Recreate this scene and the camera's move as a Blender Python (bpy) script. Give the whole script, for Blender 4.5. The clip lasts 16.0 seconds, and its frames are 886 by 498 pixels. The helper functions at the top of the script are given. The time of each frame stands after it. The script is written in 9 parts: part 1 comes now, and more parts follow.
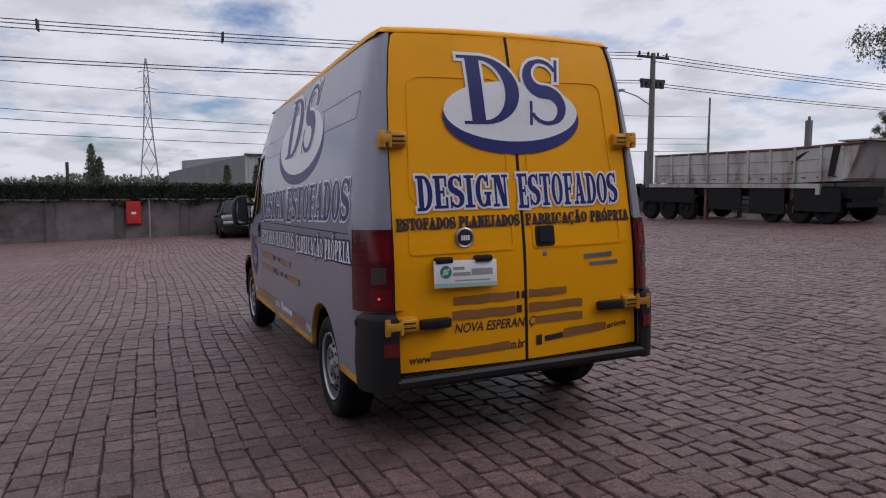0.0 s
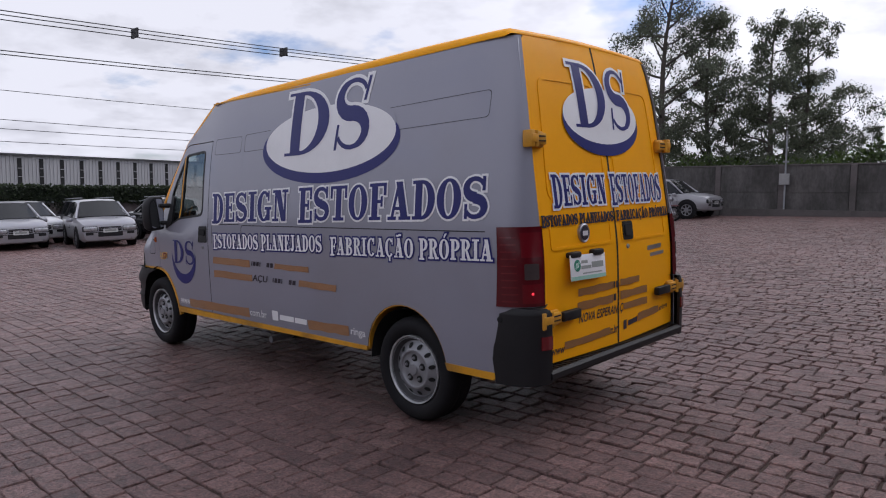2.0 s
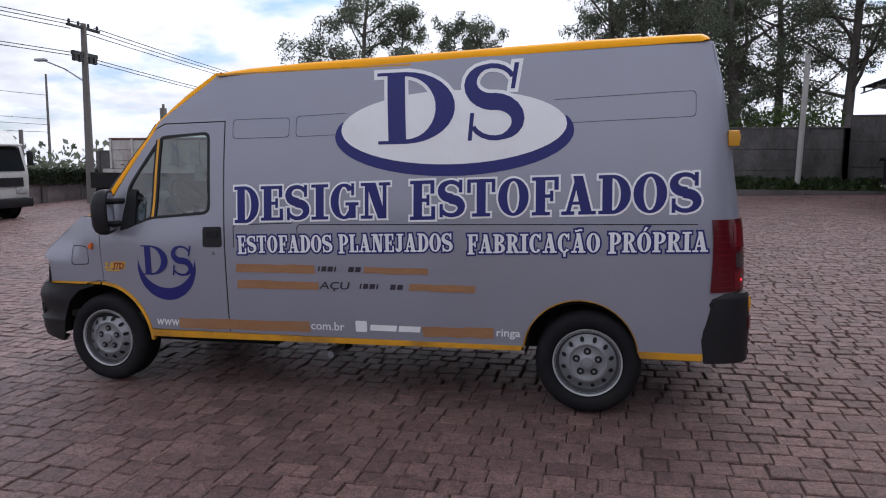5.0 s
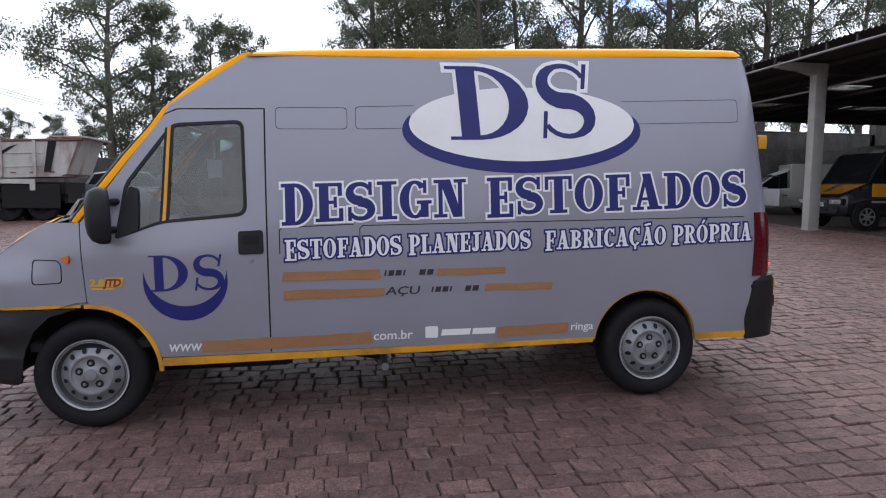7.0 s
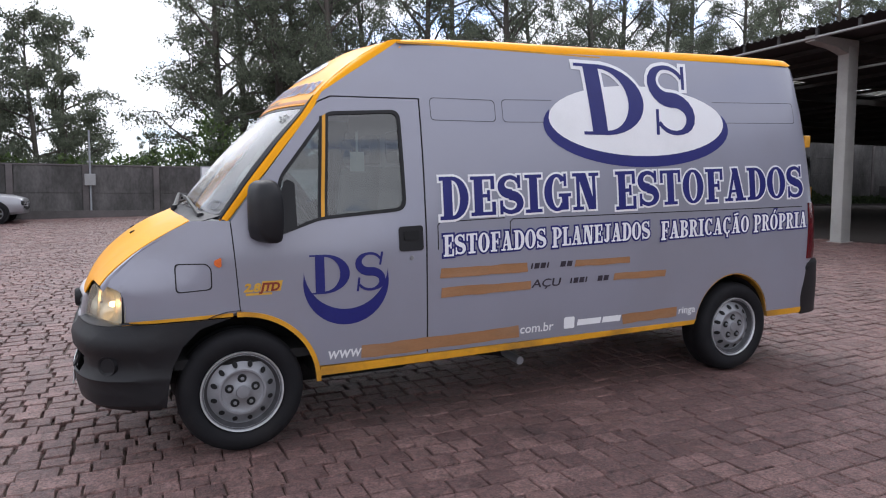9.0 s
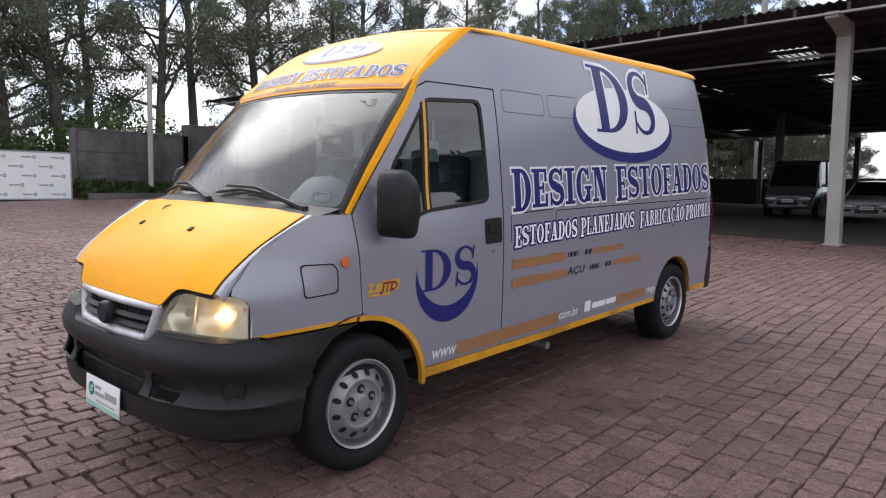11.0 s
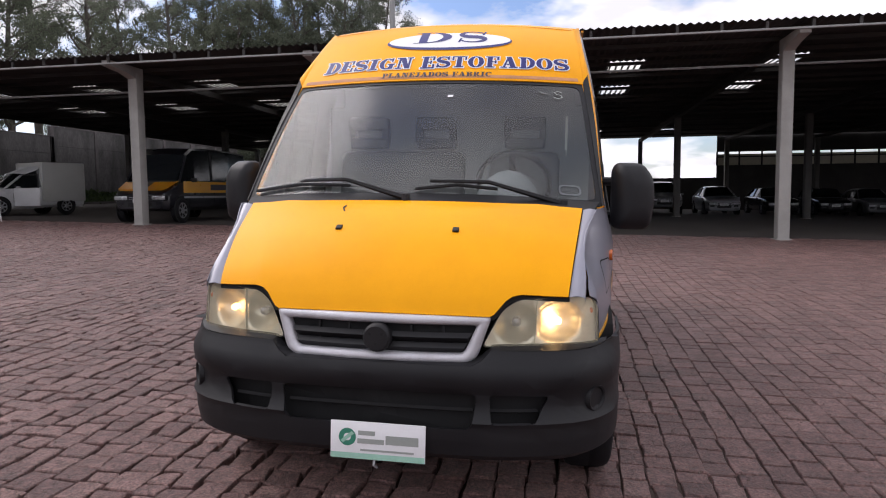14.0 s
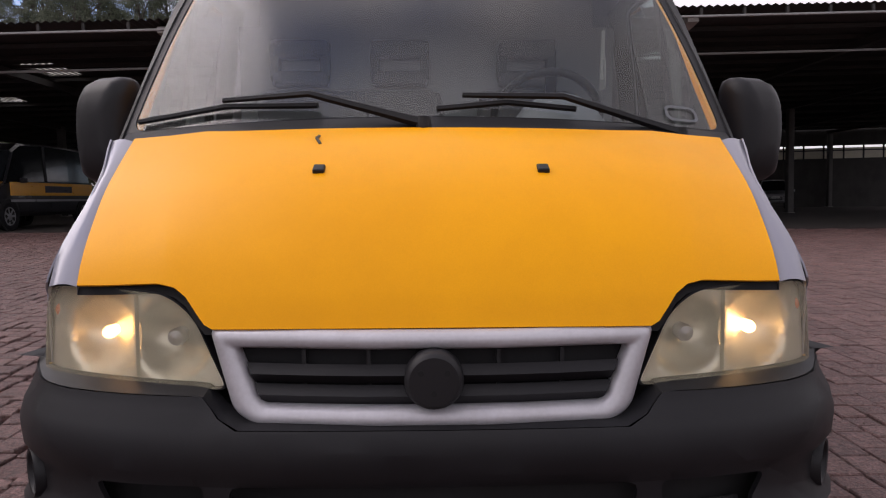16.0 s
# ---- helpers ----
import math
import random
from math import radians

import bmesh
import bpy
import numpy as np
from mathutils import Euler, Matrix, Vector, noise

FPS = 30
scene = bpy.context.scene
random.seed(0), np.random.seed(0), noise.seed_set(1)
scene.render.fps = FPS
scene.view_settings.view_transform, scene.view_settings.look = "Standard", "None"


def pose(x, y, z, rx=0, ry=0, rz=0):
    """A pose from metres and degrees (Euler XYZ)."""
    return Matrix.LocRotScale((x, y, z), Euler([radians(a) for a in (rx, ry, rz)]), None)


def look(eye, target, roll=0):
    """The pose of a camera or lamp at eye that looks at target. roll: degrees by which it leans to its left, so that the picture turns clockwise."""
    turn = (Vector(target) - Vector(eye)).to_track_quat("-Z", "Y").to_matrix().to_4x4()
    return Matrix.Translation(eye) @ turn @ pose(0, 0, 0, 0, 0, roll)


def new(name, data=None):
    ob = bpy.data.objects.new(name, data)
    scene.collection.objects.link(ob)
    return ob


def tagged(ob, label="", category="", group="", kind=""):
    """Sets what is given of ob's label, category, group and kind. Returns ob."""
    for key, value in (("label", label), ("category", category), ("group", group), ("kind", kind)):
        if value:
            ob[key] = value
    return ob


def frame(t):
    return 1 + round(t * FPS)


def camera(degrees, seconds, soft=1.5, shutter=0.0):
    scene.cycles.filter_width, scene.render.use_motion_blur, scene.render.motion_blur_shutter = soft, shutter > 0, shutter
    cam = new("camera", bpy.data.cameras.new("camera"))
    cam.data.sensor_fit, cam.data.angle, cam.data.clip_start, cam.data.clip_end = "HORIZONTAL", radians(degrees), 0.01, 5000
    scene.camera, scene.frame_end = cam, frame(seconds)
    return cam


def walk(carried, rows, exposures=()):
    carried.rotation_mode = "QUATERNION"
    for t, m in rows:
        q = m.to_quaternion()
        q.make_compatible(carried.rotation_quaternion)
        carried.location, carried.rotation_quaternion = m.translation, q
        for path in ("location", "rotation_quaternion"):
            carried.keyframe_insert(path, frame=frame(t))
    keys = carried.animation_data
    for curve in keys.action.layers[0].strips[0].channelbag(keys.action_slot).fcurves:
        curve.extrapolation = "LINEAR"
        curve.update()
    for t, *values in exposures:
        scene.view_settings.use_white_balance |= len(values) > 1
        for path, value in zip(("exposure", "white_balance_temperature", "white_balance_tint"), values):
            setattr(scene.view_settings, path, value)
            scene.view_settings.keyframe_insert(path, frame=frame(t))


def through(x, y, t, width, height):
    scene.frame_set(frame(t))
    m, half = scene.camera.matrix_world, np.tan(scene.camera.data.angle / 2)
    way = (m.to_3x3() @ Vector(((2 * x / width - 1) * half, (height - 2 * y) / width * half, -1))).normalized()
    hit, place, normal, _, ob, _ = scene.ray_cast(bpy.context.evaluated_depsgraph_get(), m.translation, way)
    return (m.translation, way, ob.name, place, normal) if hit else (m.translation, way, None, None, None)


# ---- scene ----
# The yard falls by 1.3 degrees towards +x and +y; poles, walls and columns stand plumb.
# Yard axes: x along the van (forward), y to the van's left, origin under the rear axle.
FALL = 0.0227
YARD = Vector((-FALL, -FALL, 1.0)).rotation_difference(Vector((0, 0, 1))).to_matrix().to_4x4()
EDGE = -10.6     # from here on towards -x the floor is level along x


cam = camera(66.0, 16.0, soft=1.1)
PATH = [
    (0, (-4.448, 2.031, 1.483), (-2.617, 1.244, 1.319), -1.6),
    (0.5, (-4.224, 2.554, 1.485), (-2.48, 1.589, 1.33), -1.6),
    (1, (-3.991, 3.037, 1.494), (-2.345, 1.91, 1.342), -1.6),
    (1.5, (-3.596, 3.513, 1.512), (-2.088, 2.211, 1.339), -1.6),
    (2, (-3.175, 3.977, 1.516), (-1.799, 2.536, 1.34), -1.5),
    (2.5, (-2.757, 4.354, 1.515), (-1.514, 2.799, 1.332), -1.6),
    (3, (-2.273, 4.64, 1.549), (-1.156, 2.991, 1.36), -1.6),
    (3.5, (-1.769, 4.951, 1.575), (-0.801, 3.212, 1.384), -1.7),
    (4, (-1.178, 5.153, 1.63), (-0.339, 3.35, 1.413), -1.9),
    (4.2, (-0.989, 5.221, 1.688), (-0.199, 3.4, 1.444), -2.0),
    (6.3, (1.398, 5.479, 1.62), (1.356, 3.492, 1.388), -0.5),
    (6.5, (1.636, 5.471, 1.62), (1.547, 3.487, 1.384), -0.8),
    (7, (2.158, 5.39, 1.593), (1.854, 3.426, 1.367), -0.4),
    (7.5, (2.711, 5.256, 1.504), (2.215, 3.329, 1.299), -0.4),
    (8, (3.297, 5.132, 1.518), (2.677, 3.241, 1.315), -0.6),
    (8.5, (3.724, 4.969, 1.542), (3.033, 3.104, 1.325), -0.6),
    (9, (4.201, 4.778, 1.522), (3.381, 2.966, 1.312), -0.5),
    (9.2, (4.381, 4.7, 1.532), (3.488, 2.922, 1.32), -0.5),
    (11.3, (6.117, 3.206, 1.53), (4.556, 1.977, 1.295), 0.4),
    (11.5, (6.245, 3.039, 1.521), (4.638, 1.871, 1.291), 0.1),
    (12, (6.527, 2.577, 1.48), (4.842, 1.525, 1.249), 0.2),
    (12.5, (6.799, 2.103, 1.455), (5.035, 1.186, 1.234), 0.1),
    (13, (6.978, 1.698, 1.453), (5.127, 0.973, 1.234), 0.2),
    (13.5, (7.081, 1.15, 1.426), (5.16, 0.637, 1.212), 0.6),
    (14, (7.132, 0.719, 1.444), (5.173, 0.376, 1.229), 0.5),
    (14.5, (7.0, 0.324, 1.445), (5.016, 0.211, 1.222), 0.6),
    (15, (6.729, 0.009, 1.391), (4.742, 0.046, 1.166), 0.7),
    (15.5, (6.309, -0.051, 1.275), (4.322, 0.007, 1.053), -0.0),
    (16, (5.831, -0.015, 1.18), (3.841, 0.036, 0.982), -0.2),
]
EXPOSURES = [(0, -1.53, 6080, 15), (1.5, -1.41, 6060, 16), (2.5, -1.26, 6050, 16), (4.2, -1.13, 6000, 15), (6.3, -.79, 6020, 12), (9.2, -.46, 6080, 12), (11.3, -.54, 6270, 11), (12.5, -.66, 6350, 12), (14, -.77, 6430, 16), (15.4, -.88, 6500, 18), (16, -1.10, 6600, 21)]
walk(cam, [(t, YARD @ look(eye, target, roll)) for t, eye, target, roll in PATH], EXPOSURES)

# ---- world and sun ----
SUN_AZ, SUN_EL = -106.0, 46.0     # azimuth in world axes, elevation
world = bpy.data.worlds.new("sky")
scene.world = world
world.use_nodes = True


def build_sky():
    nt = world.node_tree
    nt.nodes.clear()
    N, L = nt.nodes.new, nt.links.new
    out, bg = N("ShaderNodeOutputWorld"), N("ShaderNodeBackground")
    sky = N("ShaderNodeTexSky")
    sky.sky_type, sky.sun_disc = "NISHITA", False
    sky.sun_elevation, sky.sun_rotation = radians(SUN_EL), radians(90 - SUN_AZ)
    tc, sep = N("ShaderNodeTexCoord"), N("ShaderNodeSeparateXYZ")
    L(tc.outputs["Generated"], sep.inputs[0])
    # clouds lie on a flat deck: direction divided by its height
    zz = N("ShaderNodeMath"); zz.operation = "MAXIMUM"; zz.inputs[1].default_value = 0.0
    L(sep.outputs["Z"], zz.inputs[0])
    z2 = N("ShaderNodeMath"); z2.operation = "ADD"; z2.inputs[1].default_value = 0.22
    L(zz.outputs[0], z2.inputs[0])
    dv = N("ShaderNodeVectorMath"); dv.operation = "DIVIDE"
    comb = N("ShaderNodeCombineXYZ")
    for i in range(3):
        L(z2.outputs[0], comb.inputs[i])
    L(tc.outputs["Generated"], dv.inputs[0]); L(comb.outputs[0], dv.inputs[1])
    n1 = N("ShaderNodeTexNoise"); n1.inputs["Scale"].default_value = 1.7; n1.inputs["Detail"].default_value = 9; n1.inputs["Roughness"].default_value = 0.55
    L(dv.outputs[0], n1.inputs["Vector"])
    cover = N("ShaderNodeValToRGB")
    cover.color_ramp.elements[0].position, cover.color_ramp.elements[1].position = 0.325, 0.44
    # the cloud deck breaks up towards -x, where clear blue shows
    gap = N("ShaderNodeMapRange")
    gap.inputs["From Min"].default_value, gap.inputs["From Max"].default_value = -.95, -.35
    gap.inputs["To Min"].default_value, gap.inputs["To Max"].default_value = .085, 0.0
    L(sep.outputs["X"], gap.inputs["Value"])
    thin = N("ShaderNodeMath"); thin.operation = "SUBTRACT"
    L(n1.outputs["Fac"], thin.inputs[0]); L(gap.outputs[0], thin.inputs[1]); L(thin.outputs[0], cover.inputs[0])
    n2 = N("ShaderNodeTexNoise"); n2.inputs["Scale"].default_value = 2.6; n2.inputs["Detail"].default_value = 7; n2.inputs["Roughness"].default_value = 0.6
    off = N("ShaderNodeVectorMath"); off.operation = "ADD"; off.inputs[1].default_value = (7.3, 2.1, 0.4)
    L(dv.outputs[0], off.inputs[0]); L(off.outputs[0], n2.inputs["Vector"])
    tone = N("ShaderNodeValToRGB")
    e = tone.color_ramp.elements
    e[0].position, e[0].color = 0.36, (12.6, 12.6, 13.0, 1)
    e[1].position, e[1].color = 0.54, (16.4, 16.4, 16.8, 1)
    L(n2.outputs["Fac"], tone.inputs[0])
    mix = N("ShaderNodeMix"); mix.data_type = "RGBA"
    L(cover.outputs["Color"], mix.inputs["Factor"])
    haze = N("ShaderNodeVectorMath"); haze.operation = "MULTIPLY"; haze.inputs[1].default_value = (1.75, 1.85, 2.15)
    L(sky.outputs[0], haze.inputs[0]); L(haze.outputs[0], mix.inputs[6]); L(tone.outputs["Color"], mix.inputs[7])
    # the hidden sun brightens the clouds in front of it, fading off all round
    dot = N("ShaderNodeVectorMath"); dot.operation = "DOT_PRODUCT"
    dot.inputs[1].default_value = (math.cos(radians(SUN_AZ)) * math.cos(radians(SUN_EL)), math.sin(radians(SUN_AZ)) * math.cos(radians(SUN_EL)), math.sin(radians(SUN_EL)))
    L(tc.outputs["Generated"], dot.inputs[0])
    gl = N("ShaderNodeMapRange"); gl.interpolation_type = "SMOOTHERSTEP"
    gl.inputs["From Min"].default_value, gl.inputs["From Max"].default_value = .35, 1.0
    gl.inputs["To Min"].default_value, gl.inputs["To Max"].default_value = 1.0, 1.5
    L(dot.outputs["Value"], gl.inputs["Value"])
    lit = N("ShaderNodeVectorMath"); lit.operation = "SCALE"
    L(mix.outputs[2], lit.inputs[0]); L(gl.outputs[0], lit.inputs["Scale"])
    L(lit.outputs[0], bg.inputs["Color"])
    bg.inputs["Strength"].default_value = 0.13
    L(bg.outputs[0], out.inputs["Surface"])


build_sky()
sun_data = bpy.data.lights.new("sun", "SUN")
sun_data.energy, sun_data.angle, sun_data.color = 2.75, radians(44), (1.0, 0.95, 0.88)
sun = new("sun", sun_data)
sun.matrix_world = look((0, 0, 60), (-60 * math.cos(radians(SUN_AZ)) / math.tan(radians(SUN_EL)), -60 * math.sin(radians(SUN_AZ)) / math.tan(radians(SUN_EL)), 0))

# ---- materials ----
def nodes_of(name):
    m = bpy.data.materials.new(name)
    m.use_nodes = True
    nt = m.node_tree
    return m, nt, nt.nodes["Principled BSDF"]


def surface(name, color, rough=0.6, metal=0.0, var=0.12, scale=6.0, grain=60.0, bump=0.15, dist=0.004, dirt=None, dirt_amt=0.0, coat=0.0, obj_var=0.0, spec=0.5, stretch=(1, 1, 1)):
    """Base colour that varies at two scales, fine relief, and stains of another colour."""
    m, nt, b = nodes_of(name)
    N, L = nt.nodes.new, nt.links.new
    tc, mp = N("ShaderNodeTexCoord"), N("ShaderNodeMapping")
    mp.inputs["Scale"].default_value = stretch
    L(tc.outputs["Object"], mp.inputs[0])
    n1 = N("ShaderNodeTexNoise"); n1.inputs["Scale"].default_value = scale; n1.inputs["Detail"].default_value = 6
    n2 = N("ShaderNodeTexNoise"); n2.inputs["Scale"].default_value = grain; n2.inputs["Detail"].default_value = 4
    for n in (n1, n2):
        L(mp.outputs[0], n.inputs["Vector"])
    add = N("ShaderNodeMath"); add.operation = "MULTIPLY_ADD"; add.inputs[1].default_value = 0.6
    L(n2.outputs["Fac"], add.inputs[0]); L(n1.outputs["Fac"], add.inputs[2])
    mr = N("ShaderNodeMapRange")
    mr.inputs["From Min"].default_value, mr.inputs["From Max"].default_value = 0.45, 1.15
    mr.inputs["To Min"].default_value, mr.inputs["To Max"].default_value = 1 - var, 1 + var
    L(add.outputs[0], mr.inputs["Value"])
    val = mr.outputs[0]
    if obj_var:
        oi, ov = N("ShaderNodeObjectInfo"), N("ShaderNodeMapRange")
        ov.inputs["To Min"].default_value, ov.inputs["To Max"].default_value = 1 - obj_var, 1 + obj_var
        L(oi.outputs["Random"], ov.inputs["Value"])
        mul = N("ShaderNodeMath"); mul.operation = "MULTIPLY"
        L(val, mul.inputs[0]); L(ov.outputs[0], mul.inputs[1]); val = mul.outputs[0]
    sc = N("ShaderNodeVectorMath"); sc.operation = "SCALE"; sc.inputs[0].default_value = color
    L(val, sc.inputs["Scale"])
    col = sc.outputs[0]
    if dirt:
        n3 = N("ShaderNodeTexNoise"); n3.inputs["Scale"].default_value = scale * 0.37; n3.inputs["Detail"].default_value = 8; n3.inputs["Roughness"].default_value = 0.65
        L(mp.outputs[0], n3.inputs["Vector"])
        r = N("ShaderNodeMapRange"); r.inputs["From Min"].default_value, r.inputs["From Max"].default_value = 0.48, 0.72
        r.inputs["To Max"].default_value = dirt_amt
        L(n3.outputs["Fac"], r.inputs["Value"])
        mx = N("ShaderNodeMix"); mx.data_type = "RGBA"; mx.inputs[7].default_value = (*dirt, 1)
        L(r.outputs[0], mx.inputs["Factor"]); L(col, mx.inputs[6]); col = mx.outputs[2]
    L(col, b.inputs["Base Color"])
    rr = N("ShaderNodeMapRange"); rr.inputs["To Min"].default_value, rr.inputs["To Max"].default_value = max(0, rough - 0.08), min(1, rough + 0.08)
    L(n1.outputs["Fac"], rr.inputs["Value"]); L(rr.outputs[0], b.inputs["Roughness"])
    b.inputs["Metallic"].default_value = metal
    b.inputs["Coat Weight"].default_value = coat
    b.inputs["Specular IOR Level"].default_value = spec
    b.inputs["Coat Roughness"].default_value = 0.08
    if bump:
        bp = N("ShaderNodeBump"); bp.inputs["Strength"].default_value, bp.inputs["Distance"].default_value = bump, dist
        L(n2.outputs["Fac"], bp.inputs["Height"]); L(bp.outputs[0], b.inputs["Normal"])
    return m


def glass(name, tint, gloss=1.0, ior=1.5, rough=0.02, veil=0.0):
    """Thin pane: clear straight on, glossier the flatter it is seen."""
    m = bpy.data.materials.new(name)
    m.use_nodes = True
    nt = m.node_tree
    nt.nodes.clear()
    N, L = nt.nodes.new, nt.links.new
    out, tr, gl, mx, lw = N("ShaderNodeOutputMaterial"), N("ShaderNodeBsdfTransparent"), N("ShaderNodeBsdfGlossy"), N("ShaderNodeMixShader"), N("ShaderNodeLayerWeight")
    tr.inputs[0].default_value = (*tint, 1)
    gl.inputs["Roughness"].default_value = rough
    gl.inputs["Color"].default_value = (gloss, gloss, gloss, 1)
    lw.inputs["Blend"].default_value = .5
    f0 = ((ior - 1) / (ior + 1))**2
    pw, ma = N("ShaderNodeMath"), N("ShaderNodeMath")
    pw.operation, ma.operation = "POWER", "MULTIPLY_ADD"
    pw.inputs[1].default_value = 5
    ma.inputs[1].default_value, ma.inputs[2].default_value = 1 - f0, f0
    L(lw.outputs["Facing"], pw.inputs[0]); L(pw.outputs[0], ma.inputs[0])
    L(ma.outputs[0], mx.inputs[0]); L(tr.outputs[0], mx.inputs[1]); L(gl.outputs[0], mx.inputs[2]); L(mx.outputs[0], out.inputs[0])
    # pale diffuse veil painted over the pane for the haze of reflected sky
    if veil:
        df, m2, ns, rg = N("ShaderNodeBsdfDiffuse"), N("ShaderNodeMixShader"), N("ShaderNodeTexNoise"), N("ShaderNodeMapRange")
        df.inputs[0].default_value = (.62, .62, .60, 1)
        ns.inputs["Scale"].default_value, ns.inputs["Detail"].default_value = 2.2, 6
        rg.inputs["From Min"].default_value, rg.inputs["From Max"].default_value = .3, .7
        rg.inputs["To Min"].default_value, rg.inputs["To Max"].default_value = veil * .4, veil * 1.6
        L(ns.outputs["Fac"], rg.inputs["Value"]); L(rg.outputs[0], m2.inputs[0])
        L(mx.outputs[0], m2.inputs[1]); L(df.outputs[0], m2.inputs[2]); L(m2.outputs[0], out.inputs[0])
    return m


def clouded(name, color, haze, through=False):
    """Plastic that is partly clear, partly hazy; through: the haze lets light pass."""
    m = bpy.data.materials.new(name)
    m.use_nodes = True
    nt = m.node_tree
    nt.nodes.clear()
    N, L = nt.nodes.new, nt.links.new
    out, tr, gl, mx, fr = N("ShaderNodeOutputMaterial"), N("ShaderNodeBsdfTransparent"), N("ShaderNodeBsdfGlossy"), N("ShaderNodeMixShader"), N("ShaderNodeFresnel")
    hz, m2 = N("ShaderNodeBsdfTranslucent" if through else "ShaderNodeBsdfDiffuse"), N("ShaderNodeMixShader")
    ns, rg = N("ShaderNodeTexNoise"), N("ShaderNodeMapRange")
    ns.inputs["Scale"].default_value = 7
    rg.inputs["To Min"].default_value, rg.inputs["To Max"].default_value = haze - .12, haze + .12
    L(ns.outputs["Fac"], rg.inputs["Value"])
    tr.inputs[0].default_value = (.95, .94, .9, 1)
    hz.inputs[0].default_value = (*color, 1)
    gl.inputs["Roughness"].default_value = .12
    fr.inputs["IOR"].default_value = 1.3 if through else 1.45
    L(rg.outputs[0], m2.inputs[0]); L(tr.outputs[0], m2.inputs[1]); L(hz.outputs[0], m2.inputs[2])
    if through:
        mx.inputs[0].default_value = .06
    else:
        L(fr.outputs[0], mx.inputs[0])
    L(m2.outputs[0], mx.inputs[1]); L(gl.outputs[0], mx.inputs[2]); L(mx.outputs[0], out.inputs[0])
    return m


def glow(name, color, strength):
    m, nt, b = nodes_of(name)
    b.inputs["Base Color"].default_value = (*color, 1)
    b.inputs["Emission Color"].default_value = (*color, 1)
    b.inputs["Emission Strength"].default_value = strength
    return m


GREY = surface("silver_grey_paint", (0.265, 0.268, 0.325), 0.36, 0.2, var=0.05, scale=1.6, grain=400, bump=0.02, dist=0.001, coat=0.35, dirt=(0.20, 0.18, 0.17), dirt_amt=0.28)
YELLOW = surface("yellow_paint", (0.90, 0.385, 0.001), 0.38, 0.0, var=0.07, scale=1.8, grain=300, bump=0.02, dist=0.001, coat=0.0, dirt=(0.66, 0.255, 0.004), dirt_amt=0.45, spec=0.14)
YELLOW_WORN = surface("worn_yellow_paint", (0.66, 0.31, 0.012), 0.5, 0.0, var=0.15, scale=5, grain=120, bump=0.05, dist=0.001, dirt=(0.07, 0.05, 0.035), dirt_amt=0.75)
BLACK = surface("black_plastic", (0.0105, 0.0105, 0.0125), 0.5, 0.0, var=0.3, scale=4, grain=400, bump=0.15, dist=0.001, dirt=(0.026, 0.024, 0.023), dirt_amt=0.4, spec=0.3)
RUBBER = surface("tyre_rubber", (0.010, 0.010, 0.012), 0.75, 0.0, var=0.25, scale=8, grain=150, bump=0.2, dist=0.002, dirt=(0.028, 0.024, 0.022), dirt_amt=0.3, spec=0.2)
DARK = surface("dark_gap", (0.008, 0.008, 0.009), 0.9, bump=0.0)
STEEL = surface("wheel_steel", (0.27, 0.275, 0.295), 0.45, 0.45, var=0.12, scale=9, grain=200, bump=0.06, dist=0.001, dirt=(0.12, 0.10, 0.09), dirt_amt=0.5)
CHROME = surface("dull_chrome", (0.42, 0.42, 0.46), 0.33, 0.85, var=0.1, scale=8, grain=200, bump=0.03, dist=0.001, dirt=(0.2, 0.18, 0.17), dirt_amt=0.5)
GRILLE_SILVER = surface("worn_silver_paint", (0.50, 0.49, 0.52), 0.38, 0.25, var=0.12, scale=7, grain=120, bump=0.03, dist=0.001, dirt=(0.24, 0.22, 0.22), dirt_amt=0.6)
WHITE_VINYL = surface("white_vinyl", (0.78, 0.78, 0.80), 0.4, var=0.05, scale=3, grain=120, bump=0.02, dist=0.0005, dirt=(0.5, 0.5, 0.5), dirt_amt=0.3)
BLUE_VINYL = surface("blue_vinyl", (0.012, 0.014, 0.135), 0.42, var=0.16, scale=2.2, grain=70, bump=0.02, dist=0.0005, dirt=(0.035, 0.04, 0.20), dirt_amt=0.5, spec=0.35)
DARK_VINYL = surface("dark_vinyl", (0.028, 0.022, 0.035), 0.45, var=0.2, scale=6, bump=0.0)
TAPE = surface("brown_packing_tape", (0.31, 0.155, 0.07), 0.42, var=0.16, scale=5, grain=40, bump=0.25, dist=0.003, dirt=(0.30, 0.22, 0.16), dirt_amt=0.4, stretch=(1, 1, 3))
TAPE_DARK = surface("brown_tape_on_yellow", (0.27, 0.125, 0.04), 0.42, var=0.16, scale=5, grain=40, bump=0.25, dist=0.003, stretch=(1, 1, 3))
WINDSHIELD = glass("windscreen_glass", (0.86, 0.90, 0.88), 1.0, 1.62, .17, .040)
SIDE_GLASS = glass("tinted_side_glass", (0.29, 0.35, 0.345), 1.0, 1.85)
CAR_GLASS = surface("dark_car_glass", (0.010, 0.012, 0.014), 0.10, bump=0.0, var=0.05, spec=0.38)
RED_LENS_DEEP = surface("deep_red_lens", (0.13, 0.004, 0.009), 0.2, bump=0.05, grain=150, dist=0.001, coat=0.15)
RED_LENS = surface("red_lens", (0.085, 0.003, 0.007), 0.18, bump=0.05, grain=150, dist=0.001, coat=0.15)
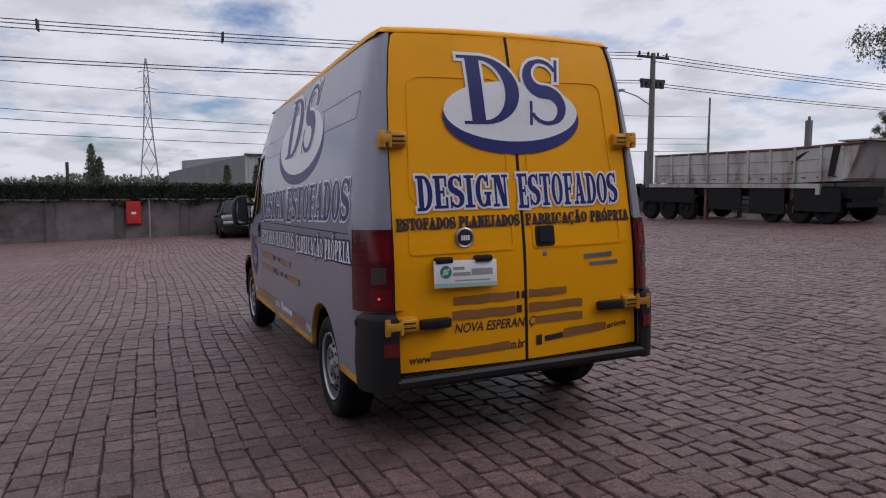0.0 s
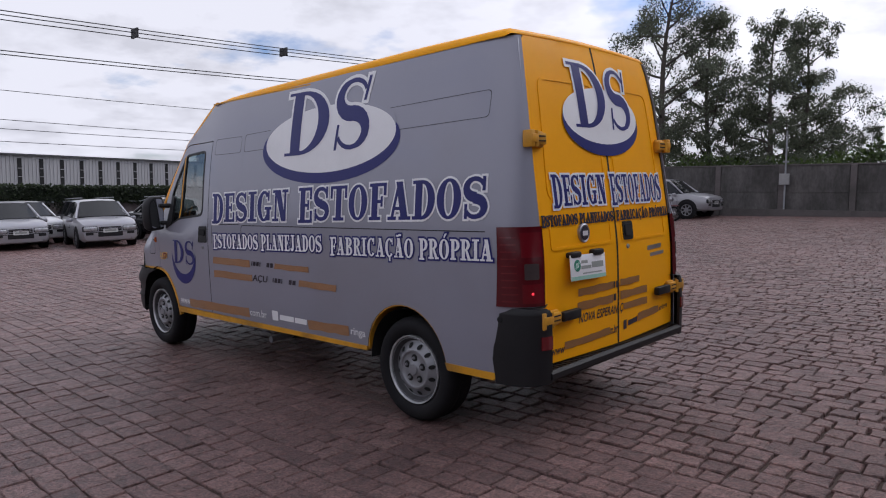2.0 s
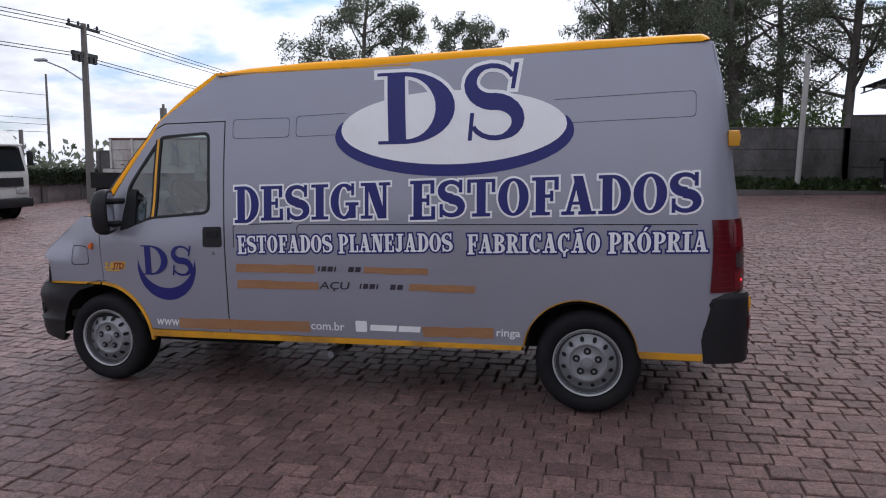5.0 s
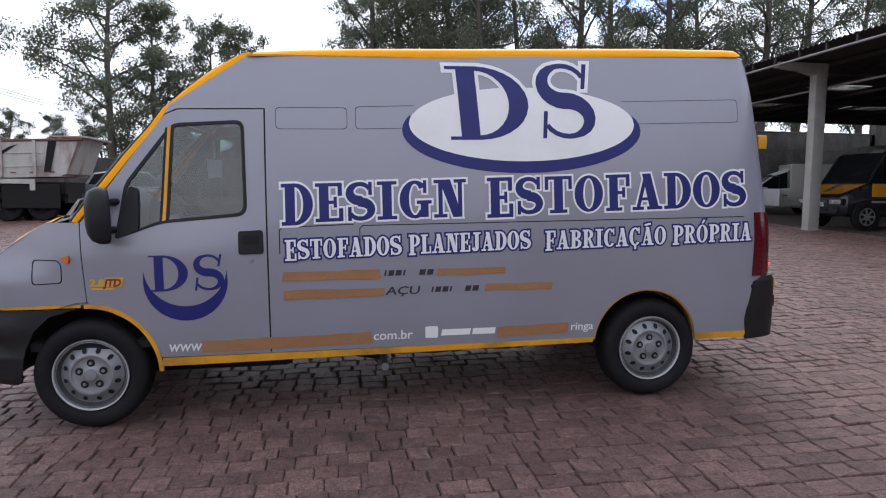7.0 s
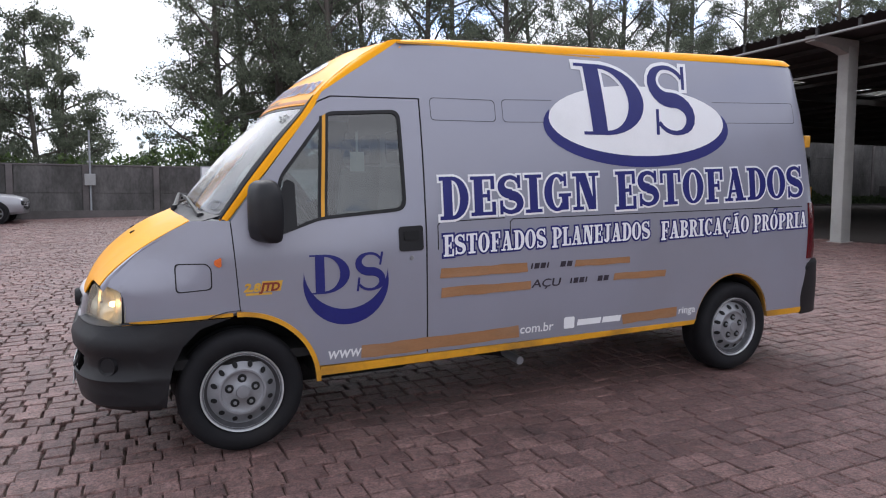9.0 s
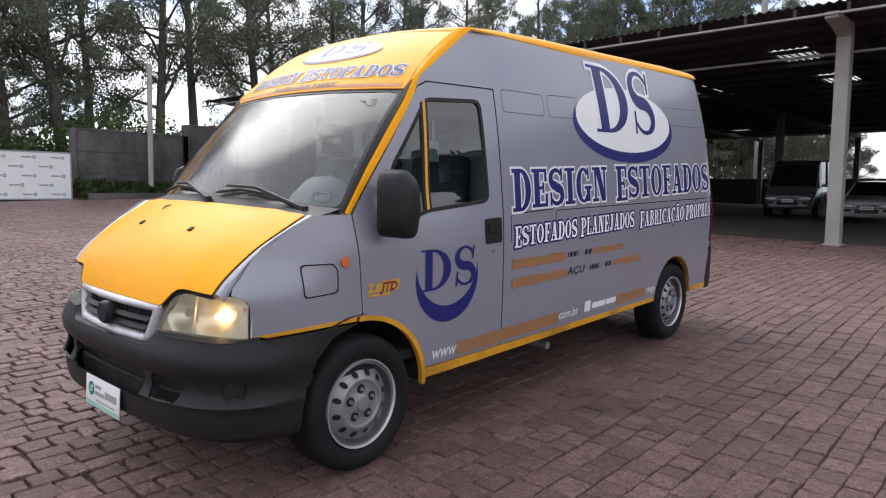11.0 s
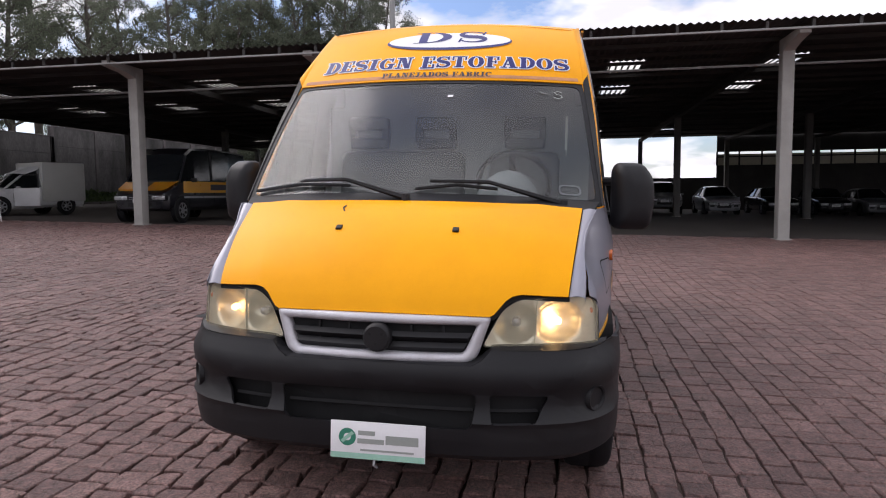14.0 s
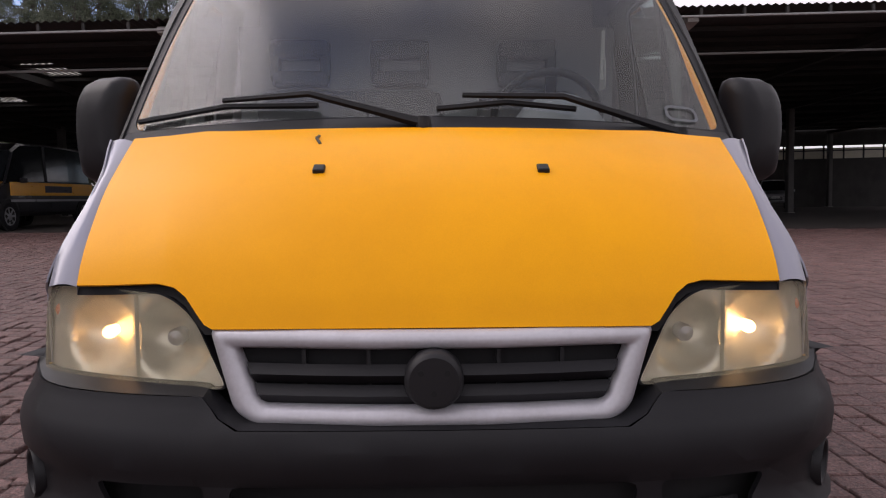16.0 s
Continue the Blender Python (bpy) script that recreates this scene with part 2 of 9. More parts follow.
RED_LENS_BRIGHT = surface("bright_red_lens", (0.13, 0.005, 0.009), 0.18, bump=0.05, grain=150, dist=0.001, coat=0.6)
GREY_LENS = surface("smoked_lens", (0.06, 0.045, 0.045), 0.2, bump=0.0, coat=0.3)
AMBER = surface("amber_lens", (0.62, 0.13, 0.02), 0.25, bump=0.0, coat=0.5)
HEADLENS = clouded("headlight_lens", (0.80, 0.74, 0.52), 0.20)
REFLECTOR = surface("headlight_bowl", (0.80, 0.76, 0.64), 0.34, 0.8, var=0.12, scale=9, grain=28, bump=0.5, dist=0.006)
BULB = glow("lit_bulb", (1.0, 0.62, 0.26), 22.0)
BULB_DIM = glow("dim_bulb", (1.0, 0.56, 0.20), 15.0)
BULB_RED = glow("lit_red_bulb", (1.0, 0.04, 0.06), 3.0)
SEAT = surface("grey_seat_cloth", (0.11, 0.112, 0.12), 0.9, var=0.05, scale=2, grain=9, bump=0.0)
DASH = surface("grey_dashboard", (0.13, 0.14, 0.15), 0.65, var=0.06, scale=2, grain=9, bump=0.0)
PAPER = surface("white_paper", (0.72, 0.74, 0.70), 0.8, var=0.04, bump=0.0)
GREEN_PRINT = surface("green_print", (0.03, 0.20, 0.13), 0.6, bump=0.0)
PALE_GREEN = surface("pale_green_print", (0.30, 0.52, 0.42), 0.6, bump=0.0)
GREY_PRINT = surface("grey_print", (0.30, 0.32, 0.30), 0.6, bump=0.0)
GOLD = surface("gold_badge", (0.62, 0.36, 0.05), 0.35, 0.2, bump=0.0)
RED_PRINT = surface("red_print", (0.20, 0.022, 0.012), 0.5, bump=0.0)
CONCRETE = surface("column_concrete", (0.36, 0.35, 0.33), 0.85, var=0.14, scale=2.5, grain=45, bump=0.3, dist=0.006, dirt=(0.20, 0.19, 0.17), dirt_amt=0.5)
# darker copy of the column concrete, with the shelter's shade in its colour
SHADED_CONCRETE = surface("shaded_concrete", (0.13, 0.125, 0.12), 0.88, var=0.2, scale=2, grain=40, bump=0.3, dist=0.006, dirt=(0.06, 0.055, 0.05), dirt_amt=0.6)
# wall colour lowered to paint in the shade at the shelter's back
WALL_SHADED = surface("shaded_wall", (0.05, 0.047, 0.045), 0.92, var=0.3, scale=1.5, grain=30, bump=0.3, dist=0.01, dirt=(0.025, 0.023, 0.022), dirt_amt=0.8)
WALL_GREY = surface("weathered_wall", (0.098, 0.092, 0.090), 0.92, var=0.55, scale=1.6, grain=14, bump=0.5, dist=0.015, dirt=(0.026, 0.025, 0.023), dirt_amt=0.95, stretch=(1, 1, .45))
WALL_PINK = surface("stained_old_wall", (0.17, 0.14, 0.14), 0.92, var=0.5, scale=1.6, grain=30, bump=0.4, dist=0.01, dirt=(0.05, 0.045, 0.04), dirt_amt=0.9)
WALL_POST = surface("wall_post", (0.12, 0.105, 0.105), 0.92, var=0.25, scale=2, grain=30, bump=0.4, dist=0.01, dirt=(0.05, 0.05, 0.045), dirt_amt=0.8)
# roof sheets and purlins coloured near black, painting in the underside's shade
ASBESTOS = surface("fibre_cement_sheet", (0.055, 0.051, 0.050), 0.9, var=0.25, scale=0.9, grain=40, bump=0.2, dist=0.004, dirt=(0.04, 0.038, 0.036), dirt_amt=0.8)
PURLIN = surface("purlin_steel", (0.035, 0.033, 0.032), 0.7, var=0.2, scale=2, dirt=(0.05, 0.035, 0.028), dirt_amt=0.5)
GUTTER = surface("gutter_sheet", (0.30, 0.30, 0.30), 0.6, 0.2, var=0.15, scale=2, dirt=(0.2, 0.18, 0.16), dirt_amt=0.6)
SKYLIGHT = clouded("translucent_skylight", (0.95, 0.94, 0.86), 0.3, True)
BARK = surface("eucalyptus_bark", (0.085, 0.074, 0.064), 0.9, var=0.35, scale=3, grain=20, bump=0.5, dist=0.02, dirt=(0.15, 0.13, 0.11), dirt_amt=0.5, stretch=(1, 1, 0.2))
POLE_GREY = surface("pole_concrete", (0.15, 0.14, 0.13), 0.9, var=0.12, scale=1.2, dirt=(0.2, 0.19, 0.18), dirt_amt=0.4)
WIRE = surface("cable", (0.03, 0.03, 0.032), 0.7, bump=0.0)
GALV = surface("galvanised_steel", (0.30, 0.31, 0.33), 0.55, 0.3, var=0.12, scale=2)
HYDRANT_RED = surface("red_cabinet_paint", (0.50, 0.02, 0.018), 0.45, var=0.12, scale=4, dirt=(0.25, 0.02, 0.02), dirt_amt=0.5)


def leaf_material(name, dark, light):
    m, nt, b = nodes_of(name)
    N, L = nt.nodes.new, nt.links.new
    g = N("ShaderNodeNewGeometry")
    r = N("ShaderNodeValToRGB")
    r.color_ramp.elements[0].color, r.color_ramp.elements[1].color = (*dark, 1), (*light, 1)
    L(g.outputs["Random Per Island"], r.inputs[0]); L(r.outputs[0], b.inputs["Base Color"])
    b.inputs["Roughness"].default_value = 0.5
    tr, mx = N("ShaderNodeBsdfTranslucent"), N("ShaderNodeMixShader")
    L(r.outputs[0], tr.inputs[0]); mx.inputs[0].default_value = 0.4
    L(b.outputs[0], mx.inputs[1]); L(tr.outputs[0], mx.inputs[2]); L(mx.outputs[0], nt.nodes["Material Output"].inputs[0])
    return m


LEAF = leaf_material("eucalyptus_leaf", (0.066, 0.082, 0.056), (0.20, 0.22, 0.15))
LEAF_BUSH = leaf_material("bush_leaf", (0.035, 0.065, 0.018), (0.12, 0.17, 0.05))
LEAF_HEDGE = leaf_material("hedge_leaf", (0.012, 0.020, 0.010), (0.040, 0.056, 0.022))
GRASS = leaf_material("grass_blade", (0.022, 0.036, 0.014), (0.06, 0.085, 0.03))

# ---- mesh helpers ----
def rise(y):
    return .02 * max(0.0, -18.0 - y)


def gz(x, y):
    """Height of the yard in world axes; it lifts a little towards the south wall."""
    return -FALL * (max(x, EDGE) + y) + rise(y)


def on_yard(x, y, rz=0.0, z=0.0):
    """Pose of a thing that stands square on the sloping yard."""
    if x > EDGE and y > -18:
        return YARD @ pose(x, y, z, 0, 0, rz)
    return pose(x, y, gz(x, y) + z, 0, 0, rz)


def plumb(x, y, rz=0.0, z=0.0):
    """Pose of a thing that stands upright on the yard."""
    return pose(x, y, gz(x, y) + z, 0, 0, rz)


def finish(bm, name, mat, smooth=None):
    me = bpy.data.meshes.new(name)
    bm.normal_update()
    bm.to_mesh(me)
    bm.free()
    for m in (mat if isinstance(mat, (list, tuple)) else [mat]):
        me.materials.append(m)
    if smooth is not None:
        for p in me.polygons:
            p.use_smooth = True
        me.set_sharp_from_angle(angle=radians(smooth))
    return me


def part(name, bm, mat, parent, label="", smooth=None, m=None):
    """One mesh object under a thing or a part."""
    ob = new(name, finish(bm, name, mat, smooth) if isinstance(bm, bmesh.types.BMesh) else bm)
    ob.parent = parent
    if m is not None:
        ob.matrix_basis = m
    if label:
        ob["label"] = label
    return ob


def thing(name, m, label, category, group="", kind=""):
    ob = new(name)
    ob.matrix_basis = m
    ob.empty_display_size = 0.2
    return tagged(ob, label, category, group, kind)


def mesh_thing(name, bm, mat, m, label, category, group="", kind="", smooth=None):
    ob = new(name, finish(bm, name, mat, smooth))
    ob.matrix_basis = m
    return tagged(ob, label, category, group, kind)


def box(bm, x0, x1, y0, y1, z0, z1, bevel=0.0, m=None, mi=0):
    vs = [bm.verts.new(p) for p in ((x0, y0, z0), (x1, y0, z0), (x1, y1, z0), (x0, y1, z0), (x0, y0, z1), (x1, y0, z1), (x1, y1, z1), (x0, y1, z1))]
    fs = [bm.faces.new([vs[i] for i in q]) for q in ((3, 2, 1, 0), (4, 5, 6, 7), (0, 1, 5, 4), (1, 2, 6, 5), (2, 3, 7, 6), (3, 0, 4, 7))]
    for f in fs:
        f.material_index = mi
    if bevel:
        es = list({e for f in fs for e in f.edges})
        r = bmesh.ops.bevel(bm, geom=es, offset=bevel, segments=2, affect="EDGES", profile=0.5)
        fs = r["faces"]
        for f in fs:
            f.material_index = mi
        vs = list({v for f in fs for v in f.verts} | {v for v in vs if v.is_valid})
    if m is not None:
        for v in vs:
            v.co = m @ v.co
    return bm


def boxes(*specs, bevel=0.0):
    bm = bmesh.new()
    for s in specs:
        box(bm, *s, bevel=bevel)
    return bm


def tube(bm, pts, r, seg=8, caps=True, radii=None):
    """A round bar along pts."""
    pts = [Vector(p) for p in pts]
    rings = []
    side = None
    for i, p in enumerate(pts):
        d = (pts[min(i + 1, len(pts) - 1)] - pts[max(i - 1, 0)]).normalized()
        if side is None:
            side = d.orthogonal().normalized()
        side = (side - d * side.dot(d)).normalized()
        up = d.cross(side)
        rr = radii[i] if radii else r
        rings.append([bm.verts.new(p + rr * (math.cos(a) * side + math.sin(a) * up)) for a in (2 * math.pi * k / seg for k in range(seg))])
    for a, b in zip(rings, rings[1:]):
        for k in range(seg):
            bm.faces.new((a[k], a[(k + 1) % seg], b[(k + 1) % seg], b[k]))
    if caps:
        bm.faces.new(rings[0][::-1]); bm.faces.new(rings[-1])
    return bm


def lathe(bm, prof, seg=32, axis="y", center=(0, 0, 0), closed=False):
    """Turn a profile of (radius, along) about an axis."""
    c = Vector(center)
    rings = []
    for r, h in prof:
        ring = []
        for k in range(seg):
            a = 2 * math.pi * k / seg
            ca, sa = r * math.cos(a), r * math.sin(a)
            p = {"y": (ca, h, sa), "z": (ca, sa, h), "x": (h, ca, sa)}[axis]
            ring.append(bm.verts.new(c + Vector(p)))
        rings.append(ring)
    pairs = list(zip(rings, rings[1:])) + ([(rings[-1], rings[0])] if closed else [])
    for a, b in pairs:
        for k in range(seg):
            bm.faces.new((a[k], b[k], b[(k + 1) % seg], a[(k + 1) % seg]))
    return bm


def prism(bm, poly, y0, y1, axis="y"):
    """Extrude a polygon given in the plane across an axis."""
    def at(p, h):
        return {"y": (p[0], h, p[1]), "x": (h, p[0], p[1]), "z": (p[0], p[1], h)}[axis]
    a = [bm.verts.new(at(p, y0)) for p in poly]
    b = [bm.verts.new(at(p, y1)) for p in poly]
    n = len(poly)
    bm.faces.new(a[::-1]); bm.faces.new(b)
    for i in range(n):
        bm.faces.new((a[i], a[(i + 1) % n], b[(i + 1) % n], b[i]))
    bmesh.ops.recalc_face_normals(bm, faces=bm.faces[:])
    return bm


def interp(table, x):
    return float(np.interp(x, [a for a, _ in table], [b for _, b in table]))


def smooth_interp(table, x):
    """Smooth curve through a table (Catmull-Rom on uneven knots)."""
    n = len(table)
    if x <= table[0][0]:
        return table[0][1]
    if x >= table[-1][0]:
        return table[-1][1]
    i = next(k for k in range(n - 1) if table[k][0] <= x <= table[k + 1][0])
    x0, y0 = table[i]; x1, y1 = table[i + 1]
    h = x1 - x0
    def slope(k):
        a, b = max(k - 1, 0), min(k + 1, n - 1)
        return (table[b][1] - table[a][1]) / (table[b][0] - table[a][0])
    t = (x - x0) / h
    m0, m1 = slope(i) * h, slope(i + 1) * h
    return (2 * t**3 - 3 * t**2 + 1) * y0 + (t**3 - 2 * t**2 + t) * m0 + (-2 * t**3 + 3 * t**2) * y1 + (t**3 - t**2) * m1


def rounded(poly, r, n=4):
    """Round the corners of a 2D polygon; r is one radius or one for each corner."""
    out = []
    k = len(poly)
    for i, p in enumerate(poly):
        rad = r[i] if isinstance(r, (list, tuple)) else r
        p = Vector(p)
        a, b = Vector(poly[i - 1]) - p, Vector(poly[(i + 1) % k]) - p
        d = min(rad, a.length * 0.45, b.length * 0.45)
        if d < 1e-5:
            out.append(tuple(p))
            continue
        s, e = p + a.normalized() * d, p + b.normalized() * d
        for j in range(n + 1):
            t = j / n
            out.append(tuple((1 - t)**2 * s + 2 * t * (1 - t) * p + t**2 * e))
    return out


def arc(cx, cz, rx, rz, a0, a1, n=14):
    return [(cx + rx * math.cos(radians(a0 + (a1 - a0) * i / n)), cz + rz * math.sin(radians(a0 + (a1 - a0) * i / n))) for i in range(n + 1)]


def sheet(outline, holes, fn, us=(), vs=(), thick=0.0, flip=False):
    """Fill a 2D outline with holes, cut it along grid lines and lay it on the surface fn(u, v)."""
    bm = bmesh.new()
    edges = []
    for loop in [outline, *holes]:
        ring = [bm.verts.new((p[0], p[1], 0)) for p in loop]
        edges += [bm.edges.new((ring[i - 1], ring[i])) for i in range(len(ring))]
    bmesh.ops.triangle_fill(bm, use_beauty=True, use_dissolve=False, edges=edges, normal=(0, 0, 1))
    for axis, lines in ((0, us), (1, vs)):
        for c in lines:
            co, no = [0, 0, 0], [0, 0, 0]
            co[axis], no[axis] = c, 1
            bmesh.ops.bisect_plane(bm, geom=bm.verts[:] + bm.edges[:] + bm.faces[:], dist=1e-5, plane_co=co, plane_no=no)
    for v in bm.verts:
        v.co = Vector(fn(v.co.x, v.co.y))
    if flip:
        bmesh.ops.reverse_faces(bm, faces=bm.faces[:])
    bm.normal_update()
    if thick:
        bmesh.ops.solidify(bm, geom=bm.faces[:], thickness=thick)
    return bm


def span(a, b, step):
    n = max(1, round(abs(b - a) / step))
    return [a + (b - a) * i / n for i in range(n + 1)]


# ---- slab-serif letters, drawn from bars, rings and slants ----
def _bar(x0, y0, x1, y1):
    return ("p", [(x0, y0), (x1, y0), (x1, y1), (x0, y1)])


def _ring(cx, cy, rx, ry, tx, ty, a0, a1):
    return ("r", (cx, cy, rx, ry, tx, ty, a0, a1))


STEM = _bar(.08, 0, .28, 1)
GLYPHS = {
    "D": (.70, [STEM, _bar(0, 0, .3, .09), _bar(0, .91, .3, 1), _ring(.28, .5, .37, .5, .20, .09, -90, 90)]),
    "E": (.66, [STEM, _bar(0, 0, .58, .09), _bar(0, .91, .56, 1), _bar(.47, .66, .56, .92), _bar(.49, .08, .58, .34), _bar(.27, .455, .41, .545), _bar(.38, .36, .45, .64)]),
    "S": (.64, [_ring(.29, .725, .27, .275, .19, .09, 25, 265), _ring(.29, .275, .29, .275, .20, .09, -155, 85), _bar(.47, .66, .54, 1), _bar(.01, 0, .08, .36), ("p", [(.05, .62), (.20, .50), (.54, .36), (.40, .56)])]),
    "I": (.48, [_bar(.11, 0, .31, 1), _bar(0, 0, .42, .09), _bar(0, .91, .42, 1)]),
    "G": (.74, [_ring(.33, .5, .33, .5, .20, .09, 42, 318), _bar(.51, .66, .58, 1), _bar(.45, .03, .62, .44), _bar(.37, .38, .69, .47)]),
    "N": (.76, [_bar(.10, 0, .19, 1), _bar(.53, .02, .62, 1), _bar(0, 0, .29, .09), _bar(0, .91, .26, 1), _bar(.44, .91, .71, 1), ("p", [(.12, 1), (.36, 1), (.62, 0), (.42, 0)][::-1])]),
    "T": (.68, [_bar(.21, 0, .41, 1), _bar(.11, 0, .51, .09), _bar(0, .91, .62, 1), _bar(0, .64, .08, .92), _bar(.54, .64, .62, .92)]),
    "O": (.73, [_ring(.33, .5, .33, .5, .20, .08, 0, 360)]),
    "F": (.62, [STEM, _bar(0, 0, .38, .09), _bar(0, .91, .56, 1), _bar(.47, .66, .56, .92), _bar(.27, .455, .41, .545), _bar(.38, .36, .45, .64)]),
    "A": (.76, [("p", [(.08, 0), (.17, 0), (.38, 1), (.30, 1)]), ("p", [(.42, 0), (.64, 0), (.44, 1), (.24, 1)]), _bar(.18, .26, .48, .34), _bar(0, 0, .27, .09), _bar(.35, 0, .71, .09)]),
    "P": (.66, [STEM, _bar(0, 0, .37, .09), _bar(0, .91, .3, 1), _ring(.28, .71, .33, .29, .19, .08, -90, 90)]),
    "L": (.60, [STEM, _bar(0, 0, .55, .09), _bar(0, .91, .37, 1), _bar(.46, .08, .55, .38)]),
    "J": (.54, [_bar(.19, .2, .39, 1), _bar(.08, .91, .50, 1), _ring(.20, .2, .19, .2, .18, .09, -180, 0)]),
    "B": (.68, [STEM, _bar(0, 0, .3, .09), _bar(0, .91, .3, 1), _ring(.28, .745, .30, .255, .19, .08, -90, 90), _ring(.28, .26, .34, .26, .19, .08, -90, 90)]),
    "R": (.72, [STEM, _bar(0, 0, .37, .09), _bar(0, .91, .3, 1), _ring(.28, .73, .31, .27, .19, .08, -90, 90), ("p", [(.30, .48), (.44, .48), (.66, 0), (.46, 0)][::-1]), _bar(.44, 0, .70, .09)]),
    "C": (.68, [_ring(.33, .5, .33, .5, .20, .09, 42, 318), _bar(.51, .66, .58, 1)]),
    " ": (.34, []),
}


def _stroke(spine):
    """A bent stroke: points with half-widths along it."""
    return ("s", spine)


def _ess(thin, thick, cx=.275, r=.215):
    """The spine of an S, thin at its ends and thick along the middle."""
    pts = []
    for i in range(15):
        a = radians(22 + 248 * i / 14)
        pts.append((cx + r * math.cos(a), .735 + (.265 - thin) * math.sin(a), a))
    for i in range(15):
        a = radians(90 - 248 * i / 14)
        pts.append((cx + .008 + (r + .012) * math.cos(a), .265 + (.265 - thin) * math.sin(a), a))
    n = len(pts) - 1
    return _stroke([(x, y, thin + (thick - thin) * max(0.0, math.sin(math.pi * min(1.0, max(0.0, (i / n - .17) / .66)))) ** .8) for i, (x, y, _) in enumerate(pts)])


GLYPHS["S"] = (.64, [_ess(.05, .115), _bar(.455, .66, .53, 1), _bar(.02, 0, .095, .36)])
# wide book-face pair for the ovals and the doors
GLYPHS["d"] = (1.08, [_bar(.135, 0, .365, 1), _bar(0, 0, .40, .045), _bar(0, .955, .40, 1), _ring(.355, .5, .645, .5, .245, .06, -90, 90)])
GLYPHS["s"] = (.62, [_ess(.028, .094), ("p", [(.45, .66), (.49, .66), (.54, 1), (.495, 1)]), ("p", [(.015, 0), (.055, 0), (.09, .36), (.05, .36)])])
GLYPHS["Ç"] = (.68, GLYPHS["C"][1] + [_bar(.28, -.20, .40, .02)])
GLYPHS["Ã"] = (.76, GLYPHS["A"][1] + [_bar(.18, 1.07, .36, 1.17), _bar(.34, 1.11, .54, 1.21)])
GLYPHS["Ó"] = (.73, GLYPHS["O"][1] + [("p", [(.28, 1.06), (.38, 1.06), (.52, 1.26), (.38, 1.26)])])


def grow(poly, wx, wy):
    """Push the sides of a convex polygon outwards."""
    n = len(poly)
    out = []
    for i in range(n):
        p0, p1, p2 = (Vector(poly[(i + k) % n]) for k in (-1, 0, 1))
        d1, d2 = (p1 - p0).normalized(), (p2 - p1).normalized()
        n1, n2 = Vector((d1.y * wx, -d1.x * wy)), Vector((d2.y * wx, -d2.x * wy))
        den = d1.x * d2.y - d1.y * d2.x
        if abs(den) < 1e-4:
            out.append(tuple(p1 + n1))
            continue
        a, b = p1 + n1, p1 + n2
        t = ((b.x - a.x) * d2.y - (b.y - a.y) * d2.x) / den
        q = a + d1 * t
        lim = 2.2 * max(wx, wy)
        if (q - p1).length > lim:
            q = p1 + (q - p1).normalized() * lim
        out.append(tuple(q))
    return out


def lettering(word, fn, width, height, rim=0.0, lift=0.0, slices=(), lean=0.0):
    """A word laid on a surface. fn(u, v, h): place at u along, v up and h off the surface. rim widens the strokes, in metres."""
    total = sum(GLYPHS[c][0] for c in word)
    sx = width / total
    polys = []
    x = 0.0
    for c in word:
        adv, pieces = GLYPHS[c]
        wx, wy = rim / sx, rim / height
        for i, (kind, d) in enumerate(pieces):
            layer = lift + 0.00012 * (i + 1)
            if kind == "s":
                sp = [Vector((px * sx, py * height)) for px, py, _ in d]
                hw_ = [pw * .5 * (sx + height) + rim for _, _, pw in d]
                sides = []
                for k, p in enumerate(sp):
                    t_ = (sp[min(k + 1, len(sp) - 1)] - sp[max(k - 1, 0)]).normalized()
                    if rim and k in (0, len(sp) - 1):
                        p = p + t_ * (rim if k else -rim)
                    nrm = Vector((-t_.y, t_.x)) * hw_[k]
                    sides.append(((p + nrm), (p - nrm)))
                for (a0, b0), (a1, b1) in zip(sides, sides[1:]):
                    polys.append(([(x + q.x / sx, q.y / height) for q in (b0, b1, a1, a0)], layer))
            elif kind == "p":
                q = grow(d, wx, wy) if rim else d
                polys.append(([(x + a, b) for a, b in q], layer))
            else:
                cx, cy, rx, ry, tx, ty, a0, a1 = d
                rx, ry, tx, ty = rx + wx, ry + wy, tx + 2 * wx, ty + 2 * wy
                ix, iy = max(rx - tx, 0.001), max(ry - ty, 0.001)
                if rim and a1 - a0 < 359:
                    a0, a1 = a0 - 6, a1 + 6
                n = max(6, int((a1 - a0) / 12))
                for k in range(n):
                    t0, t1 = radians(a0 + (a1 - a0) * k / n), radians(a0 + (a1 - a0) * (k + 1) / n)
                    q = [(cx + ix * math.cos(t0), cy + iy * math.sin(t0)), (cx + rx * math.cos(t0), cy + ry * math.sin(t0)), (cx + rx * math.cos(t1), cy + ry * math.sin(t1)), (cx + ix * math.cos(t1), cy + iy * math.sin(t1))]
                    polys.append(([(x + a, b) for a, b in q], layer))
        x += adv
    bm = bmesh.new()
    lay = bm.verts.layers.float.new("lift")
    for q, layer in polys:
        vs = []
        for a, b in q:
            v = bm.verts.new(((a + lean * b) * sx, b * height, 0))
            v[lay] = layer
            vs.append(v)
        bm.faces.new(vs)
    for c in slices:
        bmesh.ops.bisect_plane(bm, geom=bm.verts[:] + bm.edges[:] + bm.faces[:], dist=1e-6, plane_co=(0, c, 0), plane_no=(0, 1, 0))
    for v in bm.verts:
        v.co = Vector(fn(v.co.x, v.co.y, v[lay]))
    return bm


def patch(poly, fn, lift, us=(), vs=()):
    """A flat sticker laid on a surface."""
    return sheet(poly, [], lambda u, v: fn(u, v, lift), us, vs)


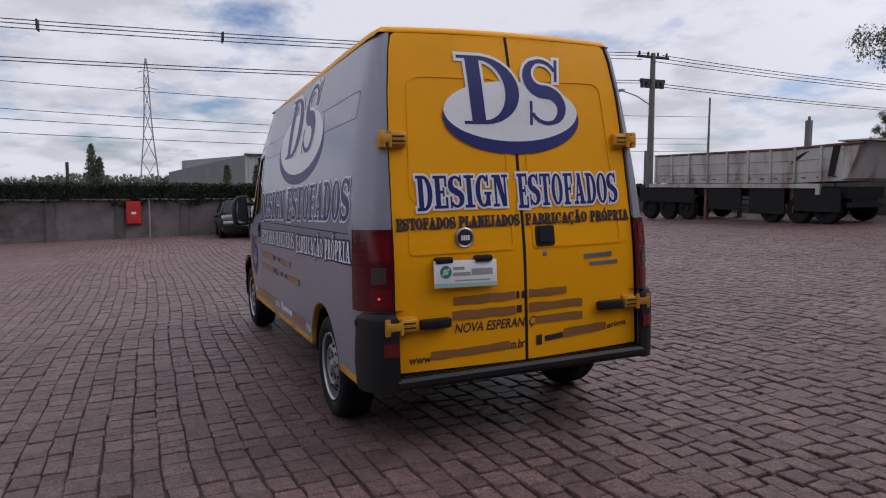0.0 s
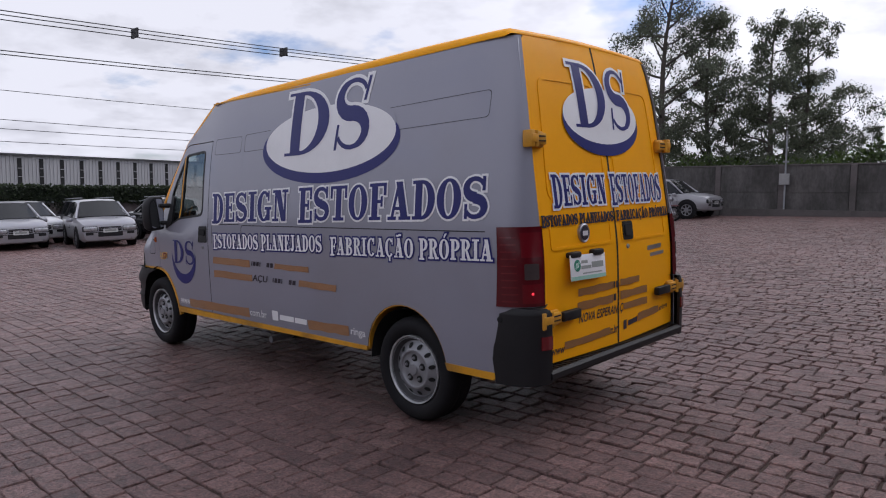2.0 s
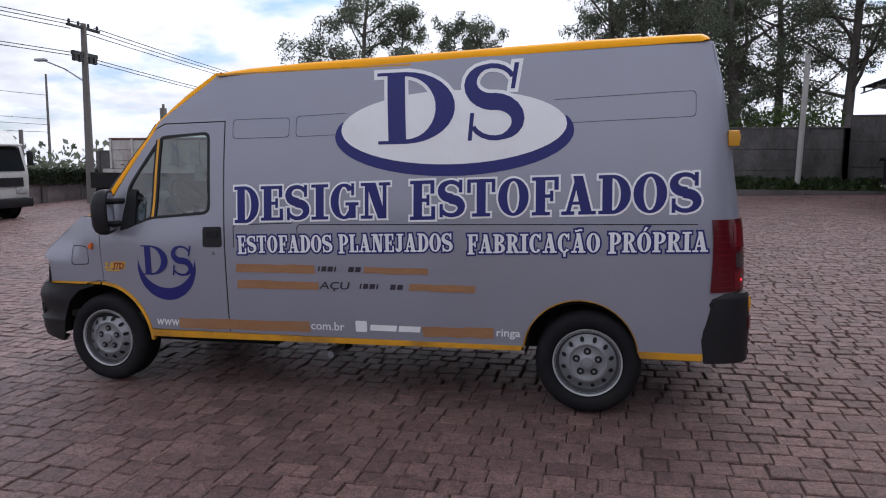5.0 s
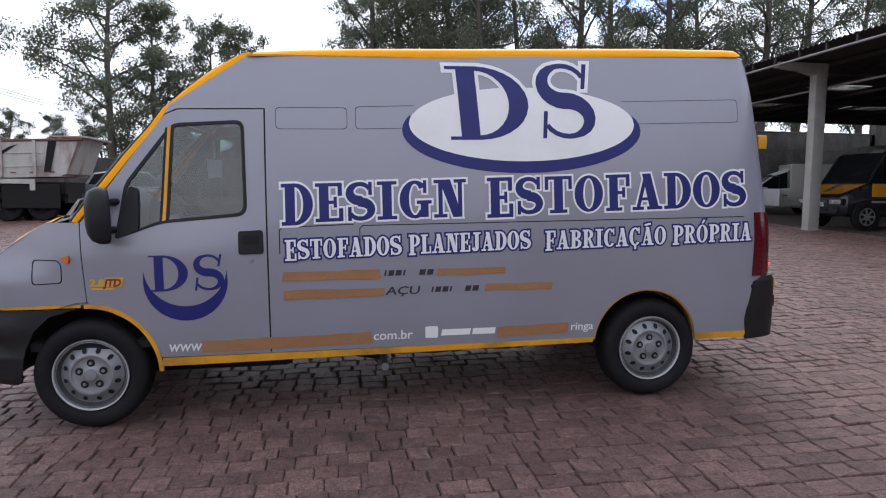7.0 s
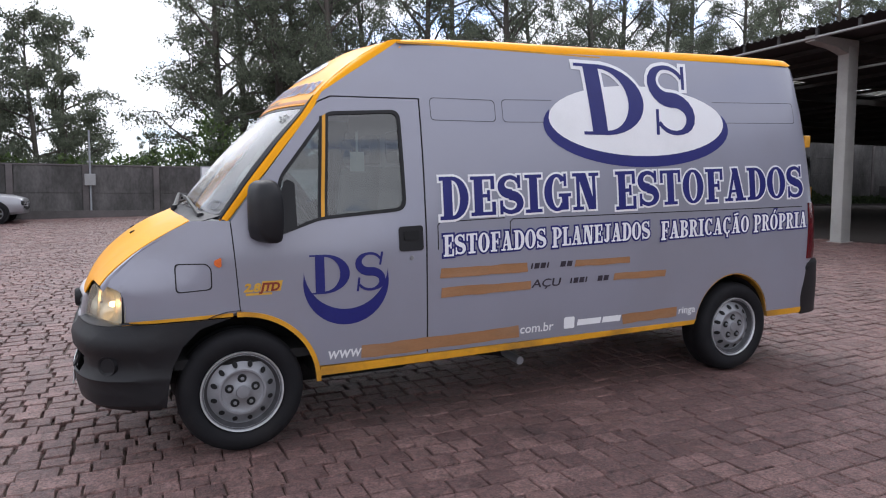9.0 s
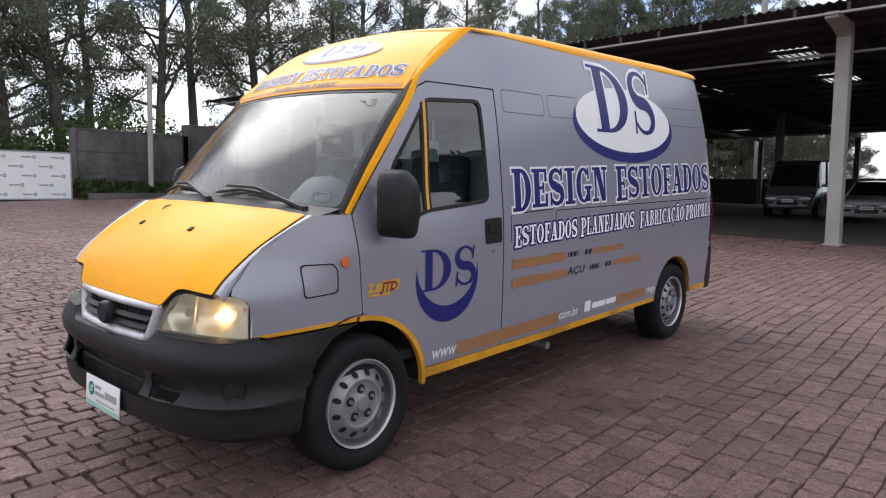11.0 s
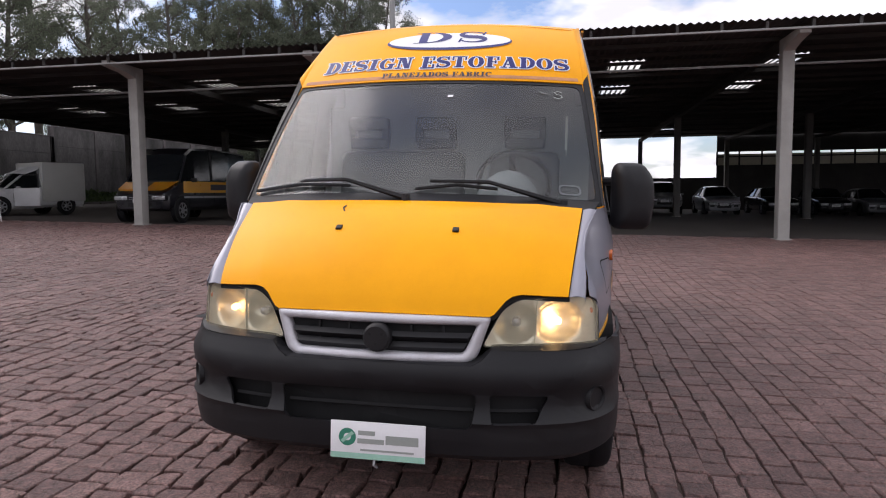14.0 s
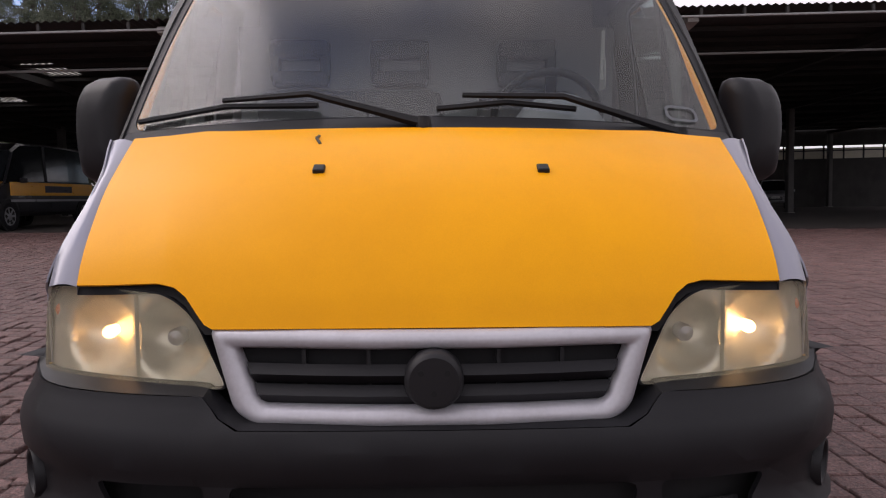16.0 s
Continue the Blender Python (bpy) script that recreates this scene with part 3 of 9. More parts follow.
def plain_text(word, size, width=None, bold=0.0):
    """Text in the built-in font as a flat mesh: x along, y up, at z 0."""
    cu = bpy.data.curves.new("writing", "FONT")
    cu.body, cu.size, cu.offset, cu.fill_mode = word, size, bold, "FRONT"
    cu.resolution_u = 3
    ob = bpy.data.objects.new("writing", cu)
    scene.collection.objects.link(ob)
    me = bpy.data.meshes.new_from_object(ob.evaluated_get(bpy.context.evaluated_depsgraph_get()))
    bm = bmesh.new()
    bm.from_mesh(me)
    bpy.data.objects.remove(ob)
    bpy.data.meshes.remove(me)
    bpy.data.curves.remove(cu)
    if width:
        x1 = max(v.co.x for v in bm.verts)
        for v in bm.verts:
            v.co.x *= width / x1
    return bm


def writing(word, size, fn, lift, width=None, bold=0.0, lean=0.0):
    bm = plain_text(word, size, width, bold)
    for v in bm.verts:
        v.co = Vector(fn(v.co.x + lean * v.co.y, v.co.y, lift))
    return bm


def letter_parts(name, mat, label, word, fn, width, height, rim=0.0, lift=0.0, slices=(), lean=0.0):
    """A word as one part for each letter; the first letter of a word reaches a little lower."""
    sx = width / sum(GLYPHS[c][0] for c in word)
    x = 0.0
    for i, c in enumerate(word):
        w = GLYPHS[c][0] * sx
        drop = .075 if len(word) > 1 and (i == 0 or word[i - 1] == " ") else 0.0
        if c != " ":
            part(name, lettering(c, lambda u, v, h, x=x, k=drop: fn(x + u, v * (1 + k) - k * height * .8, h), w, height, rim, lift, slices, lean), mat, van, label)
        x += w

# ---- the van: x forward from the rear axle, y to its left ----
SIDE_W = [(.30, .975), (.45, .988), (.60, .996), (.80, 1.0), (1.1, 1.0), (1.3, .992), (1.5, .974), (1.7, .95), (1.9, .918), (2.1, .876), (2.3, .824), (2.40, .795)]
NOSE = [(3.0, 0), (3.3, .008), (3.55, .026), (3.8, .054), (4.0, .080), (4.2, .115), (4.3, .135), (4.4, .19)]
TAIL_X = [(.40, -.945), (.80, -.945), (1.1, -.94), (1.3, -.92), (1.6, -.88), (1.9, -.84), (2.1, -.81), (2.3, -.77), (2.40, -.745)]
CORNER = [(0, 1.0), (.012, .80), (.03, .60), (.06, .40), (.12, .175), (.2, .05), (.3, 0)]
DOOR_Y = [(.40, .815), (.90, .812), (1.35, .803), (1.7, .792), (2.05, .772), (2.30, .742), (2.42, .72)]


def tail_x(z):
    return smooth_interp(TAIL_X, z)


def ease(t):
    t = min(1.0, max(0.0, t))
    return t * t * (3 - 2 * t)


def half(x, z):
    w = smooth_interp(SIDE_W, z) - smooth_interp(NOSE, x)
    # the cab draws in towards the front above the waist
    w -= (.05 * ease((z - 1.05) / .4) + .02 * ease((z - 2.0) / .3)) * ease((x - 2.4) / .8)
    if x > 3.74:
        w -= (.018 + .05 * ease((x - 3.9) / .25)) * ease((x - 3.78) / .2) * ease((z - .93) / .2)
    deep = smooth_interp(SIDE_W, z) - smooth_interp(DOOR_Y, z) - .012
    return w - deep * smooth_interp(CORNER, max(0.0, x - tail_x(z)))


def on_side(sy, lift=0.0):
    return lambda x, z: (x, sy * (half(x, z) + lift), z)


def side_text(sy, x0, z0, slope=0.0):
    """u runs towards the rear on the left flank, towards the front on the right."""
    def fn(u, v, h):
        x, z = x0 - sy * u, z0 + v + slope * u
        return (x, sy * (half(x, z) + 0.0015 + h), z)
    return fn


def on_rear(u, v, h):
    """u: to the right as seen from behind, from the middle; v: height."""
    return (tail_x(v) + .022 * (u / .8)**2 - .004 - h, -u, v)


def rear_text(u0, v0, slope=0.0):
    return lambda u, v, h: on_rear(u0 + u, v0 + v + slope * u, .0015 + h)


van = thing("cargo_van", YARD @ pose(0, 0, 0), "grey and yellow high-roof cargo van with blue lettering on paving", "van")

SEAM = surface("pressed_seam_shadow", (0.045, 0.045, 0.055), 0.6, bump=0.0)
F_ARCH = (3.70, .355, .435)
XS, ZS = span(-.94, -.60, .017) + span(-.5, 3.7, .10), span(.5, 2.4, .06)


def cargo_outline():
    rear = [(tail_x(z) + .001, z) for z in span(.445, 2.388, .07)] + [(-.70, 2.388), (.4, 2.372), (1.6, 2.341)]
    return ([(2.593, .445)] + arc(.05, .40, .375, .372, 7, 173, 18) + rear
            + [(2.686, 2.345), (3.178, 2.019), (3.217, 1.960), (3.134, 1.998), (2.593, 1.998)])


def door_outline():
    a = arc(F_ARCH[0], F_ARCH[1], F_ARCH[2], F_ARCH[2], 168, 91, 12)
    return [(2.603, .445)] + a + [(3.722, 1.292)] + rounded([(3.21, 1.955), (3.13, 1.99)], 0) + [(2.603, 1.99)]


WINDOW = rounded([(2.725, 1.925), (3.165, 1.905), (3.455, 1.53), (3.515, 1.19), (3.235, 1.285), (2.715, 1.325)], [.06, .05, .05, .03, .05, .07], 5)
WINDOW_IN = rounded([(2.745, 1.905), (3.155, 1.885), (3.437, 1.52), (3.490, 1.212), (3.235, 1.305), (2.737, 1.345)], [.05, .04, .04, .02, .04, .055], 5)

for sy, side in ((1, "left"), (-1, "right")):
    fl = sy > 0
    part("body_side", sheet(cargo_outline(), [], on_side(sy), XS, ZS, .004, fl), GREY, van, "silver-grey painted side panel with blue lettering", 40)
    # dark inner skin behind the gaps and openings
    inner = [(2.4, .46)] + arc(F_ARCH[0], F_ARCH[1], F_ARCH[2] + .01, F_ARCH[2] + .01, 168, 20, 14) + [(4.2, .75), (4.2, 1.1), (3.9, 1.28), (3.72, 1.28), (3.16, 1.995), (2.4, 1.995)]
    part("inner_skin", sheet(inner, [WINDOW], on_side(sy, -.014), span(2.4, 4.2, .12), ZS, 0, fl), DARK, van)
    door = part("front_door", sheet(door_outline(), [WINDOW], on_side(sy), XS, ZS, .004, fl), GREY, van, "silver-grey cab door", 40)
    part("window_seal", sheet(WINDOW, [WINDOW_IN], on_side(sy, .003), XS, ZS, .008, fl), BLACK, door, "black rubber window seal", 40)
    pane = part("window_pane", sheet(WINDOW_IN, [], on_side(sy, -.006), XS, ZS, 0, fl), SIDE_GLASS, door)
    pane.visible_shadow = False
    seal_poly = [(3.152, 1.89), (3.205, 1.875), (3.247, 1.30), (3.193, 1.305)]
    part("divider_seal", sheet(seal_poly, [], on_side(sy, .003), (), ZS, .012, fl), BLACK, door, "black rubber seal")
    bar_poly = [(3.169, 1.89), (3.189, 1.878), (3.230, 1.30), (3.210, 1.305)]
    part("window_divider", sheet(bar_poly, [], on_side(sy, .005), (), ZS, .012, fl), YELLOW_WORN, door, "worn yellow divider strip")
    # handle pocket with grip and lock
    part("door_handle", sheet(rounded([(2.775, 1.23), (2.622, 1.235), (2.620, 1.085), (2.775, 1.083)], .02), [], on_side(sy, .006), (), (), .012, fl), BLACK, door, "black plastic door handle", 40)
    part("grip", sheet(rounded([(2.745, 1.205), (2.650, 1.207), (2.650, 1.150), (2.745, 1.150)], .012), [], on_side(sy, .013), (), (), .012, fl), DARK, door, "", 40)
    part("door_lock", lathe(bmesh.new(), [(.0, .008), (.012, .008), (.015, .002), (.015, -.004)], 14, "y", (2.697, 1.0, 1.042)) if fl else lathe(bmesh.new(), [(.015, .004), (.015, -.002), (.012, -.008), (.0, -.008)], 14, "y", (2.697, -1.0, 1.042)), STEEL, door)
    # wing and its flap
    fender = [(3.6985, .80)] + [(3.74, .785), (4.286, .772), (4.284, .93), (4.300, .945), (4.345, .965), (4.335, .995), (4.17, 1.158), (4.03, 1.245), (3.93, 1.296), (3.729, 1.296)]
    wing = part("front_wing", sheet(fender, [], on_side(sy), span(3.7, 4.4, .06), ZS, .004, fl), GREY, van, "silver-grey front wing", 40)
    flap = rounded([(4.02, 1.072), (3.86, 1.070), (3.835, 1.04), (3.835, .925), (4.02, .915)], .025)
    flap_in = rounded([(4.014, 1.066), (3.863, 1.064), (3.841, 1.038), (3.841, .931), (4.014, .921)], .025)
    if fl:
        part("filler_flap_gap", sheet(flap, [flap_in], on_side(sy, .0022), span(3.8, 4.06, .03), ZS, 0, fl), DARK, wing)
    part("side_repeater", sheet(rounded([(3.785, 1.10), (3.822, 1.085), (3.822, 1.060), (3.800, 1.045), (3.785, 1.05)], .008), [], on_side(sy, .014), (), (), .014, fl), AMBER, wing, "orange indicator lens", 40)
    stripe = [(3.735, .792), (4.29, .772), (4.29, .757), (3.735, .772)]
    part("wing_stripe", sheet(stripe, [], on_side(sy, .004), span(3.7, 4.3, .1), (), .006, fl), YELLOW_WORN, wing)
    # yellow wheel-arch lip, sill and rear skirt
    lip = arc(*F_ARCH[:2], F_ARCH[2] + .004, F_ARCH[2] + .004, 180, 88, 18) + arc(*F_ARCH[:2], F_ARCH[2] - .022, F_ARCH[2] - .022, 88, 180, 18)
    part("arch_lip", sheet(lip, [], on_side(sy, .006), (), (), .03, fl), YELLOW_WORN, van, "worn yellow wheel-arch lip", 40)
    part("sill", sheet([(3.262, .438), (3.27, .386), (.435, .414), (.425, .446)], [], on_side(sy, .004), span(.4, 3.3, .2), (.42,), .05, fl), YELLOW_WORN, van, "worn yellow sill below the doors", 40)
    part("rear_skirt", sheet([(-.315, .446), (-.33, .40), (-.70, .40), (-.72, .446)], [], on_side(sy, .004), (), (), .03, fl), YELLOW_WORN, van, "worn yellow skirt behind the wheel", 40)
    rl = arc(.05, .40, .374, .371, 5, 175, 22) + arc(.05, .40, .366, .363, 175, 5, 22)
    part("rear_arch_lip", sheet(rl, [], on_side(sy, -.006), (), (), .20, fl), YELLOW_WORN, van, "yellow inner wheel arch", 40)
    # pressed seams in the upper and lower flank; dark lines paint their shade
    def seam_frame(x0, x1, z0, z1, w=.007, r=.03):
        o = rounded([(x0, z1), (x1, z1), (x1, z0), (x0, z0)], r)
        i = rounded([(x0 - w, z1 - w), (x1 + w, z1 - w), (x1 + w, z0 + w), (x0 - w, z0 + w)], r)
        return o, i
    for x0, x1, z0, z1 in ((2.53, 2.08, 1.865, 2.005), (2.03, -.64, 1.865, 2.012), (2.525, 2.055, 1.03, 1.252), (2.02, -.66, 1.03, 1.255)):
        if z0 < 1.5:
            path = [(x0, z1 - .17), (x0, z1 - .02), (x0 - .02, z1), (x1, z1 + .012), (x1, z1 + .006), (x0 - .022, z1 - .006), (x0 - .006, z1 - .024), (x0 - .006, z1 - .17)]
            part("flank_seam", sheet(path, [], on_side(sy, .0008), XS, ZS, 0, not fl), DARK, van)
        elif x1 > 0:
            o, i = seam_frame(x0, x1, z0, z1, .004)
            part("flank_seam", sheet(o, [i], on_side(sy, .0010), XS, ZS, 0, fl), SEAM, van)
        else:
            o = rounded([(x0, z1), (x1, z1 + .07), (x1, z0 + .055), (x0, z0)], .03)
            i = rounded([(x0 - .004, z1 - .004), (x1 + .004, z1 + .066), (x1 + .004, z0 + .059), (x0 - .004, z0 + .004)], .03)
            part("flank_seam", sheet(o, [i], on_side(sy, .0010), XS, ZS, 0, fl), SEAM, van)
    part("panel_joint", sheet([(2.045, 2.33), (2.041, 2.33), (2.041, .47), (2.045, .47)], [], on_side(sy, .0008), (), ZS, 0, fl), GREY, van)
    part("door_joint", sheet([(2.601, 1.99), (2.595, 1.99), (2.595, .45), (2.601, .45)], [], on_side(sy, .0004), (), ZS, 0, fl), DARK, van)

# pillar strips, header, screen, roof
DOOR_EDGE = [(3.74, 1.292), (3.58, 1.49), (3.40, 1.715), (3.255, 1.89), (3.178, 2.019), (3.013, 2.128), (2.833, 2.247), (2.668, 2.356)]
def screen(s, t, lift=0.0):
    """Windscreen: s across from -1 to 1, t from base to top."""
    c = 1 - s * s
    x = (3.785 + .150 * c) * (1 - t) + (3.254 + .090 * c) * t + .02 * 4 * t * (1 - t)
    z = (1.300 + .035 * c) * (1 - t) + (1.945 + .022 * c) * t + .014 * 4 * t * (1 - t)
    return (x + lift * .8, (.901 * (1 - t) + .808 * t) * s, z + lift * .6)


def header(s, t, lift=0.0):
    """Sloping roof front above the windscreen."""
    c = 1 - s * s
    x = (3.254 + .090 * c) * (1 - t) + (2.785 + .055 * c) * t + .018 * 4 * t * (1 - t)
    z = (1.955 + .022 * c) * (1 - t) + (2.330 + .036 * c) * t + .022 * 4 * t * (1 - t)
    return (x + lift * .65, (.808 * (1 - t) + .750 * t) * s, z + lift * .76)


GLASS_EDGE = [screen(1, t) for t in (0, .3, .62, .87)] + [header(1, t) for t in (0, .34, .68, 1.0)]
for sy in (1, -1):
    bm = bmesh.new()
    rows = []
    for (x, z), g in zip(DOOR_EDGE, GLASS_EDGE):
        a = Vector((x, half(x, z), z))
        b = Vector(g)
        mid = (a + b) / 2 + Vector((.010, .006, .008))
        back = a + Vector((-.006, -.03, -.004))
        inn = b + Vector((-.012, -.02, -.012))
        rows.append([bm.verts.new((p.x, sy * p.y, p.z)) for p in (back, a, a.lerp(mid, .6) + Vector((.002, .004, .002)), mid, b, inn)])
    for r0, r1 in zip(rows, rows[1:]):
        for k in range(5):
            q = (r0[k], r0[k + 1], r1[k + 1], r1[k])
            bm.faces.new(q if sy < 0 else q[::-1])
    part("windscreen_pillar", bm, YELLOW, van, "yellow windscreen pillar", 50)
    bm = bmesh.new()
    rows = []
    for (x, z), g in list(zip(DOOR_EDGE, GLASS_EDGE))[:5]:
        a, b = Vector((x, half(x, z), z)), Vector(g)
        mid = (a + b) / 2 + Vector((.014, .008, .011))
        rows.append([bm.verts.new((p.x, sy * p.y, p.z)) for p in (mid - Vector((.006, .002, .006)), mid, b + Vector((.004, .002, .004)), b - Vector((.004, .004, .004)))])
    for r0, r1 in zip(rows, rows[1:]):
        for k in range(3):
            q = (r0[k], r0[k + 1], r1[k + 1], r1[k])
            bm.faces.new(q if sy < 0 else q[::-1])
    part("pillar_trim", bm, BLACK, van, "black rubber strip beside the glass", 50)


S_LINES, T_LINES = span(-1, 1, .125), span(0, 1, .1)
ws_out = rounded([(-1, 0), (1, 0), (1, 1), (-1, 1)], .02)
ws_in = rounded([(-.978, .035), (.978, .035), (.970, .965), (-.970, .965)], .06, 6)
part("windscreen_border", sheet(ws_out, [ws_in], screen, S_LINES, T_LINES, .006), BLACK, van, "black windscreen border", 50)
wsc = part("windscreen", sheet(ws_in, [], lambda s, t: screen(s, t, -.003), S_LINES, T_LINES, 0), WINDSHIELD, van, "large sloping windscreen reflecting the sky", 60)
wsc.visible_shadow = False
part("roof_front", sheet([(-1, -.02), (1, -.02), (1, 1.0), (-1, 1.0)], [], header, S_LINES, T_LINES, .006), YELLOW, van, "yellow sloping roof front with blue lettering", 50)
# faded strip above the glass
part("header_strip", sheet([(-.97, 0.0), (.97, 0.0), (.965, .042), (-.965, .042)], [], lambda s, t: header(s, t, .002), S_LINES, (), 0), surface("rusty_header_strip", (0.50, 0.22, 0.10), 0.6, var=0.25, scale=5, dirt=(0.65, 0.33, 0.05), dirt_amt=0.7), van, "rubbed brownish strip above the windscreen")

ROOF = [(-.806, 2.325), (-.806, 2.355), (-.79, 2.385), (-.76, 2.405), (-.6, 2.420), (-.4, 2.432), (-.2, 2.440), (0, 2.443)]
ROOF += [(-y, z) for y, z in ROOF[-2::-1]]
bm = bmesh.new()
stations = [(-.742, -.020, .035), (-.742, .006, .028), (-.728, .020, .022), (-.69, .034, .012), (-.58, .034, 0), (0, .032, 0), (1, .010, 0), (2, -.008, 0), (2.45, -.026, 0), (2.68, -.046, .004), (2.80, -.080, .03)]
rows = []
for x, dz, inset in stations:
    rows.append([bm.verts.new((x + (.05 * (1 - (y / .806)**2) if x > 2.6 else .020 * (y / .806)**2 if x < -.68 else 0), y * (1 - inset), max(min(z, 2.40) + max(z - 2.40, 0) * interp([(-.75, .35), (-.5, .7), (.2, 1)], x) + dz * (1 if z > 2.35 else .8), 2.396 + .014 * (1 - (y / .80)**2) if x < -.69 else interp([(-.7, 2.384), (.4, 2.366), (1.6, 2.340), (3, 2.2)], x)))) for y, z in ROOF])
for r0, r1 in zip(rows, rows[1:]):
    for k in range(len(ROOF) - 1):
        bm.faces.new((r0[k], r1[k], r1[k + 1], r0[k + 1]))
bm.faces.new(rows[0])
bmesh.ops.recalc_face_normals(bm, faces=bm.faces[:])
part("roof", bm, YELLOW, van, "yellow painted high roof", 50)
part("roof_gutter", boxes((1.2, 2.70, .80, .815, 2.330, 2.342)), YELLOW_WORN, van)
part("roof_gutter", boxes((1.2, 2.70, -.815, -.80, 2.330, 2.342)), YELLOW_WORN, van)

# bonnet
HOOD_C = [(0, 3.975, 1.318), (.2, 4.10, 1.270), (.4, 4.225, 1.200), (.6, 4.335, 1.115), (.75, 4.41, 1.035), (.88, 4.462, .955), (1, 4.492, .888)]
HOOD_E = [(0, 3.925, 1.293), (.2, 4.05, 1.225), (.4, 4.17, 1.155), (.6, 4.275, 1.075), (.75, 4.35, 1.005), (.88, 4.40, .935), (1, 4.43, .875)]


def bonnet(s, t, lift=0.0):
    k = abs(s)**2.4
    cx, cz = (smooth_interp([(r[0], r[i]) for r in HOOD_C], t) for i in (1, 2))
    ex, ez = (smooth_interp([(r[0], r[i]) for r in HOOD_E], t) for i in (1, 2))
    w = .806 - .068 * t
    crease = .006 * math.exp(-((abs(s) - .72) / .07)**2)
    return (cx + (ex - cx) * k + lift * .5, w * s, cz + (ez - cz) * k + lift * .86 + crease)


hood_half = [(1, 0), (1, .832), (.93, .836), (.84, .838), (.76, .845), (.71, .862), (.675, .893), (.648, .94), (.622, .985), (.60, 1)]
hood_poly = [(-a, b) for a, b in hood_half[::-1]] + hood_half
hood_gap = [(a * 1.010, b + .012 * ease((b - .5) / .3)) for a, b in hood_poly]
part("bonnet", sheet(hood_poly, [], bonnet, S_LINES, span(0, 1, .06), .006), YELLOW, van, "glossy yellow bonnet", 60)
for s in (-.338, .338):
    x, y, z = bonnet(s, .385)
    part("washer_jet", box(bmesh.new(), -.016, .016, -.014, .014, -.004, .014, .004, Matrix.Translation((x, y, z)) @ pose(0, 0, 0, 0, 27)), BLACK, van, "small black washer nozzle")
part("bonnet_gap", sheet(hood_gap, [], lambda s, t: bonnet(s, t, -.014), S_LINES, span(0, 1, .1), 0), DARK, van)
# wing tops between the flank and the bonnet edge
for sy in (1, -1):
    bm = bmesh.new()
    rows = []
    for t in span(-.02, .83, .085):
        a = Vector(bonnet(1.006, t, -.002))
        b = Vector((a.x - .006, half(a.x, a.z), a.z - .012))
        c = (a + b) / 2 + Vector((.004, .006, .012))
        rows.append([bm.verts.new((p.x, sy * p.y, p.z)) for p in (a + Vector((0, 0, -.02)), a, a.lerp(c, .55) + Vector((0, .002, .003)), c, c.lerp(b, .5) + Vector((.002, .008, .004)), b, b + Vector((-.004, .001, -.03 + .02 * max(0, t))))])
    for r0, r1 in zip(rows, rows[1:]):
        for k in range(6):
            q = (r0[k], r0[k + 1], r1[k + 1], r1[k])
            bm.faces.new(q if sy < 0 else q[::-1])
    bmesh.ops.recalc_face_normals(bm, faces=bm.faces[:])
    part("wing_top", bm, GREY, van, "silver-grey wing top beside the bonnet", 60)
# cowl between bonnet and screen
part("cowl", sheet([(-1, 0), (1, 0), (1, 1), (-1, 1)], [], lambda s, t: tuple(Vector(bonnet(s * 1.06, -.0, -.012)).lerp(Vector(screen(s * .99, .03, -.004)), t)), S_LINES, (.5,), .004, True), BLACK, van, "black plastic cowl", 50)


def wiper(s_pivot, s_tip, t_tip, s_a, s_b):
    root = new("wiper")
    root.parent = van
    p0 = Vector(screen(s_pivot, -.015, .02))
    tip = Vector(screen(s_tip, t_tip, .030))
    mid = Vector(screen(s_pivot + (s_tip - s_pivot) * .55, t_tip * .85, .050))
    part("arm", tube(bmesh.new(), [p0, p0.lerp(mid, .35), mid, tip], .01, 6, radii=[.017, .013, .010, .008]), BLACK, root)
    part("blade", tube(bmesh.new(), [Vector(screen(a, t, .016)) for a, t in ((s_a, t_tip - .045), ((s_a + s_b) / 2, t_tip - .012), (s_b, t_tip - .03))], .009, 6), BLACK, root)
    part("pivot_cap", lathe(bmesh.new(), [(0, .03), (.018, .028), (.022, .0), (.022, -.02)], 12, "z", p0 - Vector((0, 0, .01))), BLACK, root)


wiper(-.02, -.66, .105, -.95, -.35)
wiper(.80, .10, .095, .02, .46)

# nose: lamps, grille, bumper
FRONT_X = [(0, 4.515), (.2, 4.508), (.42, 4.478), (.6, 4.432), (.75, 4.375), (.84, 4.325), (.90, 4.27)]


def nose(y, z, lift=0.0):
    return (smooth_interp(FRONT_X, abs(y)) + (.80 - z) * .12 + lift, y, z)


BOWLS = ((.712, .092), (.545, .088))


def lamp_depth(y, z):
    """Depth of the reflector behind the lens: a shallow tray with two bowls."""
    d = .022
    for c, r in BOWLS:
        q = ((y - c) / r)**2 + ((z - .852) / (r * .92))**2
        d = max(d, .022 + .062 * (1 - q))
    return d


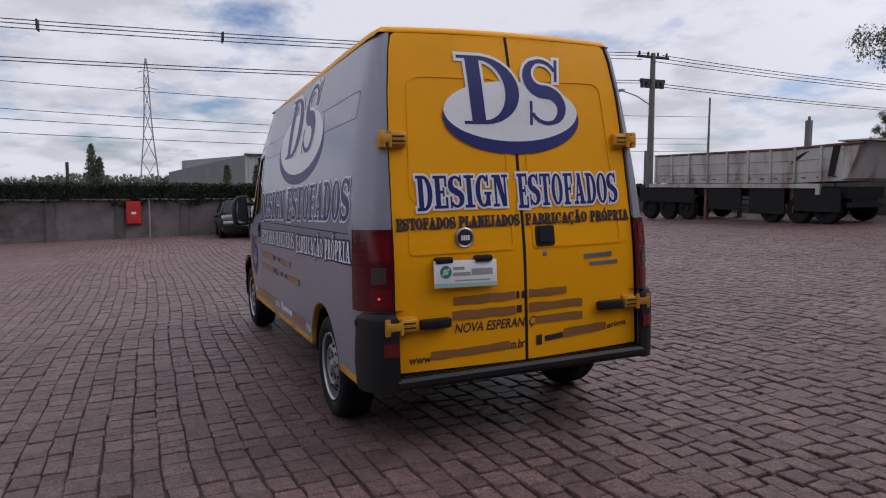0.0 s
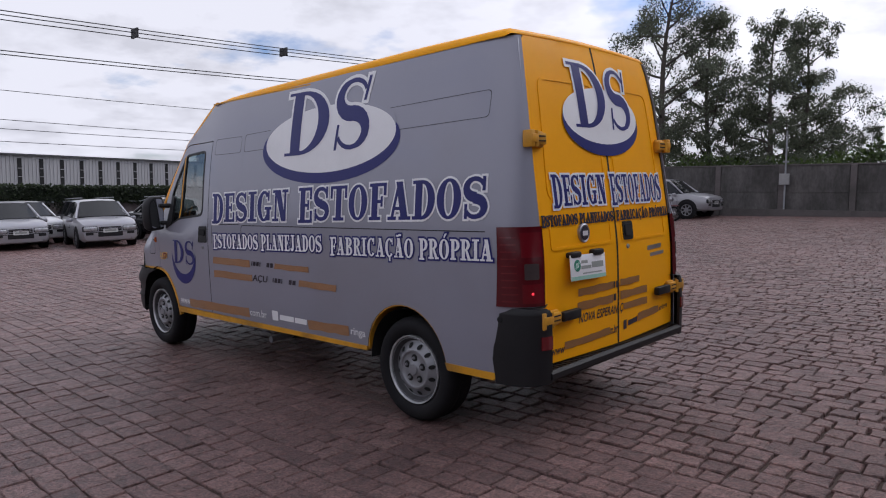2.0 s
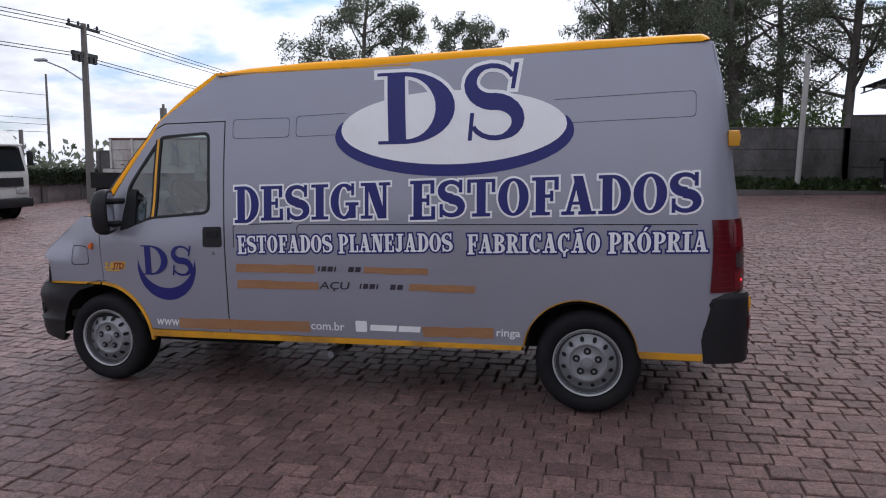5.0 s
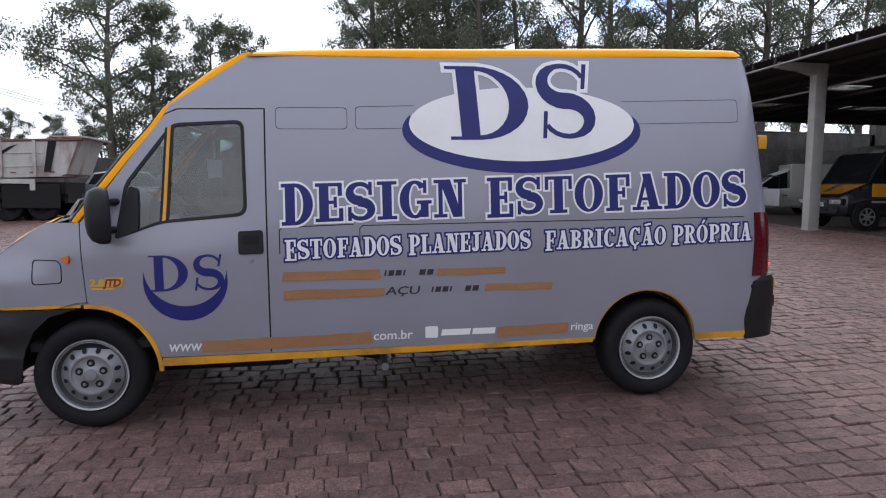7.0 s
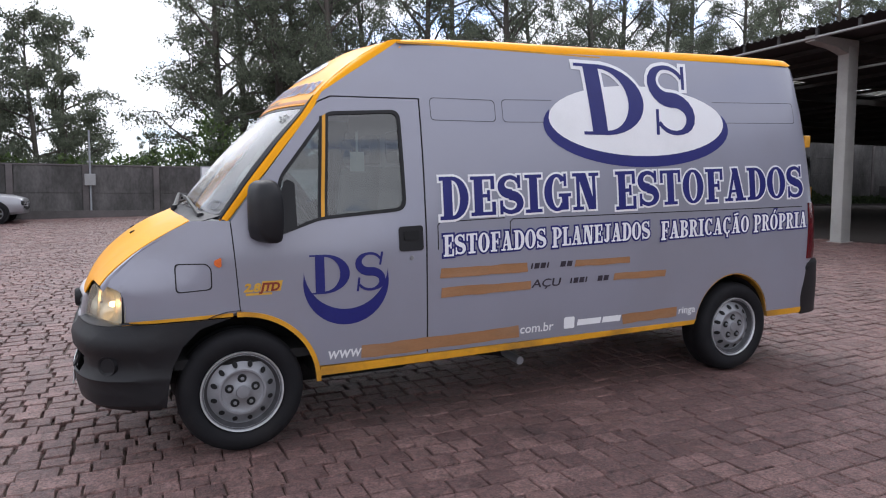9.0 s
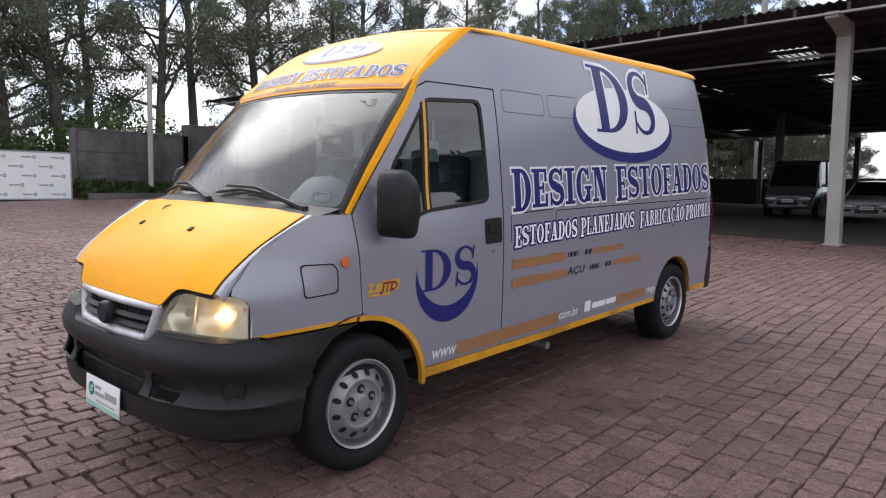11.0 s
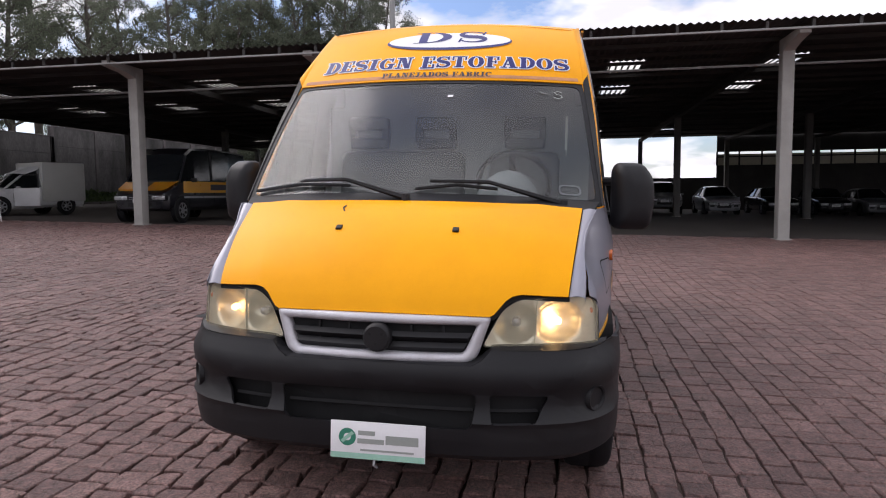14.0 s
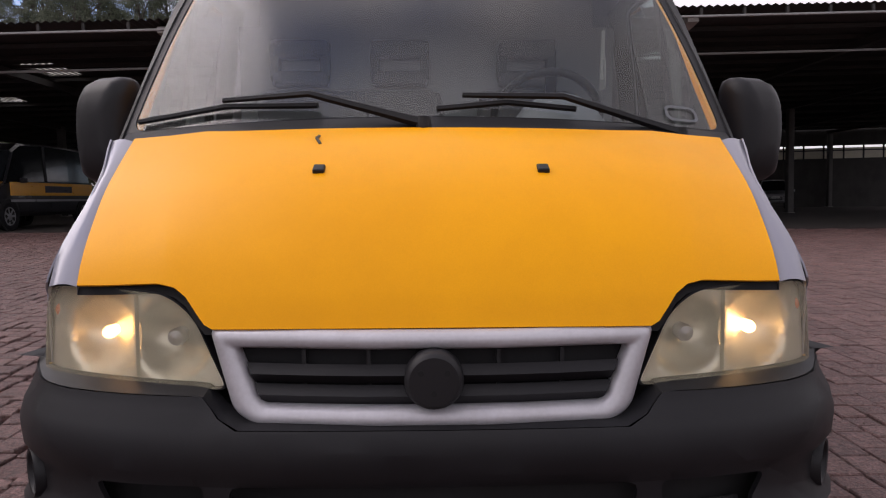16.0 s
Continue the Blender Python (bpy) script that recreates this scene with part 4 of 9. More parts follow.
for sy in (1, -1):
    lamp = new("headlight")
    lamp.parent = van
    lamp["label"] = "clouded headlight, lit"
    poly = rounded([(.418, .764), (.880, .760), (.872, .912), (.850, .950), (.70, .960), (.550, .948), (.490, .905)], [.02, .02, .02, .03, .03, .04, .04])
    fn = lambda y, z, s=sy: nose(s * y, z, .0)
    ys, zs = span(.4, .9, .06), (.82, .87, .91)
    lens = part("lens", sheet(poly, [], fn, ys, zs, 0, sy < 0), HEADLENS, lamp, "clouded clear lens", 60)
    lens.visible_shadow = False
    part("reflector", sheet(poly, [], lambda y, z, s=sy: nose(s * y, z, -lamp_depth(y, z)), span(.41, .89, .014), span(.765, .955, .014), 0, sy < 0), REFLECTOR, lamp, "silvered reflector with two bowls", 60)
    rim = [(y + (y - .66) * .015, z + (z - .855) * .03) for y, z in poly]
    part("surround", sheet(rim, [poly], lambda y, z, s=sy: nose(s * y, z, -.004), ys, zs, .05, sy < 0), BLACK, lamp)
    for yy, bulb in ((BOWLS[0][0], BULB if sy > 0 else BULB_DIM), (BOWLS[1][0], None)):
        c = Vector(nose(sy * yy, .852, -.052))
        if bulb:
            part("bulb", lathe(bmesh.new(), [(0, .016), (.012, .012), (.015, 0), (.012, -.03)], 12, "x", c), bulb, lamp, "glowing bulb", 60)
        else:
            part("bulb_shield", lathe(bmesh.new(), [(0, .014), (.016, .010), (.020, 0), (.018, -.03)], 12, "x", c), CHROME, lamp, "", 50)
    part("lens_rib", sheet([(.622, .775), (.627, .775), (.634, .945), (.629, .945)], [], lambda y, z, s=sy: nose(s * y, z, -.010), (), zs, .012, sy < 0), REFLECTOR, lamp, "", 50)
    part("indicator", lathe(bmesh.new(), [(0, .006), (.018, .0), (.02, -.03)], 12, "x", nose(sy * .835, .893, -.03)), AMBER, lamp, "", 50)

grille = new("grille")
grille.parent = van
go = rounded([(-.452, .887), (.452, .887), (.40, .725), (.36, .700), (-.36, .700), (-.40, .725)], [.02, .02, .04, .03, .03, .04])
gi = rounded([(-.395, .850), (.395, .850), (.352, .752), (.335, .738), (-.335, .738), (-.352, .752)], [.012, .012, .02, .02, .02, .02])
Y_LINES = span(-.45, .45, .1)
bm = bmesh.new()
go_d, gi_d = ([q for a, b in zip(ring, ring[1:] + ring[:1]) for q in (a, ((a[0] * 2 + b[0]) / 3, (a[1] * 2 + b[1]) / 3), ((a[0] + b[0] * 2) / 3, (a[1] + b[1] * 2) / 3))] for ring in (go, gi))
rows = []
for f, lift in ((0, -.02), (0, .004), (.16, .016), (.5, .021), (.82, .014), (1.0, .002), (1.0, -.028)):
    rows.append([bm.verts.new(nose(a[0] + (b[0] - a[0]) * f, a[1] + (b[1] - a[1]) * f, lift)) for a, b in zip(go_d, gi_d)])
for r0, r1 in zip(rows, rows[1:]):
    for k in range(len(r0)):
        bm.faces.new((r0[k], r0[(k + 1) % len(r0)], r1[(k + 1) % len(r0)], r1[k]))
bmesh.ops.recalc_face_normals(bm, faces=bm.faces[:])
part("chrome_frame", bm, GRILLE_SILVER, grille, "worn silver grille surround", 55)
part("mesh_back", sheet(gi, [], lambda y, z: nose(y, z, -.03), Y_LINES, (), 0), DARK, grille)
for z in (.812, .772):
    w = .392 - (.85 - z) * .42
    part("slat", sheet([(-w, z + .007), (w, z + .007), (w - .012, z - .011), (.012 - w, z - .011)], [], lambda y, z, c=z: nose(y, z, .002 + (c - z) * .9), Y_LINES, (), .03), BLACK, grille, "", 40)
for y in (-.26, -.13, .13, .26):
    part("rib", sheet([(y - .004, .845), (y + .004, .845), (y + .004, .742), (y - .004, .742)], [], lambda a, z: nose(a, z, -.012), (), (), .01), BLACK, grille)
part("round_badge", lathe(bmesh.new(), [(0, .045), (.048, .045), (.054, .040), (.058, .030), (.058, .0)], 32, "x", nose(0, .797)), BLACK, grille, "black blank where the badge was", 35)
for dy, dz in ((-.025, .018), (.025, .018), (0, -.022)):
    part("badge_hole", lathe(bmesh.new(), [(0, .0015), (.006, .0015), (.006, 0)], 10, "x", Vector(nose(0, .797)) + Vector((.045, dy, dz))), DARK, grille)

PLAN = [(0, 4.570), (.35, 4.562), (.55, 4.540), (.70, 4.500), (.80, 4.455), (.88, 4.385), (.94, 4.290), (.972, 4.18), (.988, 4.05), (1.0, 3.75)]
_len = [0.0]
for (ya, xa), (yb, xb) in zip(PLAN, PLAN[1:]):
    _len.append(_len[-1] + math.hypot(yb - ya, xb - xa))
PROF = [(.300, -.06), (.335, -.018), (.40, -.006), (.455, -.004), (.475, .006), (.490, -.004), (.53, -.022), (.585, -.020), (.615, .0), (.66, .004), (.70, -.008), (.735, -.030), (.78, -.045)]


def bumper(w, z, lift=0.0):
    a = abs(w)
    y, x = (smooth_interp(list(zip(_len, [p[i] for p in PLAN])), a) for i in (0, 1))
    y2, x2 = (smooth_interp(list(zip(_len, [p[i] for p in PLAN])), a + .01) for i in (0, 1))
    n = Vector((y2 - y, -(x2 - x))).normalized()
    fade = min(1.0, max(.15, (1.35 - a) / .35))
    o = interp(PROF, z) * fade + lift
    return (x + n.x * o, math.copysign(y + n.y * o, w) if w else 0, z)


WE = _len[-1]
half_b = [(1.235, .315), (1.25, .42), (1.275, .53), (1.33, .64), (1.42, .725), (WE - .005, .770), (1.05, .765), (.93, .755), (.462, .760), (.425, .722), (.385, .702)]
bump_poly = half_b + [(-w, z) for w, z in half_b[::-1]]
intakes = [rounded([(-.385, .445), (.385, .445), (.41, .585), (-.41, .585)], .03), rounded([(.465, .47), (.64, .475), (.70, .580), (.455, .585)], .02), rounded([(-.465, .47), (-.455, .585), (-.70, .580), (-.64, .475)], .02)]
W_LINES = span(-1.5, 1.5, .08)
part("front_bumper", sheet(bump_poly, intakes, bumper, W_LINES, [z for z, _ in PROF], .012), BLACK, van, "faded black plastic front bumper", 38)
SHELF = [(0, .702), (.385, .702), (.425, .722), (.462, .760), (.93, .757), (1.05, .767), (1.25, .770)]
bm = bmesh.new()
rows = []
for w in span(-1.22, 1.22, .04):
    zt = interp(SHELF, abs(w))
    a = Vector(bumper(w, zt, -.004))
    rows.append([bm.verts.new(a), bm.verts.new((smooth_interp(FRONT_X, min(abs(a.y), .9)) + (.80 - zt) * .12 - .02, a.y, zt + .012))])
for r0, r1 in zip(rows, rows[1:]):
    bm.faces.new((r0[0], r1[0], r1[1], r0[1]))
part("bumper_shelf", bm, BLACK, van, "", 40)
part("bumper_back", sheet([(-.82, .33), (.82, .33), (.82, .62), (-.82, .62)], [], lambda w, z: bumper(w, z, -.07), W_LINES, (), 0), DARK, van)
for poly, x0, x1 in ((0, -.39, .39), (1, .46, .66), (2, -.66, -.46)):
    part("intake_slat", sheet([(x0, .520), (x1, .520), (x1, .508), (x0, .508)], [], lambda w, z: bumper(w, z, -.035), W_LINES, (), .03), DARK, van, "", 40)
for sy in (1, -1):
    c = Vector(bumper(sy * .93, .55, .0))
    nrm = (Vector(bumper(sy * .93, .55, .05)) - c).normalized()
    m = Matrix.Translation(c) @ Vector((1, 0, 0)).rotation_difference(nrm).to_matrix().to_4x4()
    part("fog_lamp_blank", lathe(bmesh.new(), [(0, .004), (.042, .004), (.046, .012), (.052, .014), (.058, .0), (.058, -.02)], 24, "x"), BLACK, van, "", 40, m)
part("splitter", sheet([(-1.2, .30), (1.2, .30), (1.235, .33), (-1.235, .33)], [], lambda w, z: bumper(w, z, -.006), W_LINES, (), .05), BLACK, van, "", 40)

# name boards front and rear: white board, green band; the names become bars
def name_board(m, label):
    b = new("name_board")
    b.parent = van
    b.matrix_basis = m
    b["label"] = label
    part("board", box(bmesh.new(), -.196, .196, -.076, .076, -.003, .003, .002), WHITE_VINYL, b, "white plastic board", 30)
    part("green_band", boxes((-.194, .194, -.075, -.052, .0035, .004)), PALE_GREEN, b)
    bm = lathe(bmesh.new(), [(.015, .0045), (.036, .0045)], 20, "z", (-.125, .012, 0))
    part("round_emblem", bm, GREEN_PRINT, b)
    part("emblem_slash", box(bmesh.new(), -.030, .030, -.007, .007, .0045, .0050, 0, Matrix.Translation((-.125, .012, 0)) @ pose(0, 0, 0, 0, 0, 40)), PALE_GREEN, b)
    part("name_bar", boxes((-.080, -.010, .022, .040, .0035, .0042)), GREY_PRINT, b)
    part("name_bar", boxes((-.083, .028, -.012, .008, .0035, .0042)), GREY_PRINT, b)
    part("name_bar", boxes((.034, .168, -.010, .026, .0035, .0042)), GREY_PRINT, b)
    part("small_print_bar", boxes((-.07, .150, -.042, -.034, .0035, .0042)), GREY_PRINT, b)
    return b


fb = name_board(Matrix(((0, 0, 1, 4.578), (1, 0, 0, .012), (0, 1, 0, .380), (0, 0, 0, 1))) @ pose(0, 0, 0, -4), "white name board with green print under the bumper")
part("hook", tube(bmesh.new(), [(4.58, .0, .31), (4.59, .0, .285), (4.58, .01, .272)], .006, 6), STEEL, van)

# rear doors
REAR_Y = span(-.85, .85, .1)
for s in (-1, 1):
    o = [(s * .005, .478), (s * .815, .488), (s * .812, .9), (s * .803, 1.35), (s * .792, 1.7), (s * .772, 2.05), (s * .742, 2.30), (s * .722, 2.375), (s * .70, 2.393), (s * .005, 2.408)]
    if s > 0:
        o = o
    rd = part("rear_door", sheet(o, [], lambda u, v: on_rear(u, v, .0), REAR_Y, ZS, .006, False), YELLOW, van, "yellow rear door with blue lettering", 40)
    # pressed frames
    for z0, z1, t0, t1 in ((1.43, 2.16, .70, .66), (1.14, 1.335, .72, .715)):
        oo = rounded([(s * .06, z0), (s * t0, z0), (s * t1, z1), (s * .06, z1)], .08 if z1 > 2 else .03, 6)
        ii = rounded([(s * .078, z0 + .018), (s * (t0 - .018), z0 + .018), (s * (t1 - .018), z1 - .018), (s * .078, z1 - .018)], .07 if z1 > 2 else .025, 6)
        def rel(u, v, a=s, z0=z0, z1=z1):
            return on_rear(u, v, .005)
        part("pressed_frame", sheet(oo, [ii], rel, REAR_Y, ZS, .006), YELLOW, rd, "", 30)
    # hinges with arms
    for z, yy in ((1.785, .80), (.76, .835)):
        hx = tail_x(z)
        hinge = part("hinge", boxes((hx - .035, hx + .015, min(-s * .70, -s * .80), max(-s * .70, -s * .80), z - .032, z + .032), (hx - .05, hx + .02, min(-s * .80, -s * (yy + .055)), max(-s * .80, -s * (yy + .055)), z - .022, z + .026), bevel=.006), YELLOW_WORN, rd, "yellow strap hinge", 40)
        part("hinge_plate", boxes((hx - .016, hx + .010, min(-s * .70, -s * .79), max(-s * .70, -s * .79), z - .048, z + .044), bevel=.008), YELLOW_WORN, hinge, "ribbed yellow hinge plate", 40)
        for q in (-.012, .014):
            part("hinge_slot", boxes((hx - .038, hx - .034, min(-s * .715, -s * .785), max(-s * .715, -s * .785), z + q - .004, z + q + .004)), DARK, hinge)
        part("hinge_ear", boxes((hx - .045, hx + .02, min(-s * (yy + .025), -s * (yy + .058)), max(-s * (yy + .025), -s * (yy + .058)), z - .048, z + .048), bevel=.006), YELLOW_WORN, hinge, "", 40)
        part("hinge_pin", tube(bmesh.new(), [(hx - .035, -s * .80, z - .045), (hx - .035, -s * .80, z + .045)], .013, 8), YELLOW_WORN, hinge)
    part("stop_buffer", boxes((tail_x(.76) - .045, tail_x(.76) - .002, min(-s * .50, -s * .685), max(-s * .50, -s * .685), .728, .785), bevel=.01), BLACK, rd, "black rubber buffer", 40)
bm = sheet([(-.010, .478), (.010, .478), (.010, 2.406), (-.010, 2.406)], [], lambda u, v: on_rear(u, v, .0012), (), ZS, 0)
part("door_gap", bm, DARK, van)
gap = [(-.824, .472), (.824, .472), (.822, .9), (.812, 1.35), (.801, 1.7), (.781, 2.05), (.751, 2.31), (.730, 2.39), (.70, 2.402), (0, 2.418), (-.70, 2.402), (-.730, 2.39), (-.751, 2.31), (-.781, 2.05), (-.801, 1.7), (-.812, 1.35), (-.822, .9)]
for s in (-1, 1):
    edge = [(1.30, .8035), (1.7, .7925), (2.05, .7725), (2.30, .7425), (2.375, .725)]
    part("corner_flange", sheet([(s * (w + .0085), z) for z, w in edge] + [(s * (w + .036), z) for z, w in edge[::-1]], [], lambda u, v: on_rear(u, v, .004), REAR_Y, ZS, .004, s > 0), GREY, van, "grey flange beside the rear door", 40)
part("rear_frame", sheet(gap, [], lambda u, v: on_rear(u, v, -.012), REAR_Y, ZS, 0), DARK, van)
part("rear_badge", lathe(bmesh.new(), [(0, -.012), (.046, -.012), (.052, -.016), (.058, -.012), (.060, .004)], 32, "x", on_rear(-.385, 1.225, .0)), CHROME, van, "round chrome badge", 40)
part("rear_badge_face", lathe(bmesh.new(), [(0, -.0165), (.043, -.0150)], 32, "x", on_rear(-.385, 1.225, .0)), DARK_VINYL, van, "dark badge face")
for k in range(4):
    part("badge_letter_bar", boxes((-.0035, 0, -.005, .005, -.014, .014)), WHITE_VINYL, van, "", None, Matrix.Translation(Vector(on_rear(-.385 - .021 + k * .014, 1.225, .0158))))
part("rear_handle", sheet(rounded([(.08, 1.150), (.21, 1.150), (.21, 1.272), (.08, 1.272)], .02), [], lambda u, v: on_rear(u, v, .010), (), (), .014), BLACK, van, "black rear door handle", 40)
part("rear_handle_grip", sheet(rounded([(.10, 1.175), (.19, 1.175), (.19, 1.252), (.10, 1.252)], .015), [], lambda u, v: on_rear(u, v, .017), (), (), .012), DARK, van, "", 40)
part("rear_lock", lathe(bmesh.new(), [(0, -.008), (.012, -.008), (.017, -.002), (.017, .004)], 16, "x", on_rear(.14, 1.105, 0)), STEEL, van)
rb = name_board(Matrix(((0, 0, -1, tail_x(1.02) - .030), (-1, 0, 0, .40), (0, 1, 0, 1.025), (0, 0, 0, 1))) @ pose(0, 0, 0, -5, 0, -1.5), "white name board with green print on the rear door")
for u in (-.53, -.285):
    part("plate_lamp", box(bmesh.new(), -.045, .004, -.055, .055, -.018, .018, .012, Matrix.Translation(on_rear(u, 1.105, .0))), BLACK, van, "black number-plate lamp", 40)
for u0, w, z, h in ((.42, .21, 1.055, .030), (.46, .215, 1.008, .024)):
    part("model_badge_bar", sheet([(u0, z), (u0 + w, z + .004), (u0 + w + .006, z + h + .004), (u0 + .006, z + h)], [], lambda u, v: on_rear(u, v, .004), (), (), .004), CHROME, van, "chrome badge bar")

# tail lamps and rear bumper
def wrap(plan, sy, scale=None):
    ls = [0.0]
    for (xa, ya), (xb, yb) in zip(plan, plan[1:]):
        ls.append(ls[-1] + math.hypot(xb - xa, yb - ya))
    def fn(w, z, lift=0.0):
        x = smooth_interp(list(zip(ls, [p[0] for p in plan])), w)
        y = smooth_interp(list(zip(ls, [p[1] for p in plan])), w)
        x2 = smooth_interp(list(zip(ls, [p[0] for p in plan])), min(w + .005, ls[-1] + .004))
        y2 = smooth_interp(list(zip(ls, [p[1] for p in plan])), min(w + .005, ls[-1] + .004))
        d = Vector((x2 - x, y2 - y))
        d = d.normalized() if d.length > 1e-6 else Vector((-.4, -.9))
        return (x + d.y * lift, sy * (y - d.x * lift), z)
    return fn, ls[-1]


for sy in (1, -1):
    tl = new("tail_light")
    tl.parent = van
    tl["label"] = "dark red tail light with smoked section"
    def lens_at(d, z, s=sy, h=0.0):
        x = tail_x(z) + d
        out = 1 - min(1.0, d / .12)
        return (x - out * (.012 + h), s * (half(x, z) + (1 - .6 * out) * (.012 + h)), z)
    ds = (.012, .03, .05, .075, .10, .13, .16)
    part("lamp_body", sheet([(.0, .842), (.203, .842), (.178, 1.292), (.0, 1.292)], [], lens_at, ds, (.95, 1.05, 1.15), .02, sy > 0), RED_LENS, tl, "", 50)
    part("clear_section", sheet(rounded([(.012, .995), (.056, .995), (.056, 1.085), (.012, 1.085)], .006), [], lambda d, z: lens_at(d, z, h=.003), ds, (), .003, sy > 0), GREY_LENS, tl, "smoked clear section", 50)
    part("stop_section", sheet([(.004, 1.12), (.066, 1.12), (.066, 1.26), (.004, 1.26)], [], lambda d, z: lens_at(d, z, h=.003), ds, (), .003, sy > 0), RED_LENS_DEEP, tl, "", 50)
    part("tail_section", sheet([(.004, .86), (.066, .86), (.066, .97), (.004, .97)], [], lambda d, z: lens_at(d, z, h=.003), ds, (), .003, sy > 0), RED_LENS_DEEP, tl, "", 50)
    for k in range(10):
        z = .87 + k * .04
        part("rib", sheet([(.085, z), (.165, z), (.165, z + .007), (.085, z + .007)], [], lambda d, z: lens_at(d, z, h=.003), ds, (), .004, sy > 0), RED_LENS_BRIGHT, tl)
    if sy > 0:
        part("lit_bulb", lathe(bmesh.new(), [(0, -.003), (.006, -.002), (.007, .004)], 12, "x", Vector(lens_at(.03, .915)) + Vector((-.006, .004, 0))), BULB_RED, tl, "glowing red bulb")
    plan = [(-.655, .985), (-.78, .985), (-.88, .965), (-.95, .925), (-.985, .870), (-.99, .815)]
    fn2, L2 = wrap(plan, sy)
    prof = [(.36, -.02), (.39, 0), (.60, .006), (.80, .004), (.838, -.012)]
    corner = part("rear_bumper_corner", sheet([(.06, .385), (L2, .40), (L2, .79), (L2 - .012, .818), (L2 - .04, .832), (.02, .835), (.005, .80)], [], lambda w, z: fn2(w, z, interp(prof, z)), span(0, L2, .04), (.40, .60, .80, .82), .02, sy < 0), BLACK, van, "black plastic bumper corner", 45)
    part("bumper_cap", sheet([(.02, 0), (L2 - .045, 0), (L2 - .045, 1), (.02, 1)], [], lambda w, t: tuple(Vector(fn2(w, .835, -.012)).lerp(Vector((fn2(w, .835)[0] * .93, fn2(w, .835)[1] * .86, .842)), t)), span(0, L2, .04), (), 0, sy > 0), BLACK, corner, "", 40)
    part("reflector", sheet([(L2 * .80, .60), (L2 * .98, .60), (L2 * .98, .675), (L2 * .80, .675)], [], lambda w, z: fn2(w, z, .014), span(L2 * .80, L2 * .98, .012), (), .008, sy < 0), RED_LENS_BRIGHT, corner, "small red reflector")
    part("plug", lathe(bmesh.new(), [(0, .008), (.016, .006), (.020, 0)] if sy > 0 else [(.020, 0), (.016, -.006), (0, -.008)], 12, "y", fn2(.10, .765, .004)), DARK, corner)
bm = bmesh.new()
prism(bm, [(-.86, .40), (-.985, .405), (-1.00, .425), (-1.00, .452), (-.985, .470), (-.86, .474)], -.83, .83)
part("rear_step", bm, BLACK, van, "scuffed black rear step bumper", 30)
part("step_tread", boxes(*[(-.985, -.90, y, y + .012, .4735, .478) for y in span(-.78, .78, .04)]), BLACK, van)

DARK_STEEL = surface("recess_steel", (0.06, 0.06, 0.065), 0.6, 0.3, var=0.3, scale=20)
RIM_LIP = surface("rim_lip", (0.62, 0.63, 0.65), 0.35, 0.6, var=0.15, scale=12)


# wheels
def wheel(x, sy):
    w = new("wheel")
    w.parent = van
    w.matrix_basis = pose(x, sy * .955, .345, 0, 0 if sy > 0 else 0, 0 if sy > 0 else 180)
    part("tyre", lathe(bmesh.new(), [(.222, -.02), (.236, .006), (.262, .020), (.300, .022), (.325, .010), (.338, -.012), (.345, -.04), (.346, -.075), (.3445, -.078), (.3445, -.086), (.346, -.088), (.346, -.125), (.345, -.165), (.336, -.19), (.30, -.21), (.23, -.20)], 56, "y"), RUBBER, w, "black worn tyre", 40)
    rim = part("rim", lathe(bmesh.new(), [(.224, -.17), (.214, -.10), (.208, -.012), (.222, .010), (.226, .006), (.226, -.01), (.216, -.004), (.206, .0), (.197, -.022), (.186, -.034), (.172, -.030), (.150, -.010), (.128, .004), (.118, .004), (.112, -.004), (.100, -.008), (.060, -.006), (.038, .004), (.034, .014), (.0, .016)][::-1], 56, "y"), STEEL, w, "pressed steel rim", 28)
    # ring of darker steel laid in the rim's recess
    part("dark_recess", lathe(bmesh.new(), [(.212, -.001), (.2035, -.0015), (.196, -.0185), (.187, -.031)][::-1], 56, "y"), DARK_STEEL, rim, "darker ring in the recess of the rim", 40)
    part("bright_lip", lathe(bmesh.new(), [(.227, .004), (.225, .0125), (.220, .0115), (.216, .003)][::-1], 56, "y"), RIM_LIP, rim, "bright rim edge", 40)
    for k in range(12):
        a = 2 * math.pi * k / 12 + .3
        c = (.158 * math.cos(a), -.013, .158 * math.sin(a))
        m = Matrix.Translation(c) @ pose(0, 0, 0, 0, -math.degrees(a), 0)
        bm = lathe(bmesh.new(), [(0, .006), (.016, .006), (.0165, .0)][::-1], 12, "y")
        for v in bm.verts:
            v.co.z *= .85
            v.co.y += -(v.co.x) * .85
        part("vent_hole", bm, DARK, rim, "", None, m)
    for k in range(5):
        a = 2 * math.pi * k / 5 + math.pi / 2
        c = (.074 * math.cos(a), -.006, .074 * math.sin(a))
        part("bolt_recess", lathe(bmesh.new(), [(.0, .004), (.023, .004), (.025, .0)][::-1], 14, "y", c), DARK, rim)
        part("wheel_bolt", lathe(bmesh.new(), [(0, .016), (.009, .015), (.011, .004)][::-1], 6, "y", c), STEEL, rim)
    return w


